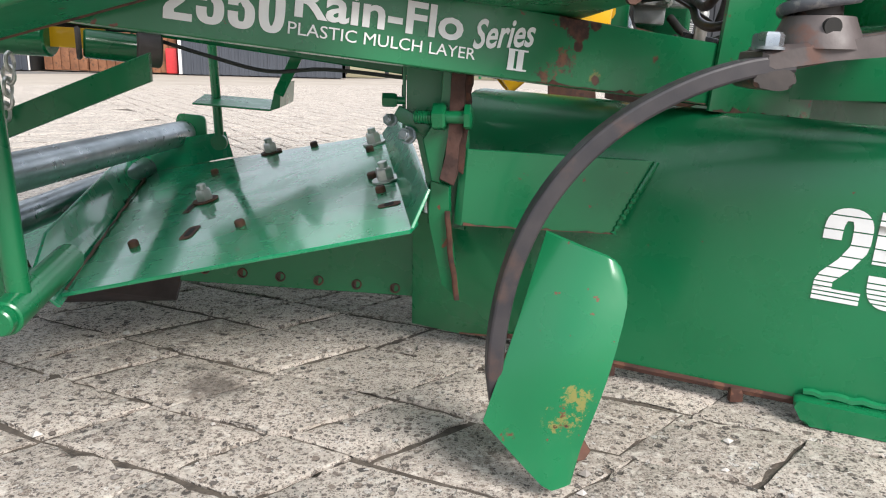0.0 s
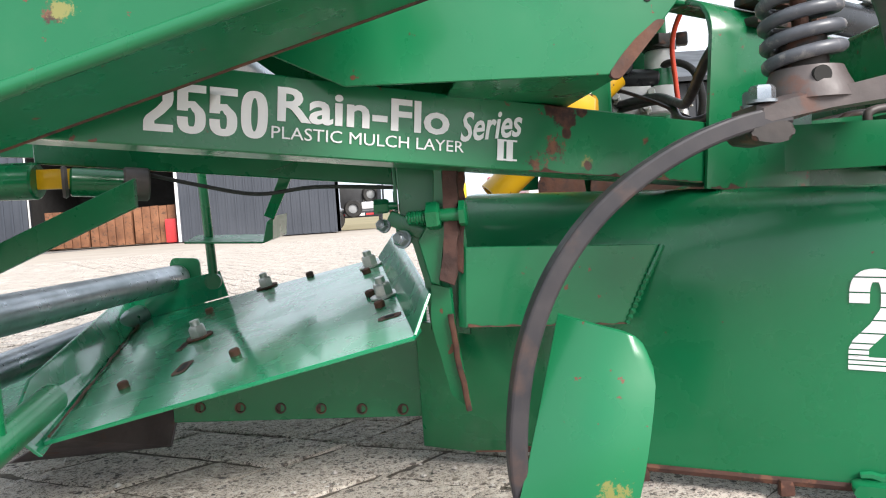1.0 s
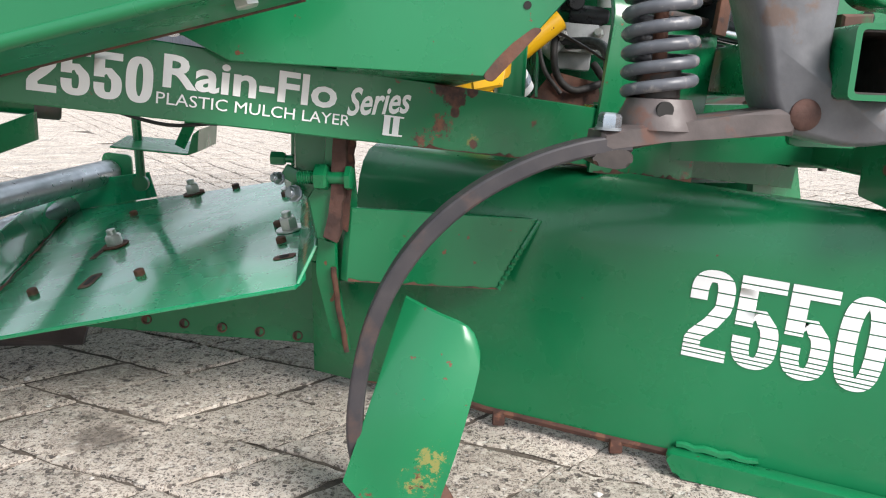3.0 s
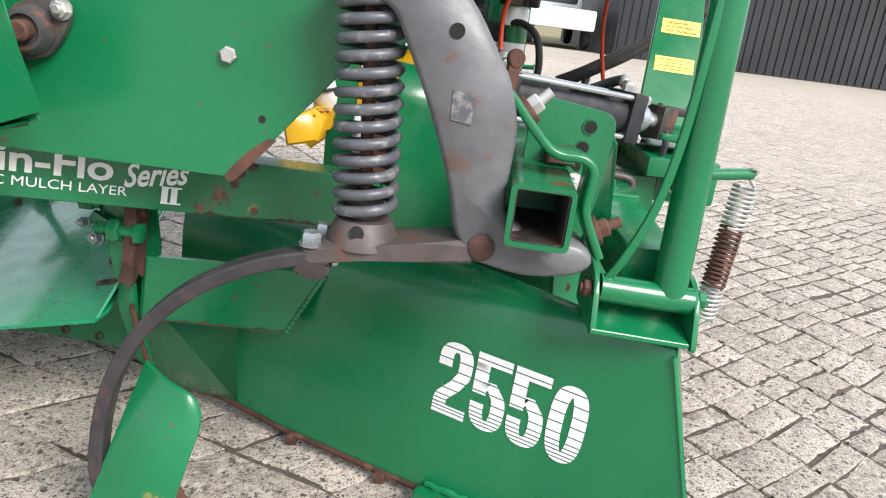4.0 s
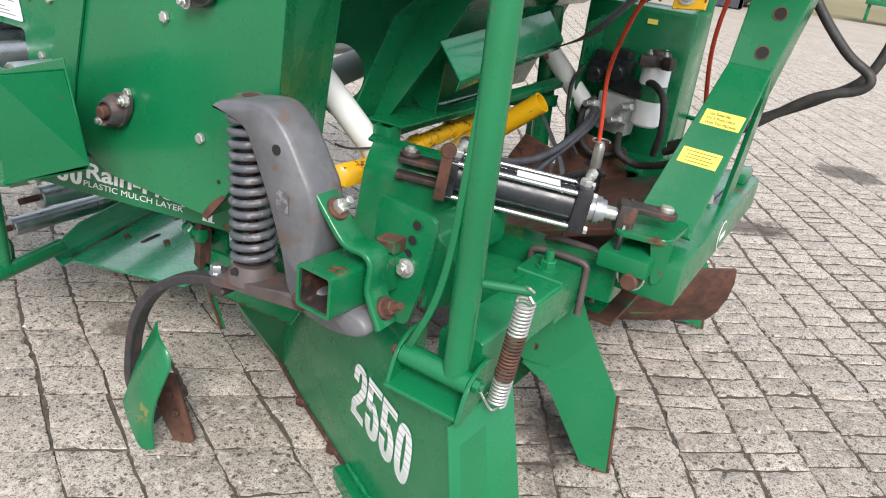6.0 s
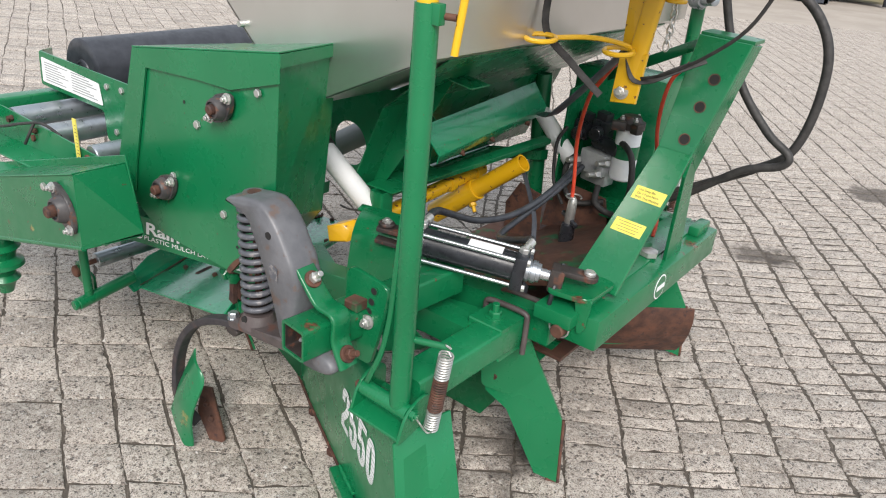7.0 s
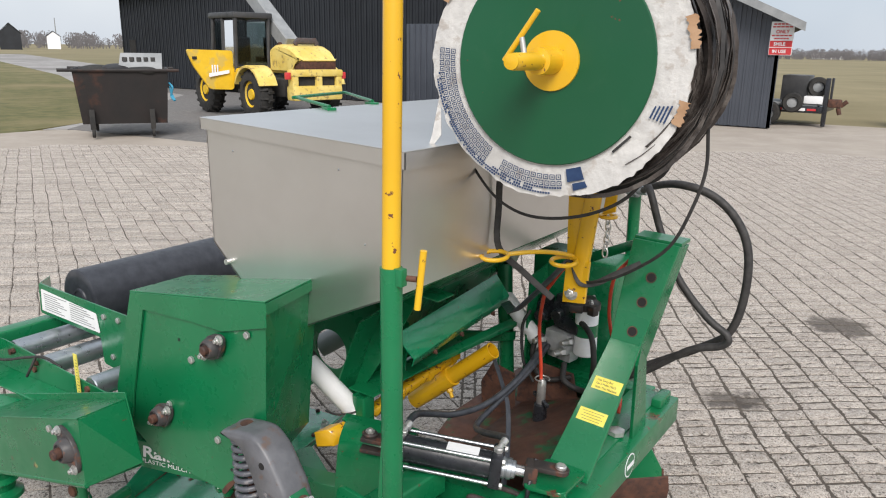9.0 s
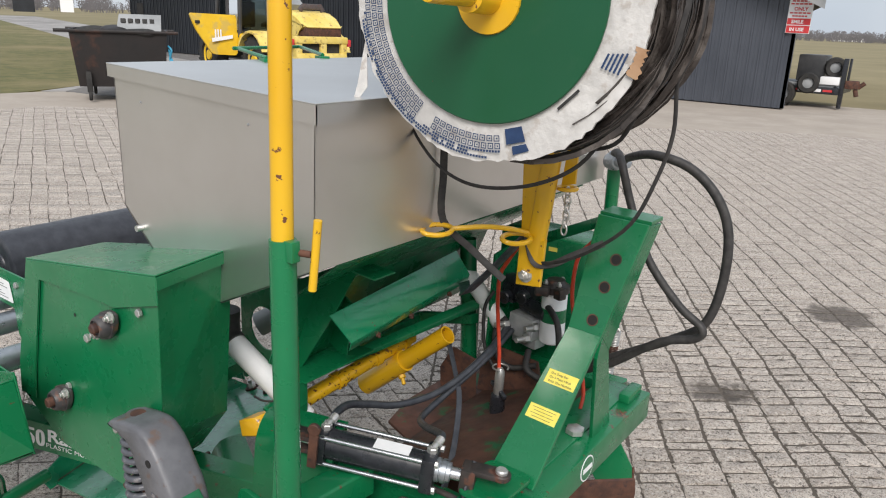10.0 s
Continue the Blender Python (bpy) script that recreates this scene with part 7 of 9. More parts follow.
prism(bm, [onreel(0.262, 3.32, 0.006), onreel(0.276, 3.50, 0.01), V(0.812, 0.352, 1.475), V(0.777, 0.34, 1.425), V(0.792, 0.345, 1.48)], RN * 0.001)
part("torn_wrap", bm, WRAP, fl, "hanging strip of torn white film")
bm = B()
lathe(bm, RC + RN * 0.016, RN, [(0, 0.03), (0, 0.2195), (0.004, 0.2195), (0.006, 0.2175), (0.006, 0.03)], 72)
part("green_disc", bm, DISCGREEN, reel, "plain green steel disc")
bm = B()
lathe(bm, RC + RN * 0.0225, RN, [(0, 0.02), (0, 0.0625), (0.005, 0.0615), (0.007, 0.029), (0.075, 0.027), (0.077, 0.018), (0.195, 0.0165), (0.197, 0.0155), (0.205, 0.015), (0.207, 0.006)], 32)
hub = part("hub", bm, YELLOW, reel, "yellow hub and spindle")
th0 = RC + RN * 0.14
bm = B()
cyl(bm, th0 + RN * 0.02, th0 + RN * 0.02 + V(-0.01, -0.0, 0.045), 0.006, 10)
part("lock_screw", bm, ZINC, hub)
bm = B()
c = th0 + RN * 0.02 + V(-0.012, 0.0, 0.048)
cyl(bm, c - RX * 0.034 - RZ * 0.048, c + RX * 0.034 + RZ * 0.048, 0.0056, 12, bev=0.001)
part("t_handle", bm, YELLOW, hub, "yellow T-handle")
bm = B()
cyl(bm, RC - RN * 0.262, RC - RN * 0.42, 0.022, 18)
part("axle", bm, YELLOW, reel)
# loose strands of tape that hang from the reel
strands = ([(0.80, 0.45, 1.52), (0.785, 0.5, 1.419), (0.856, 0.5, 1.329), (0.932, 0.5, 1.286), (1.019, 0.5, 1.278), (1.128, 0.5, 1.302), (1.22, 0.5, 1.354), (1.278, 0.5, 1.436), (1.335, 0.5, 1.52), (1.372, 0.5, 1.60)],
           [(1.36, 0.6, 1.60), (1.354, 0.6, 1.519), (1.359, 0.6, 1.42), (1.337, 0.6, 1.327), (1.288, 0.62, 1.226), (1.197, 0.66, 1.145), (1.10, 0.70, 1.085), (1.02, 0.74, 1.055), (0.985, 0.75, 1.05)],
           [(1.20, 0.52, 1.40), (1.235, 0.52, 1.385), (1.29, 0.52, 1.41), (1.33, 0.52, 1.50)])
for pts in strands:
    bm = B()
    sweep(bm, smooth_path(pts, 5), 0, ell=(0.003, 0.008), up=(0, 1, 0))
    part("hanging_tape", bm, RUBBER, tape)

stand = thing("reel_stand", "yellow steel post and rings that carry the tape reel", "stand", (1.0, 0.75, 0.95))
bm = B()
sweep(bm, [(0.995, 0.755, 0.995), (1.018, 0.735, 1.13), (1.045, 0.722, 1.31), (1.00, 0.715, 1.50), (0.945, 0.712, 1.665)], 0, ell=(0.045, 0.030), up=(1, 0, 0))
part("post", bm, YELLOW, stand)
bm = B()
prism(bm, [(0.962, 0.752, 0.985), (1.030, 0.752, 0.993), (1.045, 0.735, 1.12), (0.975, 0.735, 1.105)], (0.0, -0.012, 0), 0.002)
part("foot_plate", bm, YELLOW, stand)
bm = B()
prism(bm, [(0.972, 0.74, 1.12), (1.004, 0.735, 1.13), (1.035, 0.72, 1.31), (0.975, 0.72, 1.32)], (0, -0.006, 0), 0.001)
part("gusset", bm, YELLOW, stand)
bm = B()
hexa(bm, (0.990, 0.738, 1.018), (0, -1, 0), 0.014, 0.010, 0.008, 0.02)
part("bolt", bm, ZINC, stand, "zinc bolt with washer")
bm = B()
prism(bm, [(1.060, 0.75, 1.25), (1.095, 0.75, 1.26), (1.110, 0.72, 1.36), (1.085, 0.72, 1.36)], (0, 0.008, 0), 0.001)
part("hook_plate", bm, YELLOW, stand)
bm = B()
sweep(bm, [V(1.072 + 0.022 * math.cos(a * 0.4), 0.76 + 0.022 * math.sin(a * 0.4), 1.245) for a in range(17)], 0.005, 7)
part("hook_ring", bm, YELLOW, stand)


def big_ring(c, rx, ry):
    bm = B()
    sweep(bm, [V(c[0] + rx * math.cos(a * 0.2617994), c[1] + ry * math.sin(a * 0.2617994), c[2] + 0.004 * math.sin(a * 0.26)) for a in range(25)], 0.0062, 8)
    return part("guide_ring", bm, YELLOW, stand, "yellow tape guide ring")


big_ring((0.835, 0.575, 1.135), 0.036, 0.036)
big_ring((0.985, 0.690, 1.120), 0.034, 0.034)
bm = B()
sweep(bm, smooth_path([(0.860, 0.60, 1.138), (0.92, 0.645, 1.145), (0.965, 0.69, 1.14), (1.008, 0.735, 1.125)], 4), 0.0062, 8)
part("guide_rod", bm, YELLOW, stand)
chain = thing("safety_chain", "short length of grey steel chain", "chain", (1.066, 0.78, 1.13))
for k in range(6):
    bm = B()
    c = V(1.067 + 0.002 * math.sin(k), 0.775, 1.232 - 0.0185 * k)
    w = RX if k % 2 else V(0.3, 0.95, 0)
    sweep(bm, [c + w * (0.007 * math.cos(a * 0.5236)) + RZ * (0.0135 * math.sin(a * 0.5236)) for a in range(13)], 0.0024, 6)
    part("link", bm, ZINC, chain)
straps = thing("black_strap", "flat black nylon straps tied through the guide rings", "strap", (0.9, 0.7, 0.9))
for pts, w in (([(0.828, 0.60, 1.36), (0.822, 0.61, 1.26), (0.826, 0.61, 1.15), (0.879, 0.66, 1.077), (0.915, 0.68, 1.04), (0.952, 0.70, 1.005)], 0.018),
               ([(0.99, 0.735, 1.125), (0.978, 0.74, 1.112), (0.895, 0.745, 1.014), (0.80, 0.77, 0.915), (0.72, 0.88, 0.87), (0.600, 1.05, 0.820)], 0.034),
               ([(0.99, 0.735, 1.13), (1.00, 0.73, 1.09), (1.02, 0.73, 1.055), (1.06, 0.74, 1.06), (1.10, 0.76, 1.085), (1.16, 0.80, 1.12)], 0.018)):
    bm = B()
    sweep(bm, smooth_path(pts, 5), 0, ell=(0.004, w), up=(0.55, -0.45, -0.7))
    part("band", bm, RUBBERGREY if w > 0.03 else RUBBER, straps)
strap2 = thing("grey_strap", "hanging end of a flat grey nylon strap", "strap", (0.7, 0.6, 0.6))
bm = B()
sweep(bm, smooth_path([(0.622, 0.945, 0.655), (0.645, 0.925, 0.645), (0.70, 0.875, 0.61), (0.757, 0.82, 0.565), (0.83, 0.70, 0.50), (0.905, 0.55, 0.47), (0.955, 0.44, 0.452)], 5), 0, ell=(0.003, 0.018), up=(1, -0.5, 0.3))
part("band", bm, RUBBERGREY, strap2)

# ---- green posts, hydraulic valve, hoses ----
gp = thing("marker_pole", "green marker pole on the far side with a hose coupling", "pole", (0.857, 1.55, 0.45))
bm = B()
cyl(bm, (0.857, 1.55, 0.45), (0.850, 1.55, 1.165), 0.0225, 20, bev=0.002)
part("pipe", bm, GREEN, gp)
bm = B()
prism(bm, [(0.78, 1.10, 0.99), (1.09, 0.93, 1.15), (1.09, 0.93, 1.12), (0.78, 1.10, 0.955)], (0, 0.008, 0), 0.001)
part("brace", bm, GREEN, hitch, "green brace to the top of the arm")
bm = B()
lathe(bm, (0.835, 1.545, 1.18), (0.8, -0.6, 0.1), [(0, 0.012), (0, 0.028), (0.03, 0.03), (0.05, 0.024), (0.052, 0.017), (0.11, 0.016), (0.112, 0.01)], 16)
cyl(bm, (0.855, 1.53, 1.155), (0.855, 1.53, 1.215), 0.020, 14, bev=0.003)
part("hose_coupling", bm, GALV, gp, "tarnished hose coupling")
fbar = thing("side_toolbar", "green square toolbar tube on the far side", "toolbar", (0.84, 1.45, 0.42))
bm = B()
square_tube(bm, V(0.82, 1.20, 0.456), V(0.82, 1.62, 0.456), 0.074, (0, 0, 1))
part("tube", bm, GREEN, fbar)
bm = B()
prism(bm, [V(0.79, 1.575, 0.50), V(0.86, 1.575, 0.50), V(0.86, 1.575, 0.0), V(0.79, 1.575, 0.0)], (0, 0.01, 0), 0.001)
part("side_plate", bm, GREEN, fbar)
tank = thing("oil_tank", "green sheet-steel tank box behind the valve", "tank", (0.78, 1.22, 0.45))
bm = B()
bx(bm, (0.72, 1.42, 0.68), (0.33, 0.18, 0.52), None, 0.012)
part("box", bm, GREEN, tank)
bm = B()
prism(bm, [(0.62, 1.33, 0.50), (0.62, 1.16, 0.50), (0.61, 1.20, 0.88), (0.61, 1.33, 0.90)], (0.008, 0, 0), 0.001)
part("side_plate", bm, GREEN, tank)
bm = B()
prism(bm, [(0.87, 1.33, 0.50), (0.87, 1.33, 0.935), (0.70, 1.33, 0.935), (0.70, 1.33, 0.50)], (0.006, 0.006, 0), 0.001)
part("front_plate", bm, GREEN, tank)
bm = B()
bx(bm, (0.76, 1.328, 0.90), (0.03, 0.002, 0.014), Euler((0, 0, 0.1)), 0)
part("small_label", bm, LABELY, tank)
valve = thing("hydraulic_valve", "aluminium hydraulic valve block with black solenoids", "valve", (0.733, 1.270, 0.542))
bm = B()
bx(bm, (0.740, 1.225, 0.660), (0.098, 0.070, 0.075), Euler((0.000, 0.050, -0.150)), 0.004)
bx(bm, (0.733, 1.260, 0.602), (0.100, 0.060, 0.050), Euler((0.000, 0.050, -0.150)), 0.008)
part("block", bm, ALLOY, valve, "bare aluminium block")
for dx, z in ((-0.085, 0.785), (-0.020, 0.80)):
    bm = B()
    c = V(0.743 + dx, 1.26, z - 0.038)
    bx(bm, c, (0.060, 0.055, 0.062), Euler((0.000, 0.100, -0.200)), 0.008)
    cyl(bm, c - V(0.000, 0.030, 0.005), c - V(0.000, 0.062, 0.008), 0.022, 18, bev=0.003)
    bx(bm, c + V(0.000, 0.000, 0.044), (0.045, 0.040, 0.028), Euler((0.000, 0.100, -0.200)), 0.006)
    part("solenoid", bm, BLACK, valve, "black solenoid with plug")
bm = B()
cyl(bm, (0.713, 1.240, 0.727), (0.818, 1.215, 0.717), 0.026, 20, bev=0.004)
cyl(bm, (0.818, 1.215, 0.717), (0.833, 1.212, 0.715), 0.014, 12, bev=0.003)
part("spool_coil", bm, BLACK, valve)
bm = B()
hexa(bm, (0.833, 1.212, 0.715), (1.000, -0.200, -0.100), 0.016, 0.010, 0.010)
part("coil_nut", bm, ZINC, valve)
for p in ((0.688, 1.185, 0.662), (0.768, 1.185, 0.632), (0.788, 1.200, 0.672)):
    bm = B()
    hexa(bm, p, (-0.300, -0.900, 0.100), 0.016, 0.020, 0.012)
    cyl(bm, p, Vector(p) + V(-0.014, -0.050, 0.004), 0.0095, 12, bev=0.001)
    part("fitting", bm, ZINC, valve, "zinc hose fitting")
filt = thing("oil_filter", "white oil filter canister with a dark metal head", "filter", (0.828, 1.235, 0.622))
bm = B()
lathe(bm, (0.828, 1.235, 0.622), (0.000, 0.000, 1.000), [(0, 0.01), (0.0, 0.036), (0.006, 0.041), (0.165, 0.041), (0.172, 0.036), (0.173, 0.01)], 28)
part("can", bm, WHITE, filt)
bm = B()
lathe(bm, (0.828, 1.235, 0.697), (0.000, 0.000, 1.000), [(0, 0.0405), (0, 0.0418), (0.045, 0.0418), (0.045, 0.0405)], 28)
part("printed_band", bm, GREEN, filt)
bm = B()
lathe(bm, (0.828, 1.235, 0.796), (0.000, 0.000, 1.000), [(0, 0.01), (0.0, 0.046), (0.022, 0.046), (0.028, 0.034), (0.04, 0.028), (0.042, 0.005)], 20)
bx(bm, (0.815, 1.170, 0.812), (0.045, 0.030, 0.030), Euler((0.000, 0.000, 0.400)), 0.006)
bx(bm, (0.872, 1.180, 0.812), (0.030, 0.030, 0.035), Euler((0.000, 0.000, -0.300)), 0.006)
part("head", bm, CASTDARK, filt, "dark filter head")
for x, y in ((0.808, 1.205), (0.852, 1.21), (0.836, 1.265)):
    bm = B()
    hexa(bm, (x, y, 0.824), (0.000, 0.000, 1.000), 0.009, 0.008, 0.006)
    part("head_bolt", bm, ZINC, filt)


def hose(pts, r, mat, label, name="hydraulic_hose", cat="hose"):
    bm = B()
    sweep(bm, smooth_path(pts, 6), r, 10)
    ob = part(name, bm, mat)
    return tagged(ob, label, cat, "hoses", "")


hose([(0.905, 1.48, 1.192), (1.02, 1.25, 1.252), (1.159, 1.06, 1.300), (1.258, 1.05, 1.282), (1.334, 1.05, 1.22), (1.375, 1.05, 1.129), (1.378, 1.05, 0.995), (1.349, 1.05, 0.886), (1.274, 1.05, 0.823), (1.194, 1.05, 0.771), (1.127, 1.05, 0.729), (1.02, 1.06, 0.66), (0.95, 1.08, 0.62)], 0.0120, RUBBER, "thick black hydraulic hose in a wide loop")
hose([(0.865, 1.52, 1.21), (0.95, 1.30, 1.25), (1.078, 1.04, 1.284), (1.131, 1.02, 1.166), (1.201, 1.0, 1.041), (1.293, 1.0, 0.94), (1.358, 1.0, 0.895), (1.345, 1.0, 0.862), (1.256, 1.0, 0.826), (1.13, 1.02, 0.72), (1.02, 1.04, 0.65), (0.94, 1.08, 0.60)], 0.011, RUBBER, "black hydraulic hose crossing the loop")
hose([(0.690, 1.190, 0.650), (0.735, 1.00, 0.640), (0.735, 0.86, 0.608), (0.715, 0.74, 0.588), (0.690, 0.62, 0.600), (0.680, 0.52, 0.640), (0.692, 0.43, 0.682), (0.715, 0.370, 0.702), (0.732, 0.334, 0.708)], 0.0100, RUBBERGREY, "grey hydraulic hose to the cylinder")
hose([(0.705, 1.190, 0.638), (0.742, 1.00, 0.630), (0.735, 0.88, 0.598), (0.718, 0.78, 0.560), (0.728, 0.68, 0.548), (0.800, 0.60, 0.585), (0.895, 0.52, 0.642), (0.950, 0.468, 0.678), (0.966, 0.438, 0.688)], 0.0098, RUBBERGREY, "grey hydraulic hose to the cylinder")
hose([(0.778, 1.180, 0.592), (0.803, 1.130, 0.552), (0.873, 1.130, 0.532), (1.000, 1.040, 0.600), (1.030, 1.080, 0.660)], 0.0105, RUBBER, "black hydraulic hose below the valve")
hose([(0.688, 1.180, 0.682), (0.663, 1.160, 0.642), (0.673, 1.150, 0.562), (0.723, 1.160, 0.522), (0.803, 1.190, 0.542)], 0.010, RUBBER, "black hydraulic hose below the valve")
hose([(0.803, 1.230, 0.737), (0.843, 1.180, 0.752), (0.888, 1.150, 0.722), (0.905, 1.140, 0.642), (0.893, 1.160, 0.562)], 0.010, RUBBER, "black ribbed cable sleeve")
hose([(0.633, 1.180, 0.762), (0.613, 1.160, 0.702), (0.633, 1.140, 0.582), (0.683, 1.130, 0.512)], 0.006, RUBBER, "thin black electric cable beside the tank")
hose([(0.97, 0.765, 1.10), (0.944, 0.768, 1.069), (0.90, 0.80, 1.015), (0.858, 0.838, 0.96), (0.80, 0.93, 0.85), (0.777, 0.976, 0.771), (0.783, 0.985, 0.67), (0.789, 0.983, 0.591)], 0.0060, REDHOSE, "thin red electric cable", "red_cable", "cable")
hose([(1.09, 0.97, 1.10), (1.065, 0.94, 1.07), (1.036, 0.93, 1.02), (1.022, 0.95, 0.90), (1.03, 1.0, 0.76), (1.06, 1.0, 0.62), (1.07, 0.97, 0.575)], 0.0055, REDHOSE, "thin red electric cable", "red_cable", "cable")
plug = thing("cable_plug", "silver and black electric cable plug", "plug", (0.793, 0.98, 0.42))
bm = B()
lathe(bm, (0.795, 0.98, 0.61), (-0.03, 0, -1), [(0, 0.008), (0.01, 0.013), (0.02, 0.0145), (0.085, 0.0155), (0.09, 0.012)], 18)
part("body", bm, ZINC, plug)
bm = B()
lathe(bm, (0.793, 0.98, 0.525), (-0.03, 0, -1), [(0, 0.012), (0.006, 0.022), (0.05, 0.024), (0.10, 0.02), (0.105, 0.01)], 18)
bx(bm, (0.793, 0.98, 0.535), (0.085, 0.012, 0.014), Euler((0, 0.2, -0.5)), 0.003)
part("socket", bm, BLACK, plug)
bm = B()
sweep(bm, [V(0.795 + 0.024 * math.cos(a * 0.4), 0.98 + 0.024 * math.sin(a * 0.4), 0.612) for a in range(14)], 0.0025, 6)
part("wire_clip", bm, ZINC, plug)

# ---- rear film cradle ----
cradle = thing("film_cradle", "green film roll cradle with galvanised support rollers", "cradle", (-0.5, 0.3, 0.5))
bm = B()
prism(bm, rounded([V(-0.735, 0.12, 0.862), V(-0.05, 0.12, 0.858), V(-0.05, 0.12, 0.64), V(-0.262, 0.12, 0.655), V(-0.36, 0.12, 0.662), V(-0.367, 0.12, 0.750), V(-0.744, 0.12, 0.752)], 0.008), (0, 0.006, 0), 0.001)
part("end_plate", bm, GREEN, cradle)
bm = B()
prism(bm, [V(-0.738, 0.126, 0.862), V(-0.732, 0.126, 0.756), V(-0.86, 0.22, 0.756), V(-0.86, 0.22, 0.84)], (0.006, 0, 0), 0.001)
part("wing_plate", bm, GREEN, cradle)
bm = B()
prism(bm, rounded([V(-0.717, 0.118, 0.846), V(-0.375, 0.118, 0.830), V(-0.362, 0.118, 0.766), V(-0.725, 0.118, 0.766)], 0.006), (0, -0.001, 0))
lab = part("white_label", bm, WHITE, cradle, "white label with dense unreadable print")
for k in range(8):
    z = 0.832 - k * 0.0075
    for j in range(2):
        bm = B()
        x0 = -0.70 + 0.165 * j
        w = 0.145 - 0.02 * ((k * 7 + j * 3) % 4)
        bx(bm, (x0 + w / 2, 0.1165, z - 0.00045 * k), (w, 0.0006, 0.0026), None, 0)
        part("print_line", bm, GREYMETAL, lab)
for x, z in ((-0.33, 0.83), (-0.30, 0.70), (-0.25, 0.835)):
    bm = B()
    hexa(bm, (x, 0.12, z), (0, -1, 0), 0.010, 0.008)
    part("bolt", bm, ZINC, cradle)
# near rail that carries the rollers
bm = B()
prism(bm, [V(-1.05, -0.045, 0.60), V(-0.02, -0.045, 0.652), V(-0.02, -0.045, 0.705), V(-0.66, -0.045, 0.722), V(-1.05, -0.045, 0.70)], (0, 0.005, 0), 0.001)
prism(bm, [V(-1.05, -0.045, 0.600), V(-0.02, -0.045, 0.652), V(-0.02, -0.12, 0.640), V(-1.05, -0.12, 0.585)], (0, 0, 0.005), 0.001)
part("near_rail", bm, GREEN, cradle)
for x, z in ((-0.60, 0.70), (-0.455, 0.695), (-0.17, 0.675)):
    bm = B()
    hexa(bm, (x, -0.046, z), (0, -1, 0), 0.009, 0.008, 0.008)
    part("rail_bolt", bm, RUST, cradle)
bm = B()
square_tube(bm, V(-0.745, -0.12, 0.70), V(-0.735, 1.65, 0.70), 0.06, (0, 0, 1))
part("back_tube", bm, GREEN, cradle)
for x, z in ((-0.625, 0.690), (-0.475, 0.668), (-0.165, 0.690)):
    bm = B()
    cyl(bm, (x, -0.035, z), (x, 1.62, z), 0.034, 28, bev=0.003)
    rl = part("support_roller", bm, GALV, cradle, "galvanised support roller")
    bm = B()
    cyl(bm, (x, -0.052, z), (x, -0.034, z), 0.010, 12)
    part("roller_axle", bm, RUST, rl)
bm = B()
prism(bm, [V(-0.80, 1.63, 0.64), V(-0.05, 1.63, 0.64), V(-0.05, 1.63, 0.70), V(-0.80, 1.63, 0.72)], (0, 0.006, 0), 0.001)
part("far_end_plate", bm, GREEN, cradle)
bm = B()
bx(bm, (-0.205, -0.052, 0.725), (0.018, 0.003, 0.135), None, 0)
ruler = part("depth_strip", bm, LABELY, cradle, "yellow measuring strip with black ticks")
bm = B()
for k in range(12):
    bx(bm, (-0.201, -0.0538, 0.665 + 0.010 * k), (0.008 if k % 3 else 0.013, 0.0006, 0.0012), None, 0)
part("tick_marks", bm, INK, ruler)
roll = thing("mulch_film_roll", "thick roll of black plastic mulch film on the cradle", "film roll", (-0.62, 0.885, 0.71))
bm = B()
lathe(bm, (-0.605, 0.190, 0.812), (0, 1, 0), [(0.0, 0.022), (0.0, 0.036), (0.004, 0.038), (0.0, 0.05), (0.002, 0.062), (0.0, 0.074), (0.0, 0.098), (0.004, 0.104), (1.38, 0.104), (1.385, 0.03)], 48)
part("film", bm, PLASTIC, roll)
bm = B()
pipe(bm, (-0.605, 0.186, 0.812), (-0.605, 0.24, 0.812), 0.034, 0.029, 24)
part("core", bm, PLASTIC, roll)
wires = thing("loose_wires", "thin black wires laid over the cradle rail", "wire", (-0.5, -0.05, 0.70))
for pts in ([(-0.78, -0.08, 0.66), (-0.62, -0.08, 0.675), (-0.48, -0.07, 0.715), (-0.40, -0.05, 0.73), (-0.34, -0.03, 0.705)], [(-0.43, -0.06, 0.725), (-0.44, -0.075, 0.69), (-0.46, -0.08, 0.66)], [(-0.79, -0.09, 0.67), (-0.70, -0.10, 0.63), (-0.62, -0.11, 0.62)]):
    bm = B()
    sweep(bm, smooth_path(pts, 5), 0.0045, 7)
    part("strand", bm, RUBBER, wires)
hooks = thing("row_marker_bracket", "small green and yellow bracket behind the film roll", "bracket", (-0.72, 1.30, 0.73))
bm = B()
bx(bm, (-0.72, 1.28, 0.80), (0.05, 0.05, 0.14), None, 0.004)
part("holder", bm, GREEN, hooks)
bm = B()
cyl(bm, (-0.70, 1.42, 0.73), (-0.70, 1.42, 0.88), 0.012, 12, bev=0.002)
part("peg", bm, YELLOW, hooks)
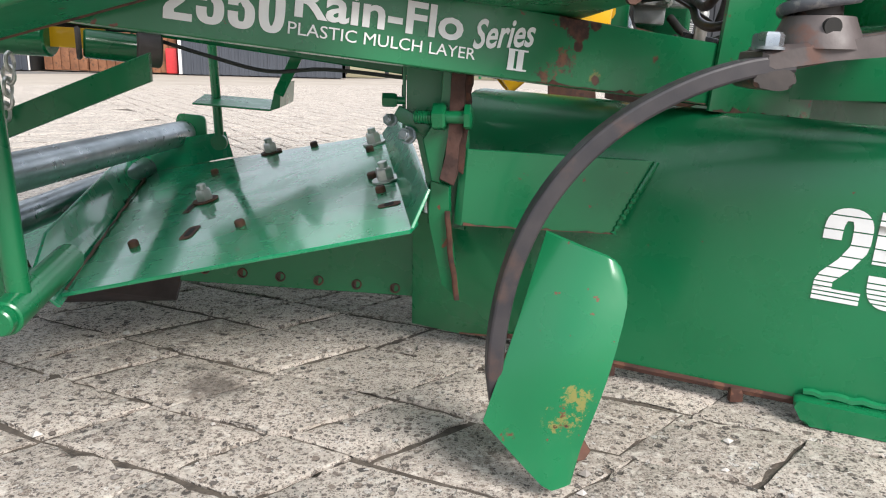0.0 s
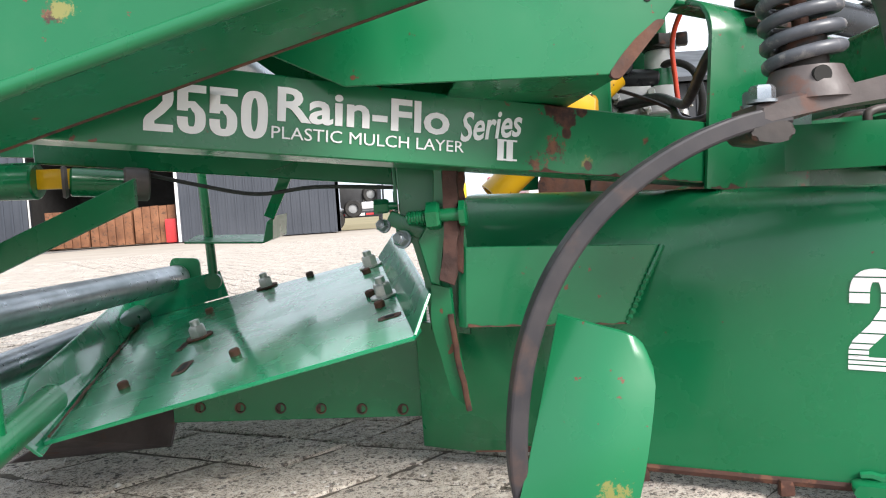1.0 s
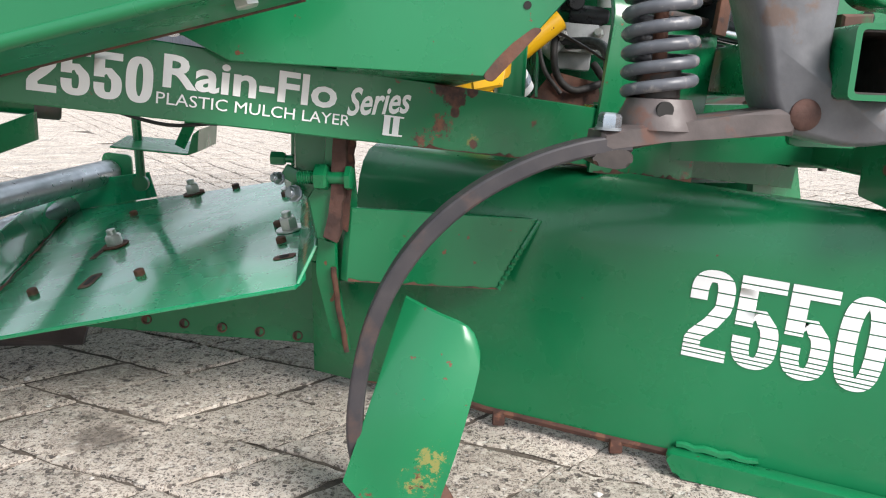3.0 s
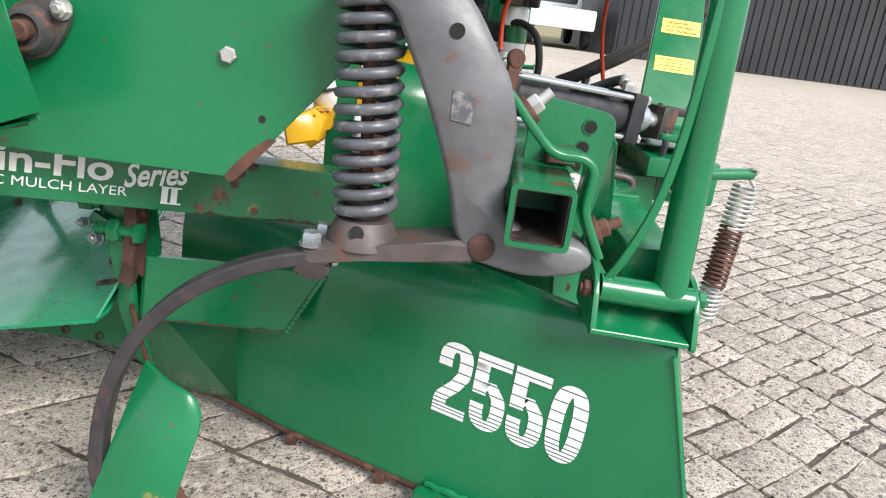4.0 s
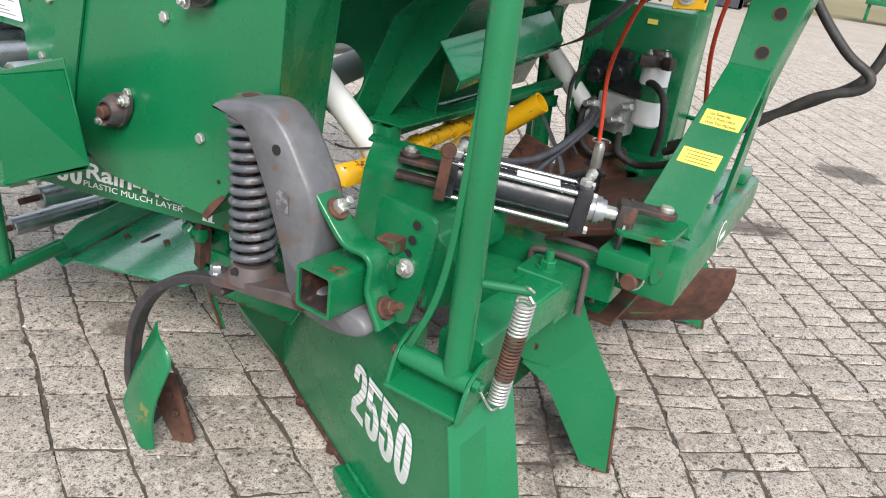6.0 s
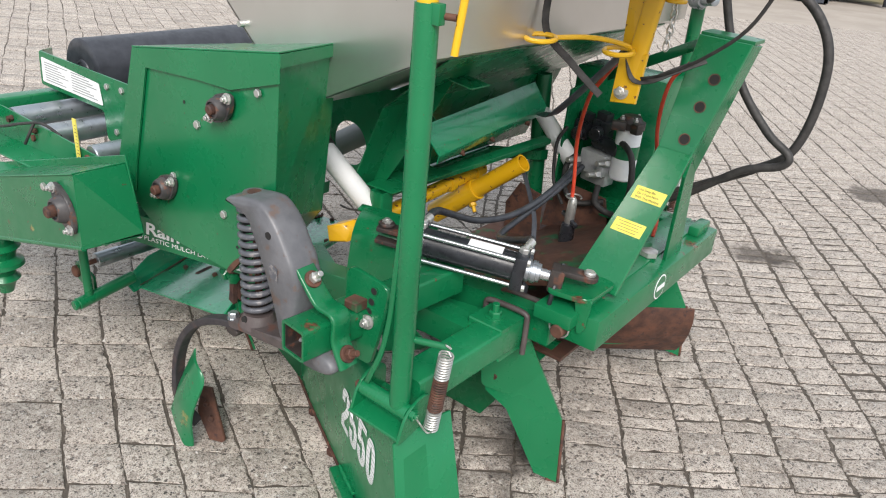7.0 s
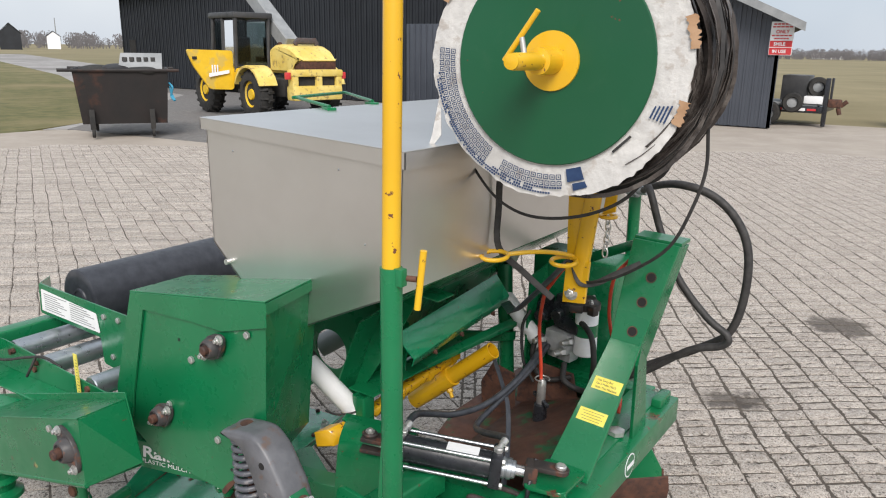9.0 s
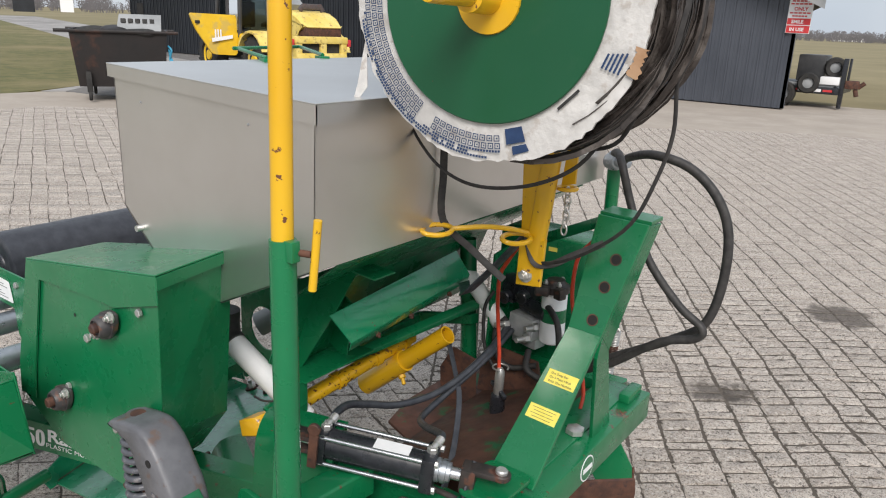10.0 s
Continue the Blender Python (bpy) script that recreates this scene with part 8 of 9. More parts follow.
# rust-topped spool and star wheel low at the rear
spool = thing("gauge_wheel", "rusty ribbed wheel on a green hub at the rear", "wheel", (-0.42, -0.22, 0.0))
bm = B()
lathe(bm, (-0.425, -0.215, 0.395), (0, 0, -1), [(0, 0.02), (0.0, 0.045), (0.012, 0.058), (0.025, 0.045), (0.045, 0.040), (0.058, 0.060), (0.070, 0.062), (0.082, 0.040), (0.10, 0.032), (0.115, 0.045), (0.13, 0.030), (0.16, 0.02)], 24)
part("rim", bm, GREENWORN, spool)
bm = B()
cyl(bm, (-0.425, -0.215, 0.30), (-0.425, -0.19, 0.46), 0.014, 12)
part("hub", bm, GREEN, spool)
# flat straps between case and beam at the rear, seen from below
rs = thing("rear_linkage", "green rear linkage bars with yellow pipe ends", "linkage", (-0.45, 0.2, 0.45))
for a, b, w in ((V(-0.56, 0.14, 0.305), V(-0.20, 0.14, 0.450), 0.036), (V(-0.52, 0.42, 0.56), V(-0.05, 0.42, 0.52), 0.05)):
    bm = B()
    prism(bm, [a - V(0, 0, w / 2), b - V(0, 0, w / 2), b + V(0, 0, w / 2), a + V(0, 0, w / 2)], (0, 0.010, 0), 0.001)
    part("bar", bm, GREEN, rs)
bm = B()
bx(bm, (-0.385, 0.33, 0.487), (0.10, 0.012, 0.030), Euler((0, 0.03, 0)), 0.002)
part("yellow_bar", bm, YELLOW, rs, "yellow connecting bar")
for p0, p1, r, mt in (((-0.62, 0.33, 0.492), (-0.415, 0.33, 0.486), 0.028, GREEN), ((-0.350, 0.29, 0.479), (-0.262, 0.33, 0.471), 0.021, GREENWORN), ((-0.285, 0.318, 0.473), (-0.252, 0.334, 0.470), 0.025, CASTBROWN)):
    bm = B()
    cyl(bm, p0, p1, r, 22, bev=0.003)
    part("pipe_end", bm, mt, rs)
bm = B()
lathe(bm, (-0.352, 0.289, 0.479), (-0.9, -0.42, 0), [(0, 0.021), (0.004, 0.024), (0.008, 0.022), (0.003, 0.012), (0.003, 0.001)], 22)
part("pipe_cap", bm, CASTBROWN, rs, "brown pipe end cap")
rchain = thing("hanging_chain", "short galvanised chain hanging at the rear linkage", "chain", (-0.38, 0.13, 0.38))
for k in range(5):
    bm = B()
    c = V(-0.370 - 0.003 * k, 0.128, 0.452 - 0.0155 * k)
    w = V(1, 0, 0) if k % 2 else V(0.2, 0.98, 0)
    sweep(bm, [c + w * (0.007 * math.cos(a * 0.5236)) + V(0, 0, 0.012 * math.sin(a * 0.5236)) for a in range(13)], 0.0026, 6)
    part("link", bm, ZINC, rchain)

# ---- far: skip, loader, sign, trailer, crates ----


def local(origin, deg):
    c, s = math.cos(radians(deg)), math.sin(radians(deg))
    return lambda x, y, z: V(origin[0] + x * c - y * s, origin[1] + x * s + y * c, z)


skip = thing("skip", "dark rusty steel waste skip on castors", "skip", (-11.3, 7.4, 0))
LS = local((-11.40, 6.13), 57)


def L(x, y, z):
    return LS(x * 0.885, y, z)


bm = B()
low = [L(0.10, 0.1, 0.24), L(1.75, 0.1, 0.24), L(1.75, 1.25, 0.24), L(0.10, 1.25, 0.24)]
top = [L(0.0, 0.0, 1.22), L(1.83, 0.0, 1.22), L(1.83, 1.40, 1.22), L(0.0, 1.40, 1.22)]
lo_i = [p + V(0, 0, 0.03) for p in low]
c_ = sum(top, V(0, 0, 0)) / 4
top_i = [p + (c_ - p).normalized() * 0.05 for p in top]
va, vb, vc, vd = ([bm.verts.new(p) for p in q] for q in (low, top, top_i, lo_i))
skin(bm, va, vb)
skin(bm, vb, vc)
skin(bm, vc, vd)
bm.faces.new(va)
bm.faces.new(vd)
part("tub", bm, SKIPMAT, skip)
bm = B()
for a, b in ((L(-0.26, -0.02, 1.21), L(2.05, -0.02, 1.21)), (L(-0.2, 1.42, 1.21), L(2.0, 1.42, 1.21)), (L(0, 0, 1.21), L(0, 1.4, 1.21)), (L(1.83, 0, 1.21), L(1.83, 1.4, 1.21))):
    sweep(bm, [a, b], 0, ell=(0.06, 0.05), up=(0, 0, 1))
part("rim", bm, SKIPMAT, skip)
for x in (0.30, 1.46):
    for y in (-0.02, 1.2):
        bm = B()
        bx(bm, L(x, y, 0.33), (0.09, 0.09, 0.36), Euler((0, 0, radians(57))), 0.01)
        lg_ = part("leg", bm, TYRE, skip)
        bm = B()
        cyl(bm, L(x - 0.03, y, 0.085), L(x + 0.03, y, 0.085), 0.085, 16, bev=0.01)
        part("castor", bm, TYRE, lg_)
for k, (x, y, s) in enumerate(((0.9, 0.5, 0.40), (1.35, 0.35, 0.34), (0.45, 0.7, 0.32))):
    bm = B()
    bmesh.ops.create_icosphere(bm, subdivisions=3, radius=s)
    rg = random.Random(k)
    ph = [rg.uniform(0, 6) for _ in range(4)]
    for v in bm.verts:
        q = v.co
        f = 1 + 0.10 * math.sin(q.x * 9 + ph[0]) * math.sin(q.y * 8 + ph[1]) + 0.05 * math.sin(q.z * 21 + ph[2] + q.x * 13)
        v.co = L(x, y, 1.18) + V(q.x * f * 1.15, q.y * f, q.z * f * 0.34)
    bag = part("waste_bag", bm, SKIPMAT if k == 0 else TYRE)
    tagged(bag, "crumpled plastic waste bag lying in the skip", "bag", "waste bags")
bm = B()
prism(bm, [L(0.86, 0.25, 1.22), L(1.70, 0.10, 1.22), L(1.72, 0.35, 1.50), L(0.92, 0.50, 1.50)], (0.02, 0.02, 0.02), 0.005)
board = part("crate_board", bm, GREYMETAL)
tagged(board, "grey slatted plastic board leaning in the skip", "board")
bm = B()
for k in range(5):
    prism(bm, [L(0.98 + 0.14 * k, 0.335 - 0.02 * k, 1.36), L(1.06 + 0.14 * k, 0.325 - 0.02 * k, 1.36), L(1.06 + 0.14 * k, 0.39 - 0.02 * k, 1.43), L(0.98 + 0.14 * k, 0.40 - 0.02 * k, 1.43)], (0.008, -0.03, 0.01))
part("slot", bm, TYRE, board)
bm = B()
sweep(bm, smooth_path([L(1.84, 0.10, 0.98), L(1.90, 0.02, 0.90), L(1.86, 0.06, 0.74), L(1.93, 0.0, 0.66), L(1.87, 0.10, 0.80), L(1.85, 0.12, 0.92)]), 0.018, 8)
tagged(part("blue_rope", bm, BLUEROPE), "loop of blue rope hanging on the skip", "rope")

loader = thing("telehandler", "yellow telescopic handler with grey boom and open door", "telehandler", (-12.0, 12.0, 0))
L = local((-12.0, 11.96), 167)
RT = Euler((0, 0, radians(167)))
for x in (0.0, 2.5):
    for y, s in ((0.95, 1), (-0.95, -1)):
        bm = B()
        c = L(x, y, 0.56)
        ax = L(x, y + s, 0.56) - c
        lathe(bm, c - ax * 0.19, ax, [(0, 0.33), (0.0, 0.46), (0.05, 0.555), (0.12, 0.57), (0.26, 0.57), (0.33, 0.555), (0.38, 0.46), (0.38, 0.33), (0.30, 0.30)], 32)
        wh = part("tyre", bm, TYRE, loader, "black treaded tyre")
        for k in range(18):
            a = k * 0.349
            for sd in (-1, 1):
                q = c + (L(x + math.cos(a + 0.12 * sd), y, 0) - L(x, y, 0)) * 0.565 + V(0, 0, 0.565 * math.sin(a + 0.12 * sd))
                bm = B()
                bx(bm, q + ax * (0.09 * sd), (0.055, 0.19, 0.05), (Euler((0, 0, radians(167))).to_matrix() @ Euler((0, -a, 0)).to_matrix() @ Euler((0, 0, 0.45 * sd)).to_matrix()), 0)
                part("lug", bm, TYRE, wh)
        bm = B()
        lathe(bm, c + ax * 0.02, ax, [(0, 0.33), (0.10, 0.33), (0.12, 0.30), (0.06, 0.22), (0.06, 0.14), (0.13, 0.12), (0.13, 0.01)], 24)
        part("rim", bm, LOADY, wh, "yellow wheel rim")
bm = B()
bx(bm, L(1.2, 0, 0.72), (3.6, 1.1, 0.42), RT, 0.05)
part("chassis", bm, TYRE, loader, "dark chassis")
bm = B()
side_ = [(0.78, 1.04), (0.78, 1.60), (0.55, 1.70), (0.20, 1.73), (-0.20, 1.68), (-0.52, 1.55), (-0.72, 1.36), (-0.70, 1.34), (-0.40, 1.34), (-0.40, 1.04)]
prism(bm, [L(x, -0.92, z) for x, z in side_], L(0, 1.06, 0) - L(0, 0, 0), 0.07)
part("hood", bm, PALEY, loader, "rounded faded yellow engine hood")
bm = B()
bx(bm, L(-0.52, -0.39, 1.25), (0.34, 0.98, 0.22), RT, 0.02)
part("rear_band", bm, RUST, loader, "dark rusty band under the hood")
bm = B()
sweep(bm, [L(-0.05, -0.75, 1.72), L(-0.05, -0.70, 1.82), L(-0.05, -0.20, 1.82), L(-0.05, -0.12, 1.72)], 0, ell=(0.14, 0.06), up=(0, 0, 1))
part("grab_handle", bm, CASTBROWN, loader, "brown handle on the hood")
bm = B()
bx(bm, L(-0.95, -0.1, 0.62), (0.35, 1.35, 0.34), RT, 0.06)
bx(bm, L(-0.98, -0.1, 1.08), (0.26, 1.40, 0.16), RT, 0.04)
for y in (0.5, -0.15, -0.7):
    bx(bm, L(-0.98, y, 0.90), (0.22, 0.16, 0.40), RT, 0.03)
part("counterweight", bm, PALEY, loader, "faded yellow rear counterweight")
bm = B()
bx(bm, L(-0.90, -0.1, 0.90), (0.2, 1.2, 0.30), RT, 0.02)
part("grille", bm, TYRE, loader)
for y in (0.66, -0.86):
    bm = B()
    bx(bm, L(-1.0, y, 1.02), (0.10, 0.12, 0.16), RT, 0.02)
    part("tail_lamp", bm, REDINK, loader, "red tail lamp")
for y in (0.95, -0.95):
    bm = B()
    k = 9
    fr = []
    for i in range(k):
        a = radians(20 + 140 * i / (k - 1))
        fr.append((0.68 * math.cos(a), 0.56 + 0.68 * math.sin(a)))
    pts = [L(x, y - 0.24, z) for x, z in fr] + [L(x * 0.93, y - 0.24, 0.56 + (z - 0.56) * 0.93) for x, z in reversed(fr)]
    prism(bm, pts, L(0, 0.48, 0) - L(0, 0, 0), 0.01)
    part("fender", bm, PALEY, loader)
cabx0, cabx1, caby0, caby1 = 0.95, 2.25, 0.05, 0.95
bm = B()
for x, y in ((cabx0, caby0), (cabx0, caby1), (cabx1, caby0), (cabx1, caby1), (1.6, caby1)):
    dx = 0.16 if x == cabx1 else 0.06
    sweep(bm, [L(x, y, 1.05), L(x - dx * 1.0, y, 2.36)], 0, ell=(0.09, 0.09), up=(1, 0, 0))
bx(bm, L(1.52, 0.5, 2.40), (1.42, 1.06, 0.14), RT, 0.05)
part("cab_frame", bm, CABGREY, loader, "dark grey cab frame and roof")
bm = B()
bx(bm, L(1.75, 0.5, 1.35), (0.5, 0.5, 0.14), RT, 0.05)
bx(bm, L(1.52, 0.5, 1.62), (0.12, 0.48, 0.55), RT, 0.05)
part("seat", bm, CABGREY, loader, "grey operator seat")
for c, s in (((cabx0, 0.5, 1.75), (0.012, 0.80, 1.05)), ((2.12, 0.5, 1.75), (0.012, 0.80, 1.05)), ((1.6, caby0, 1.75), (1.1, 0.012, 1.05)), ((1.26, caby1, 1.75), (0.56, 0.012, 1.05))):
    bm = B()
    bx(bm, L(*c), s, RT, 0)
    part("cab_pane", bm, CABPANE, loader, "clear cab window pane")
bm = B()
bx(bm, L(1.6, 0.5, 0.98), (1.5, 0.98, 0.34), RT, 0.06)
part("cab_base", bm, LOADY, loader)
bm = B()
ds = [L(1.05, 0.98, 0.62), L(1.05, 0.98, 1.56), L(1.30, 2.05, 1.58), L(1.28, 1.90, 1.20), L(1.2, 1.55, 0.64)]
prism(bm, rounded(ds, 0.07), L(0.06, 0, 0) - L(0, 0, 0), 0.01)
dr = part("open_door", bm, LOADY, loader, "open yellow cab door panel")
bm = B()
prism(bm, [L(1.040, 1.10, 1.02), L(1.040, 1.10, 1.10), L(1.14, 1.58, 1.02), L(1.14, 1.58, 0.93)], L(-0.01, 0, 0) - L(0, 0, 0))
part("door_stripe", bm, WHITE, dr, "worn white emblem stripe")
for k in range(3):
    bm = B()
    prism(bm, [L(1.095 + 0.012 * k, 1.36 + 0.06 * k, 1.0), L(1.095 + 0.012 * k, 1.36 + 0.06 * k, 1.22), L(1.100 + 0.012 * k, 1.39 + 0.06 * k, 1.22), L(1.100 + 0.012 * k, 1.39 + 0.06 * k, 1.0)], L(-0.012, 0, 0) - L(0, 0, 0))
    part("emblem_bar", bm, WHITE, dr)
bm = B()
bx(bm, L(1.245, 1.86, 1.38), (0.012, 0.16, 0.07), Euler((0, 0, radians(167 + 13))), 0.01)
part("door_handle", bm, TYRE, dr, "black door handle recess")
bm = B()
prism(bm, [L(0.42, -0.42, 1.55), L(0.22, -0.42, 1.86), L(2.6, -0.42, 3.52), L(2.8, -0.42, 3.20)], L(0, 0.36, 0) - L(0, 0, 0), 0.03)
part("boom", bm, GREYMETAL, loader, "raised grey boom")
bm = B()
bx(bm, L(2.7, -0.25, 3.45), (0.5, 0.6, 0.45), RT, 0.08)
bx(bm, L(3.1, -0.25, 3.25), (0.35, 1.0, 0.5), RT, 0.06)
part("boom_head", bm, TYRE, loader)
bm = B()
cyl(bm, L(0.5, -0.3, 1.68), L(0.5, 0.0, 1.70), 0.08, 12)
part("exhaust", bm, RUST, loader)

sign = thing("wall_sign", "red and white printed notice on the shed corner", "sign", (-1.97, 17.5, 1.66))
bm = B()
prism(bm, [(-2.215, 17.53, 1.655), (-1.722, 17.53, 1.655), (-1.722, 17.53, 2.39), (-2.215, 17.53, 2.39)], (0, 0.03, 0), 0.003)
part("board", bm, WHITE, sign)
bm = B()
bx(bm, (-1.968, 17.528, 1.742), (0.475, 0.004, 0.155), None, 0)
part("red_field", bm, REDINK, sign)
bm = B()
bx(bm, (-1.968, 17.528, 1.905), (0.475, 0.004, 0.135), None, 0)
part("red_field", bm, REDINK, sign)
for txt, x, z, s, mt in (("ONLY", -2.10, 2.135, 0.105, REDINK), ("SMILE", -2.12, 1.868, 0.10, WHITE), ("IN USE", -2.14, 1.705, 0.10, WHITE)):
    text_part(txt, s, (x, 17.5255, z), (1, 0, 0), (0, 0, 1), mt, sign, "", wide=1.0, bold=0.003, name="sign_text", lift=0.001)
for z, w in ((2.335, 0.40), (2.275, 0.44), (2.085, 0.44), (2.02, 0.32)):
    bm = B()
    for k in range(5):
        bx(bm, (-1.968 - w / 2 + (k + 0.5) * w / 5, 17.528, z), (w / 5 * 0.8, 0.003, 0.03), None, 0)
    part("text_bar", bm, REDINK, sign)

trailer = thing("flatbed_trailer", "black gooseneck trailer with spare wheel and toolbox", "trailer", (-2.6, 18.9, 0))
bm = B()
bx(bm, (-3.2, 18.9, 0.39), (4.1, 0.16, 0.16), None, 0.01)
bx(bm, (-3.2, 20.6, 0.39), (4.1, 0.16, 0.16), None, 0.01)
bx(bm, (-1.18, 19.75, 0.39), (0.12, 1.9, 0.16), None, 0.01)
part("frame", bm, BLACK, trailer)
bm = B()
bx(bm, (-1.75, 18.815, 0.39), (0.52, 0.006, 0.07), None, 0)
part("lettering_bar", bm, WHITE, trailer, "white lettering as a bar")
for x in (-2.1, -1.35):
    bm = B()
    bx(bm, (x, 18.815, 0.39), (0.2, 0.006, 0.05), None, 0)
    part("reflector", bm, REDINK, trailer)
bm = B()
bx(bm, (-2.55, 19.75, 0.50), (2.6, 1.7, 0.06), None, 0.01)
part("deck", bm, GREYMETAL, trailer)
bm = B()
bx(bm, (-1.85, 19.5, 0.88), (0.62, 0.7, 0.62), None, 0.04)
part("toolbox", bm, CABGREY, trailer, "dark metal toolbox")
bm = B()
bx(bm, (-1.35, 19.0, 0.62), (0.42, 0.3, 0.18), None, 0.02)
part("white_box", bm, WHITE, trailer)
for c, ax, r in ((V(-1.78, 18.72, 0.55), (0.2, -1, 0), 0.24), (V(-1.33, 19.2, 0.92), (0.3, -1, 0), 0.24), (V(-2.3, 18.75, 0.28), (0, -1, 0), 0.28)):
    bm = B()
    lathe(bm, c, ax, [(-0.10, r * 0.5), (-0.1, r * 0.88), (-0.06, r), (0.06, r), (0.10, r * 0.88), (0.10, r * 0.55), (0.03, r * 0.5)], 24)
    w_ = part("wheel", bm, TYRE, trailer)
    bm = B()
    lathe(bm, c, ax, [(-0.08, 0.01), (-0.08, r * 0.5), (0.035, r * 0.5), (0.05, r * 0.2), (0.05, 0.01)], 18)
    part("rim", bm, GREYMETAL, w_)
bm = B()
bx(bm, (-1.08, 18.95, 0.62), (0.10, 0.10, 1.05), None, 0.01)
bx(bm, (-0.98, 18.95, 0.85), (0.05, 0.10, 0.6), None, 0.01)
cyl(bm, (-1.08, 18.95, 0.0), (-1.08, 18.95, 0.2), 0.05, 12)
part("jack", bm, BLACK, trailer)
bm = B()
bx(bm, (-0.88, 18.95, 0.56), (0.30, 0.16, 0.20), None, 0.05)
cyl(bm, (-0.75, 18.95, 0.5), (-0.62, 18.95, 0.62), 0.05, 10)
cyl(bm, (-0.80, 18.95, 0.46), (-0.75, 18.95, 0.30), 0.05, 10)
part("coupler", bm, RUST, trailer)

# crates in the open bay
rng = random.Random(9)
for k in range(3):
    for lev in range(1):
        x = -8.85 + k * 1.10
        cr = thing("wooden_crate", "rough brown slatted wooden crate in the shed bay", "crate", (x, 17.9, 0.48 * lev), "crates")
        for j in range(5):
            bm = B()
            bx(bm, (x - 0.42 + 0.21 * j, 17.85, 0.48), (0.195, 0.03, 0.92 + rng.uniform(-0.03, 0.03)), None, 0.006)
            part("slat", bm, WOOD, cr)
        bm = B()
        bx(bm, (x, 18.15, 0.45), (1.03, 0.5, 0.88), None, 0.01)
        part("box", bm, WOOD, cr)
red = thing("red_bin", "red and pink plastic bin beside the crates", "bin", (-6.25, 17.9, 0))
bm = B()
bx(bm, (-6.25, 17.9, 0.30), (0.28, 0.3, 0.60), None, 0.04)
part("bin_body", bm, REDINK, red)
# Unseen bay walls coloured near-black so the opening shows as deep shade.
bay = thing("bay_lining", "near-black walls that paint the shade of the open shed bay", "shed interior", (-7.8, 20, 0), kind="structure")
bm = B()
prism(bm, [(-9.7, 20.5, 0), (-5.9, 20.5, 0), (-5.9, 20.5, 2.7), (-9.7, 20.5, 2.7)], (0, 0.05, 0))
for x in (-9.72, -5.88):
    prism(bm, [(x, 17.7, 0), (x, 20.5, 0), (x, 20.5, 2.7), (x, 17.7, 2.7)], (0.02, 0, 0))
part("lining_wall", bm, SHADEBLACK, bay)
bm = B()
bx(bm, (-11.15, 17.50, 1.2), (3.1, 0.06, 2.4), None, 0.01)
for k in range(14):
    bx(bm, (-12.6 + k * 0.22, 17.46, 1.2), (0.05, 0.03, 2.36), None, 0)
part("sliding_door", bm, SLATE, shed, "grey ribbed sliding door")

# second building, truck and machines seen past the hitch
barn = thing("dark_building", "dark blue-grey sheet-metal farm building", "building", (8.0, 22, 0), kind="structure")
bm = B()
prism(bm, [(5.4, 19.6, -0.05), (16, 19.6, -0.05), (16, 19.6, 3.4), (5.4, 19.6, 3.4)], (0, 9, 0))
part("wall", bm, CHARCOAL, barn)
bm = B()
for k in range(46):
    bx(bm, (5.5 + 0.23 * k, 19.58, 1.7), (0.035, 0.03, 3.36), None, 0)
tagged(part("wall_rib", bm, CHARCOAL, barn), kind="stuff")
bm = B()
prism(bm, [(5.1, 19.2, 3.4), (16.3, 19.2, 3.4), (16.3, 24.1, 5.0), (5.1, 24.1, 5.0)], (0, 0, 0.12))
prism(bm, [(5.1, 29.0, 3.4), (16.3, 29.0, 3.4), (16.3, 24.1, 5.0), (5.1, 24.1, 5.0)], (0, 0, 0.12))
part("roof", bm, CHARCOAL, barn)
truck = thing("white_truck", "white pickup truck parked by the dark building", "truck", (4.0, 22.4, 0))
bm = B()
bx(bm, (4.0, 22.4, 0.78), (1.85, 4.6, 0.55), None, 0.08)
bx(bm, (4.0, 22.9, 1.30), (1.65, 1.9, 0.62), None, 0.16)
part("body", bm, WHITE, truck)
bm = B()
bx(bm, (4.0, 22.9, 1.34), (1.67, 1.5, 0.40), None, 0.08)
bx(bm, (4.0, 22.9, 1.34), (1.4, 1.92, 0.40), None, 0.08)
part("cab_glass", bm, GLASSD, truck)
for x in (3.15, 4.85):
    for y in (20.9, 23.9):
        bm = B()
        lathe(bm, (x - 0.1, y, 0.36), (1, 0, 0), [(0, 0.2), (0.0, 0.32), (0.03, 0.36), (0.17, 0.36), (0.2, 0.32), (0.2, 0.2)], 24)
        part("tyre", bm, TYRE, truck)
redm = thing("red_implement", "red farm implement frame standing in the yard", "implement", (2.6, 21.5, 0))
bm = B()
bx(bm, (2.6, 21.5, 0.62), (1.6, 1.2, 0.16), None, 0.02)
for x in (1.9, 2.6, 3.3):
    bx(bm, (x, 21.0, 0.36), (0.10, 0.10, 0.72), None, 0.01)
bx(bm, (2.2, 21.5, 0.95), (0.3, 0.5, 0.6), None, 0.06)
part("frame", bm, REDINK, redm)
for x in (1.95, 3.25):
    bm = B()
    lathe(bm, (x - 0.08, 20.85, 0.3), (1, 0, 0), [(0, 0.1), (0.0, 0.28), (0.04, 0.3), (0.12, 0.3), (0.16, 0.28), (0.16, 0.1)], 20)
    part("wheel", bm, TYRE, redm)
spr = thing("sprayer", "green sprayer with yellow plastic tanks", "sprayer", (1.0, 20.8, 0))
bm = B()
bx(bm, (0.9, 20.9, 0.45), (1.3, 0.9, 0.12), None, 0.02)
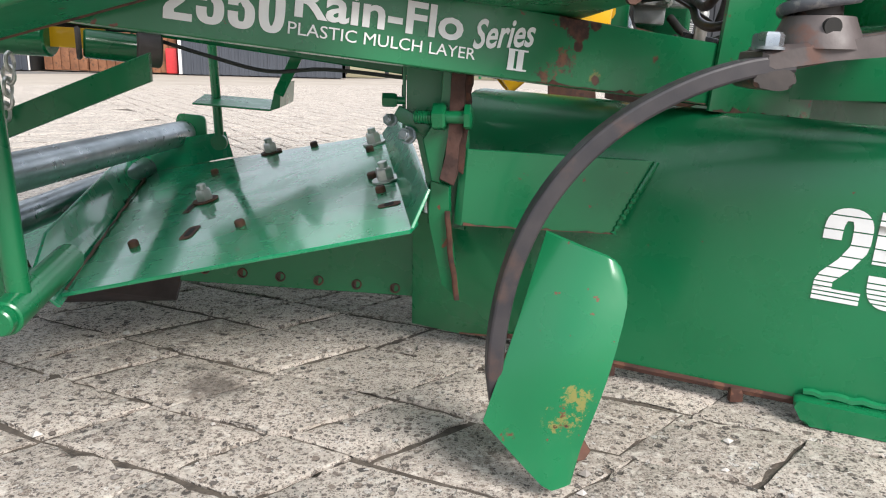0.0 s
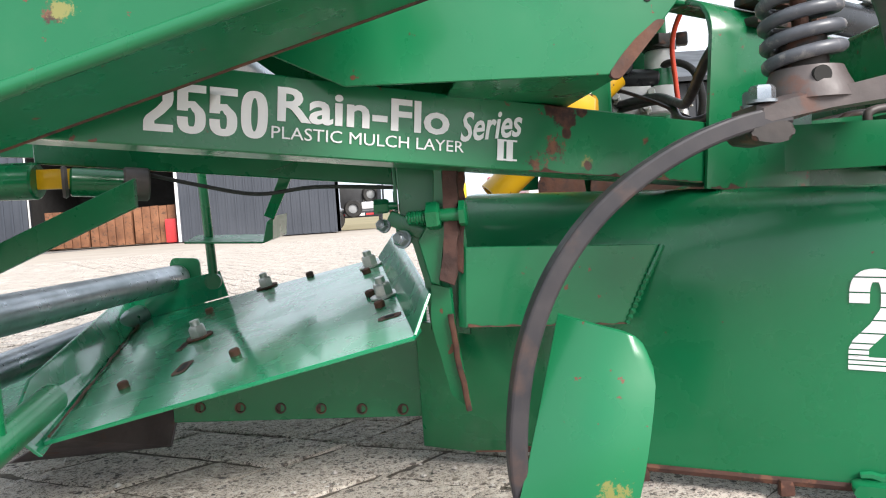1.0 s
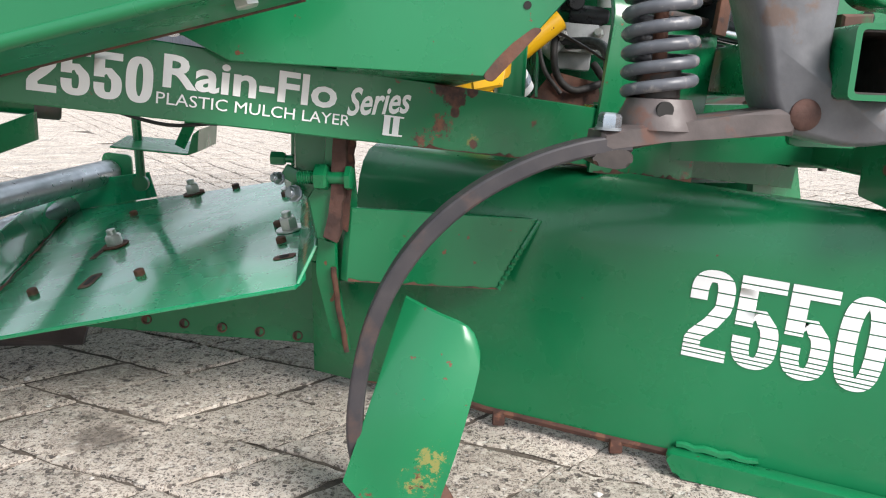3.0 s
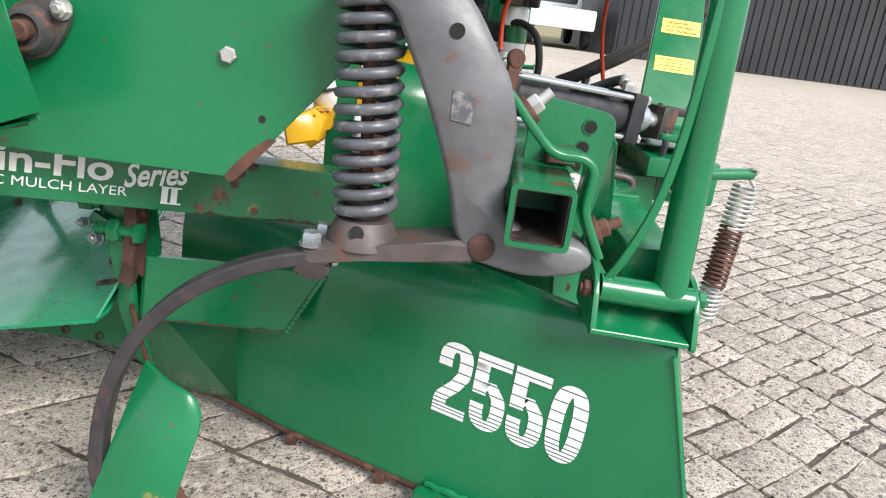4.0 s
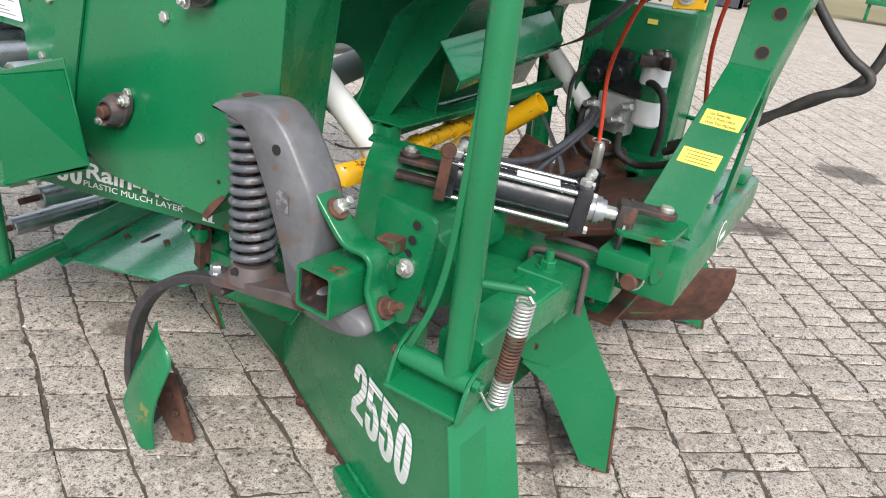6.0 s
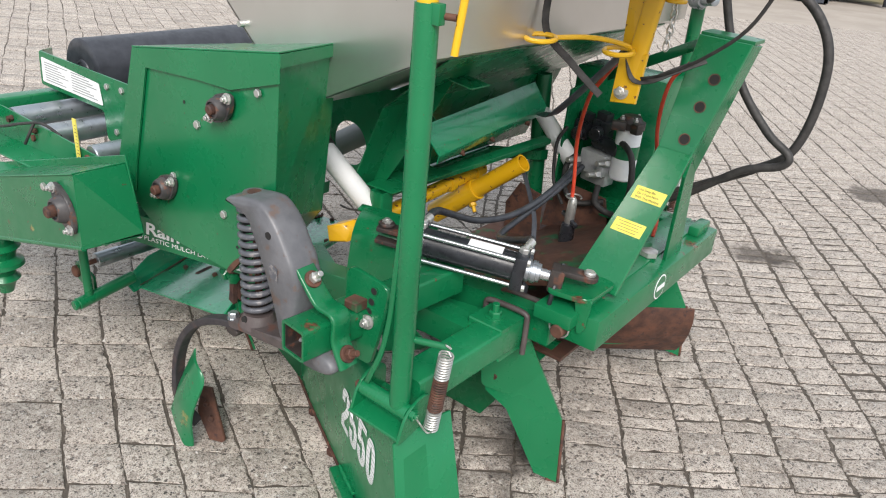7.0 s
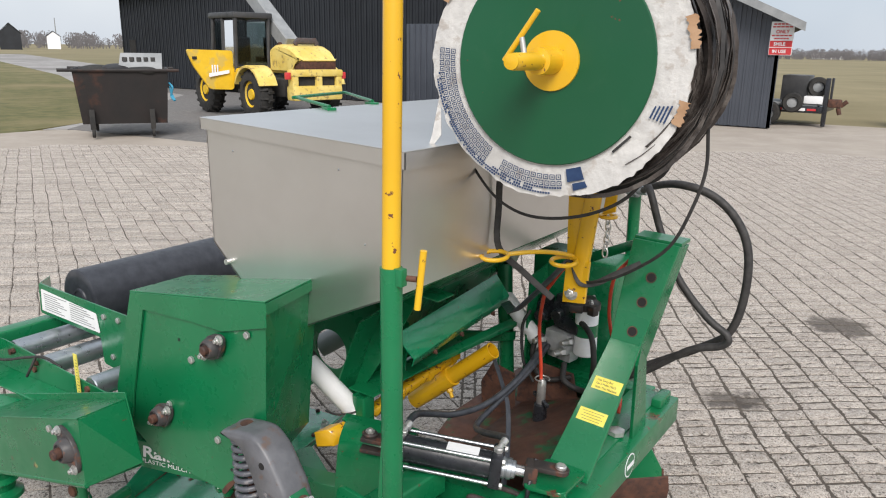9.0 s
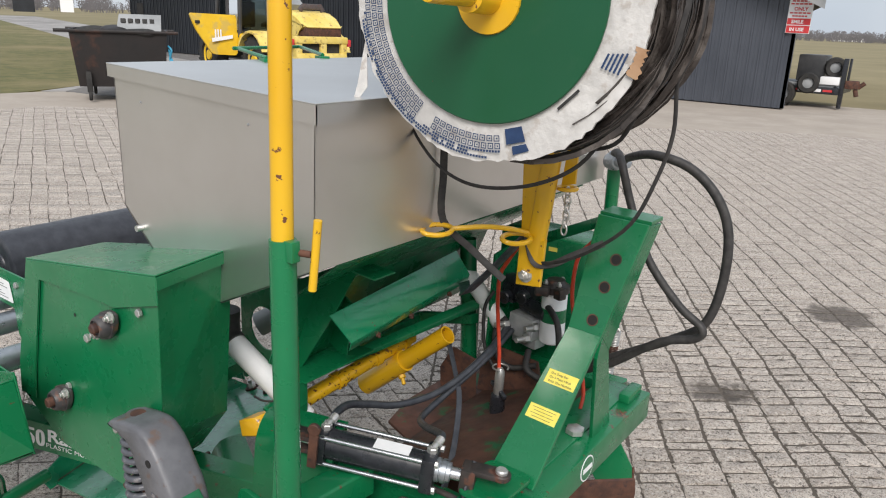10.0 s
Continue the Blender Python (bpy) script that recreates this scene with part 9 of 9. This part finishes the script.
for x in (0.35, 1.45):
    bx(bm, (x, 20.6, 0.22), (0.08, 0.08, 0.44), None, 0.01)
part("frame", bm, GREEN, spr)
bm = B()
bx(bm, (0.9, 20.9, 0.85), (0.9, 0.7, 0.65), None, 0.14)
part("tank", bm, LOADY, spr)

# distance
far_barn = thing("far_barn", "small dark gabled barn across the field", "barn", (-197, 92.6, 0))
L = local((-197, 92.6), 65)
bm = B()
prism(bm, [L(-2.4, 0, -0.1), L(2.4, 0, -0.1), L(2.4, 0, 3.9), L(0, 0, 6.2), L(-2.4, 0, 3.9)], L(0, 7, 0) - L(0, 0, 0))
part("wall", bm, CHARCOAL, far_barn)
bm = B()
prism(bm, [L(-2.7, -0.2, 3.75), L(0, -0.2, 6.35), L(0, 7.2, 6.35), L(-2.7, 7.2, 3.75)], (0, 0, 0.15))
prism(bm, [L(2.7, -0.2, 3.75), L(0, -0.2, 6.35), L(0, 7.2, 6.35), L(2.7, 7.2, 3.75)], (0, 0, 0.15))
part("roof", bm, BLACK, far_barn)
far_house = thing("far_house", "white gabled farmhouse in the distance", "house", (-228, 120, 0))
L = local((-228.3, 119.9), 62)
bm = B()
prism(bm, [L(-1.8, 0, -0.1), L(1.8, 0, -0.1), L(1.8, 0, 3.6), L(0, 0, 5.0), L(-1.8, 0, 3.6)], L(0, 5, 0) - L(0, 0, 0))
part("wall", bm, WHITE, far_house)
bm = B()
prism(bm, [L(-2.1, -0.2, 3.5), L(0, -0.2, 5.15), L(0, 5.2, 5.15), L(-2.1, 5.2, 3.5)], (0, 0, 0.15))
prism(bm, [L(2.1, -0.2, 3.5), L(0, -0.2, 5.15), L(0, 5.2, 5.15), L(2.1, 5.2, 3.5)], (0, 0, 0.15))
part("roof", bm, CHARCOAL, far_house)
bm = B()
cyl(bm, (-245.6, 130, 0), (-245.6, 130, 9.6), 0.25, 8, 0.12)
tagged(part("mast", bm, GREYMETAL), "thin grey mast on the horizon", "mast")
hall = thing("far_hall", "long low white farm hall in the distance", "building", (-56, 394, 0))
bm = B()
bx(bm, (-57, 394.5, 1.2), (15, 6, 2.6), Euler((0, 0, 0.15)), 0.05)
part("wall", bm, WHITE, hall)
bm = B()
bx(bm, (-57, 394.5, 2.8), (15.6, 6.4, 0.7), Euler((0, 0, 0.15)), 0.2)
part("roof", bm, GREYMETAL, hall)
rng = random.Random(21)


def tree_band(name, centre_az, half, dist, height, n, label):
    """A far belt of bare trees: many small twig clumps over thin trunks."""
    bm = B()
    for k in range(n):
        az = centre_az + rng.uniform(-half, half)
        d = dist * rng.uniform(0.95, 1.15)
        x, y = d * math.cos(az), d * math.sin(az)
        hh = height * rng.uniform(0.45, 1.05)
        w = hh * rng.uniform(0.22, 0.36)
        s = V(-math.sin(az), math.cos(az), 0)
        f0 = V(x, y, -0.1)
        bm.faces.new([bm.verts.new(p) for p in (f0 - s * 0.15, f0 + s * 0.15, f0 + V(0, 0, hh * 0.8))])
        for j in range(85):
            a, r = rng.uniform(0, 6.283), rng.random() ** 0.5
            p = f0 + V(0, 0, hh * 0.56) + s * (w * r * math.cos(a)) + V(0, 0, hh * 0.42 * r * math.sin(a)) + V(math.cos(az), math.sin(az), 0) * rng.uniform(-1, 1)
            q = hh * rng.uniform(0.018, 0.052)
            b1 = rng.uniform(0, 6.283)
            bm.faces.new([bm.verts.new(p + s * (q * math.cos(b1 + t)) + V(0, 0, q * 1.4 * math.sin(b1 + t))) for t in (0, 1.9, 3.9)])
    ob = part(name, bm, CORN)
    return tagged(ob, label, "trees", "", "stuff")


tree_band("far_trees", math.atan2(143, -261), 0.10, 300, 6.0, 150, "far belt of bare winter trees with gaps")
tree_band("far_woods", math.atan2(325, -45), 0.30, 330, 4.4, 900, "long low belt of bare winter woods")

# grit and small stones lying in the joints
rng = random.Random(14)
bm = B()
for k in range(900):
    x, y = rng.uniform(-1.2, 2.4), rng.uniform(-1.0, 1.6) - 0.1
    s = 0.0022 + rng.random() ** 4 * 0.008
    q = [V(rng.uniform(0.6, 1.2) * s * a, rng.uniform(0.6, 1.2) * s * c, rng.uniform(0.4, 0.8) * s * e) for a, c, e in ((1, 0, 0), (-1, 0, 0), (0, 1, 0), (0, -1, 0), (0, 0, 1), (0, 0, -1))]
    vs = [bm.verts.new(V(x, y, 0.001) + p) for p in q]
    for a, c, e in ((0, 2, 4), (2, 1, 4), (1, 3, 4), (3, 0, 4), (2, 0, 5), (1, 2, 5), (3, 1, 5), (0, 3, 5)):
        bm.faces.new((vs[a], vs[c], vs[e]))
tagged(part("loose_grit", bm, GRITMAT, None, "", 20), "loose pale and dark grit on the paving", "grit", "", "stuff")

lay_slabs()
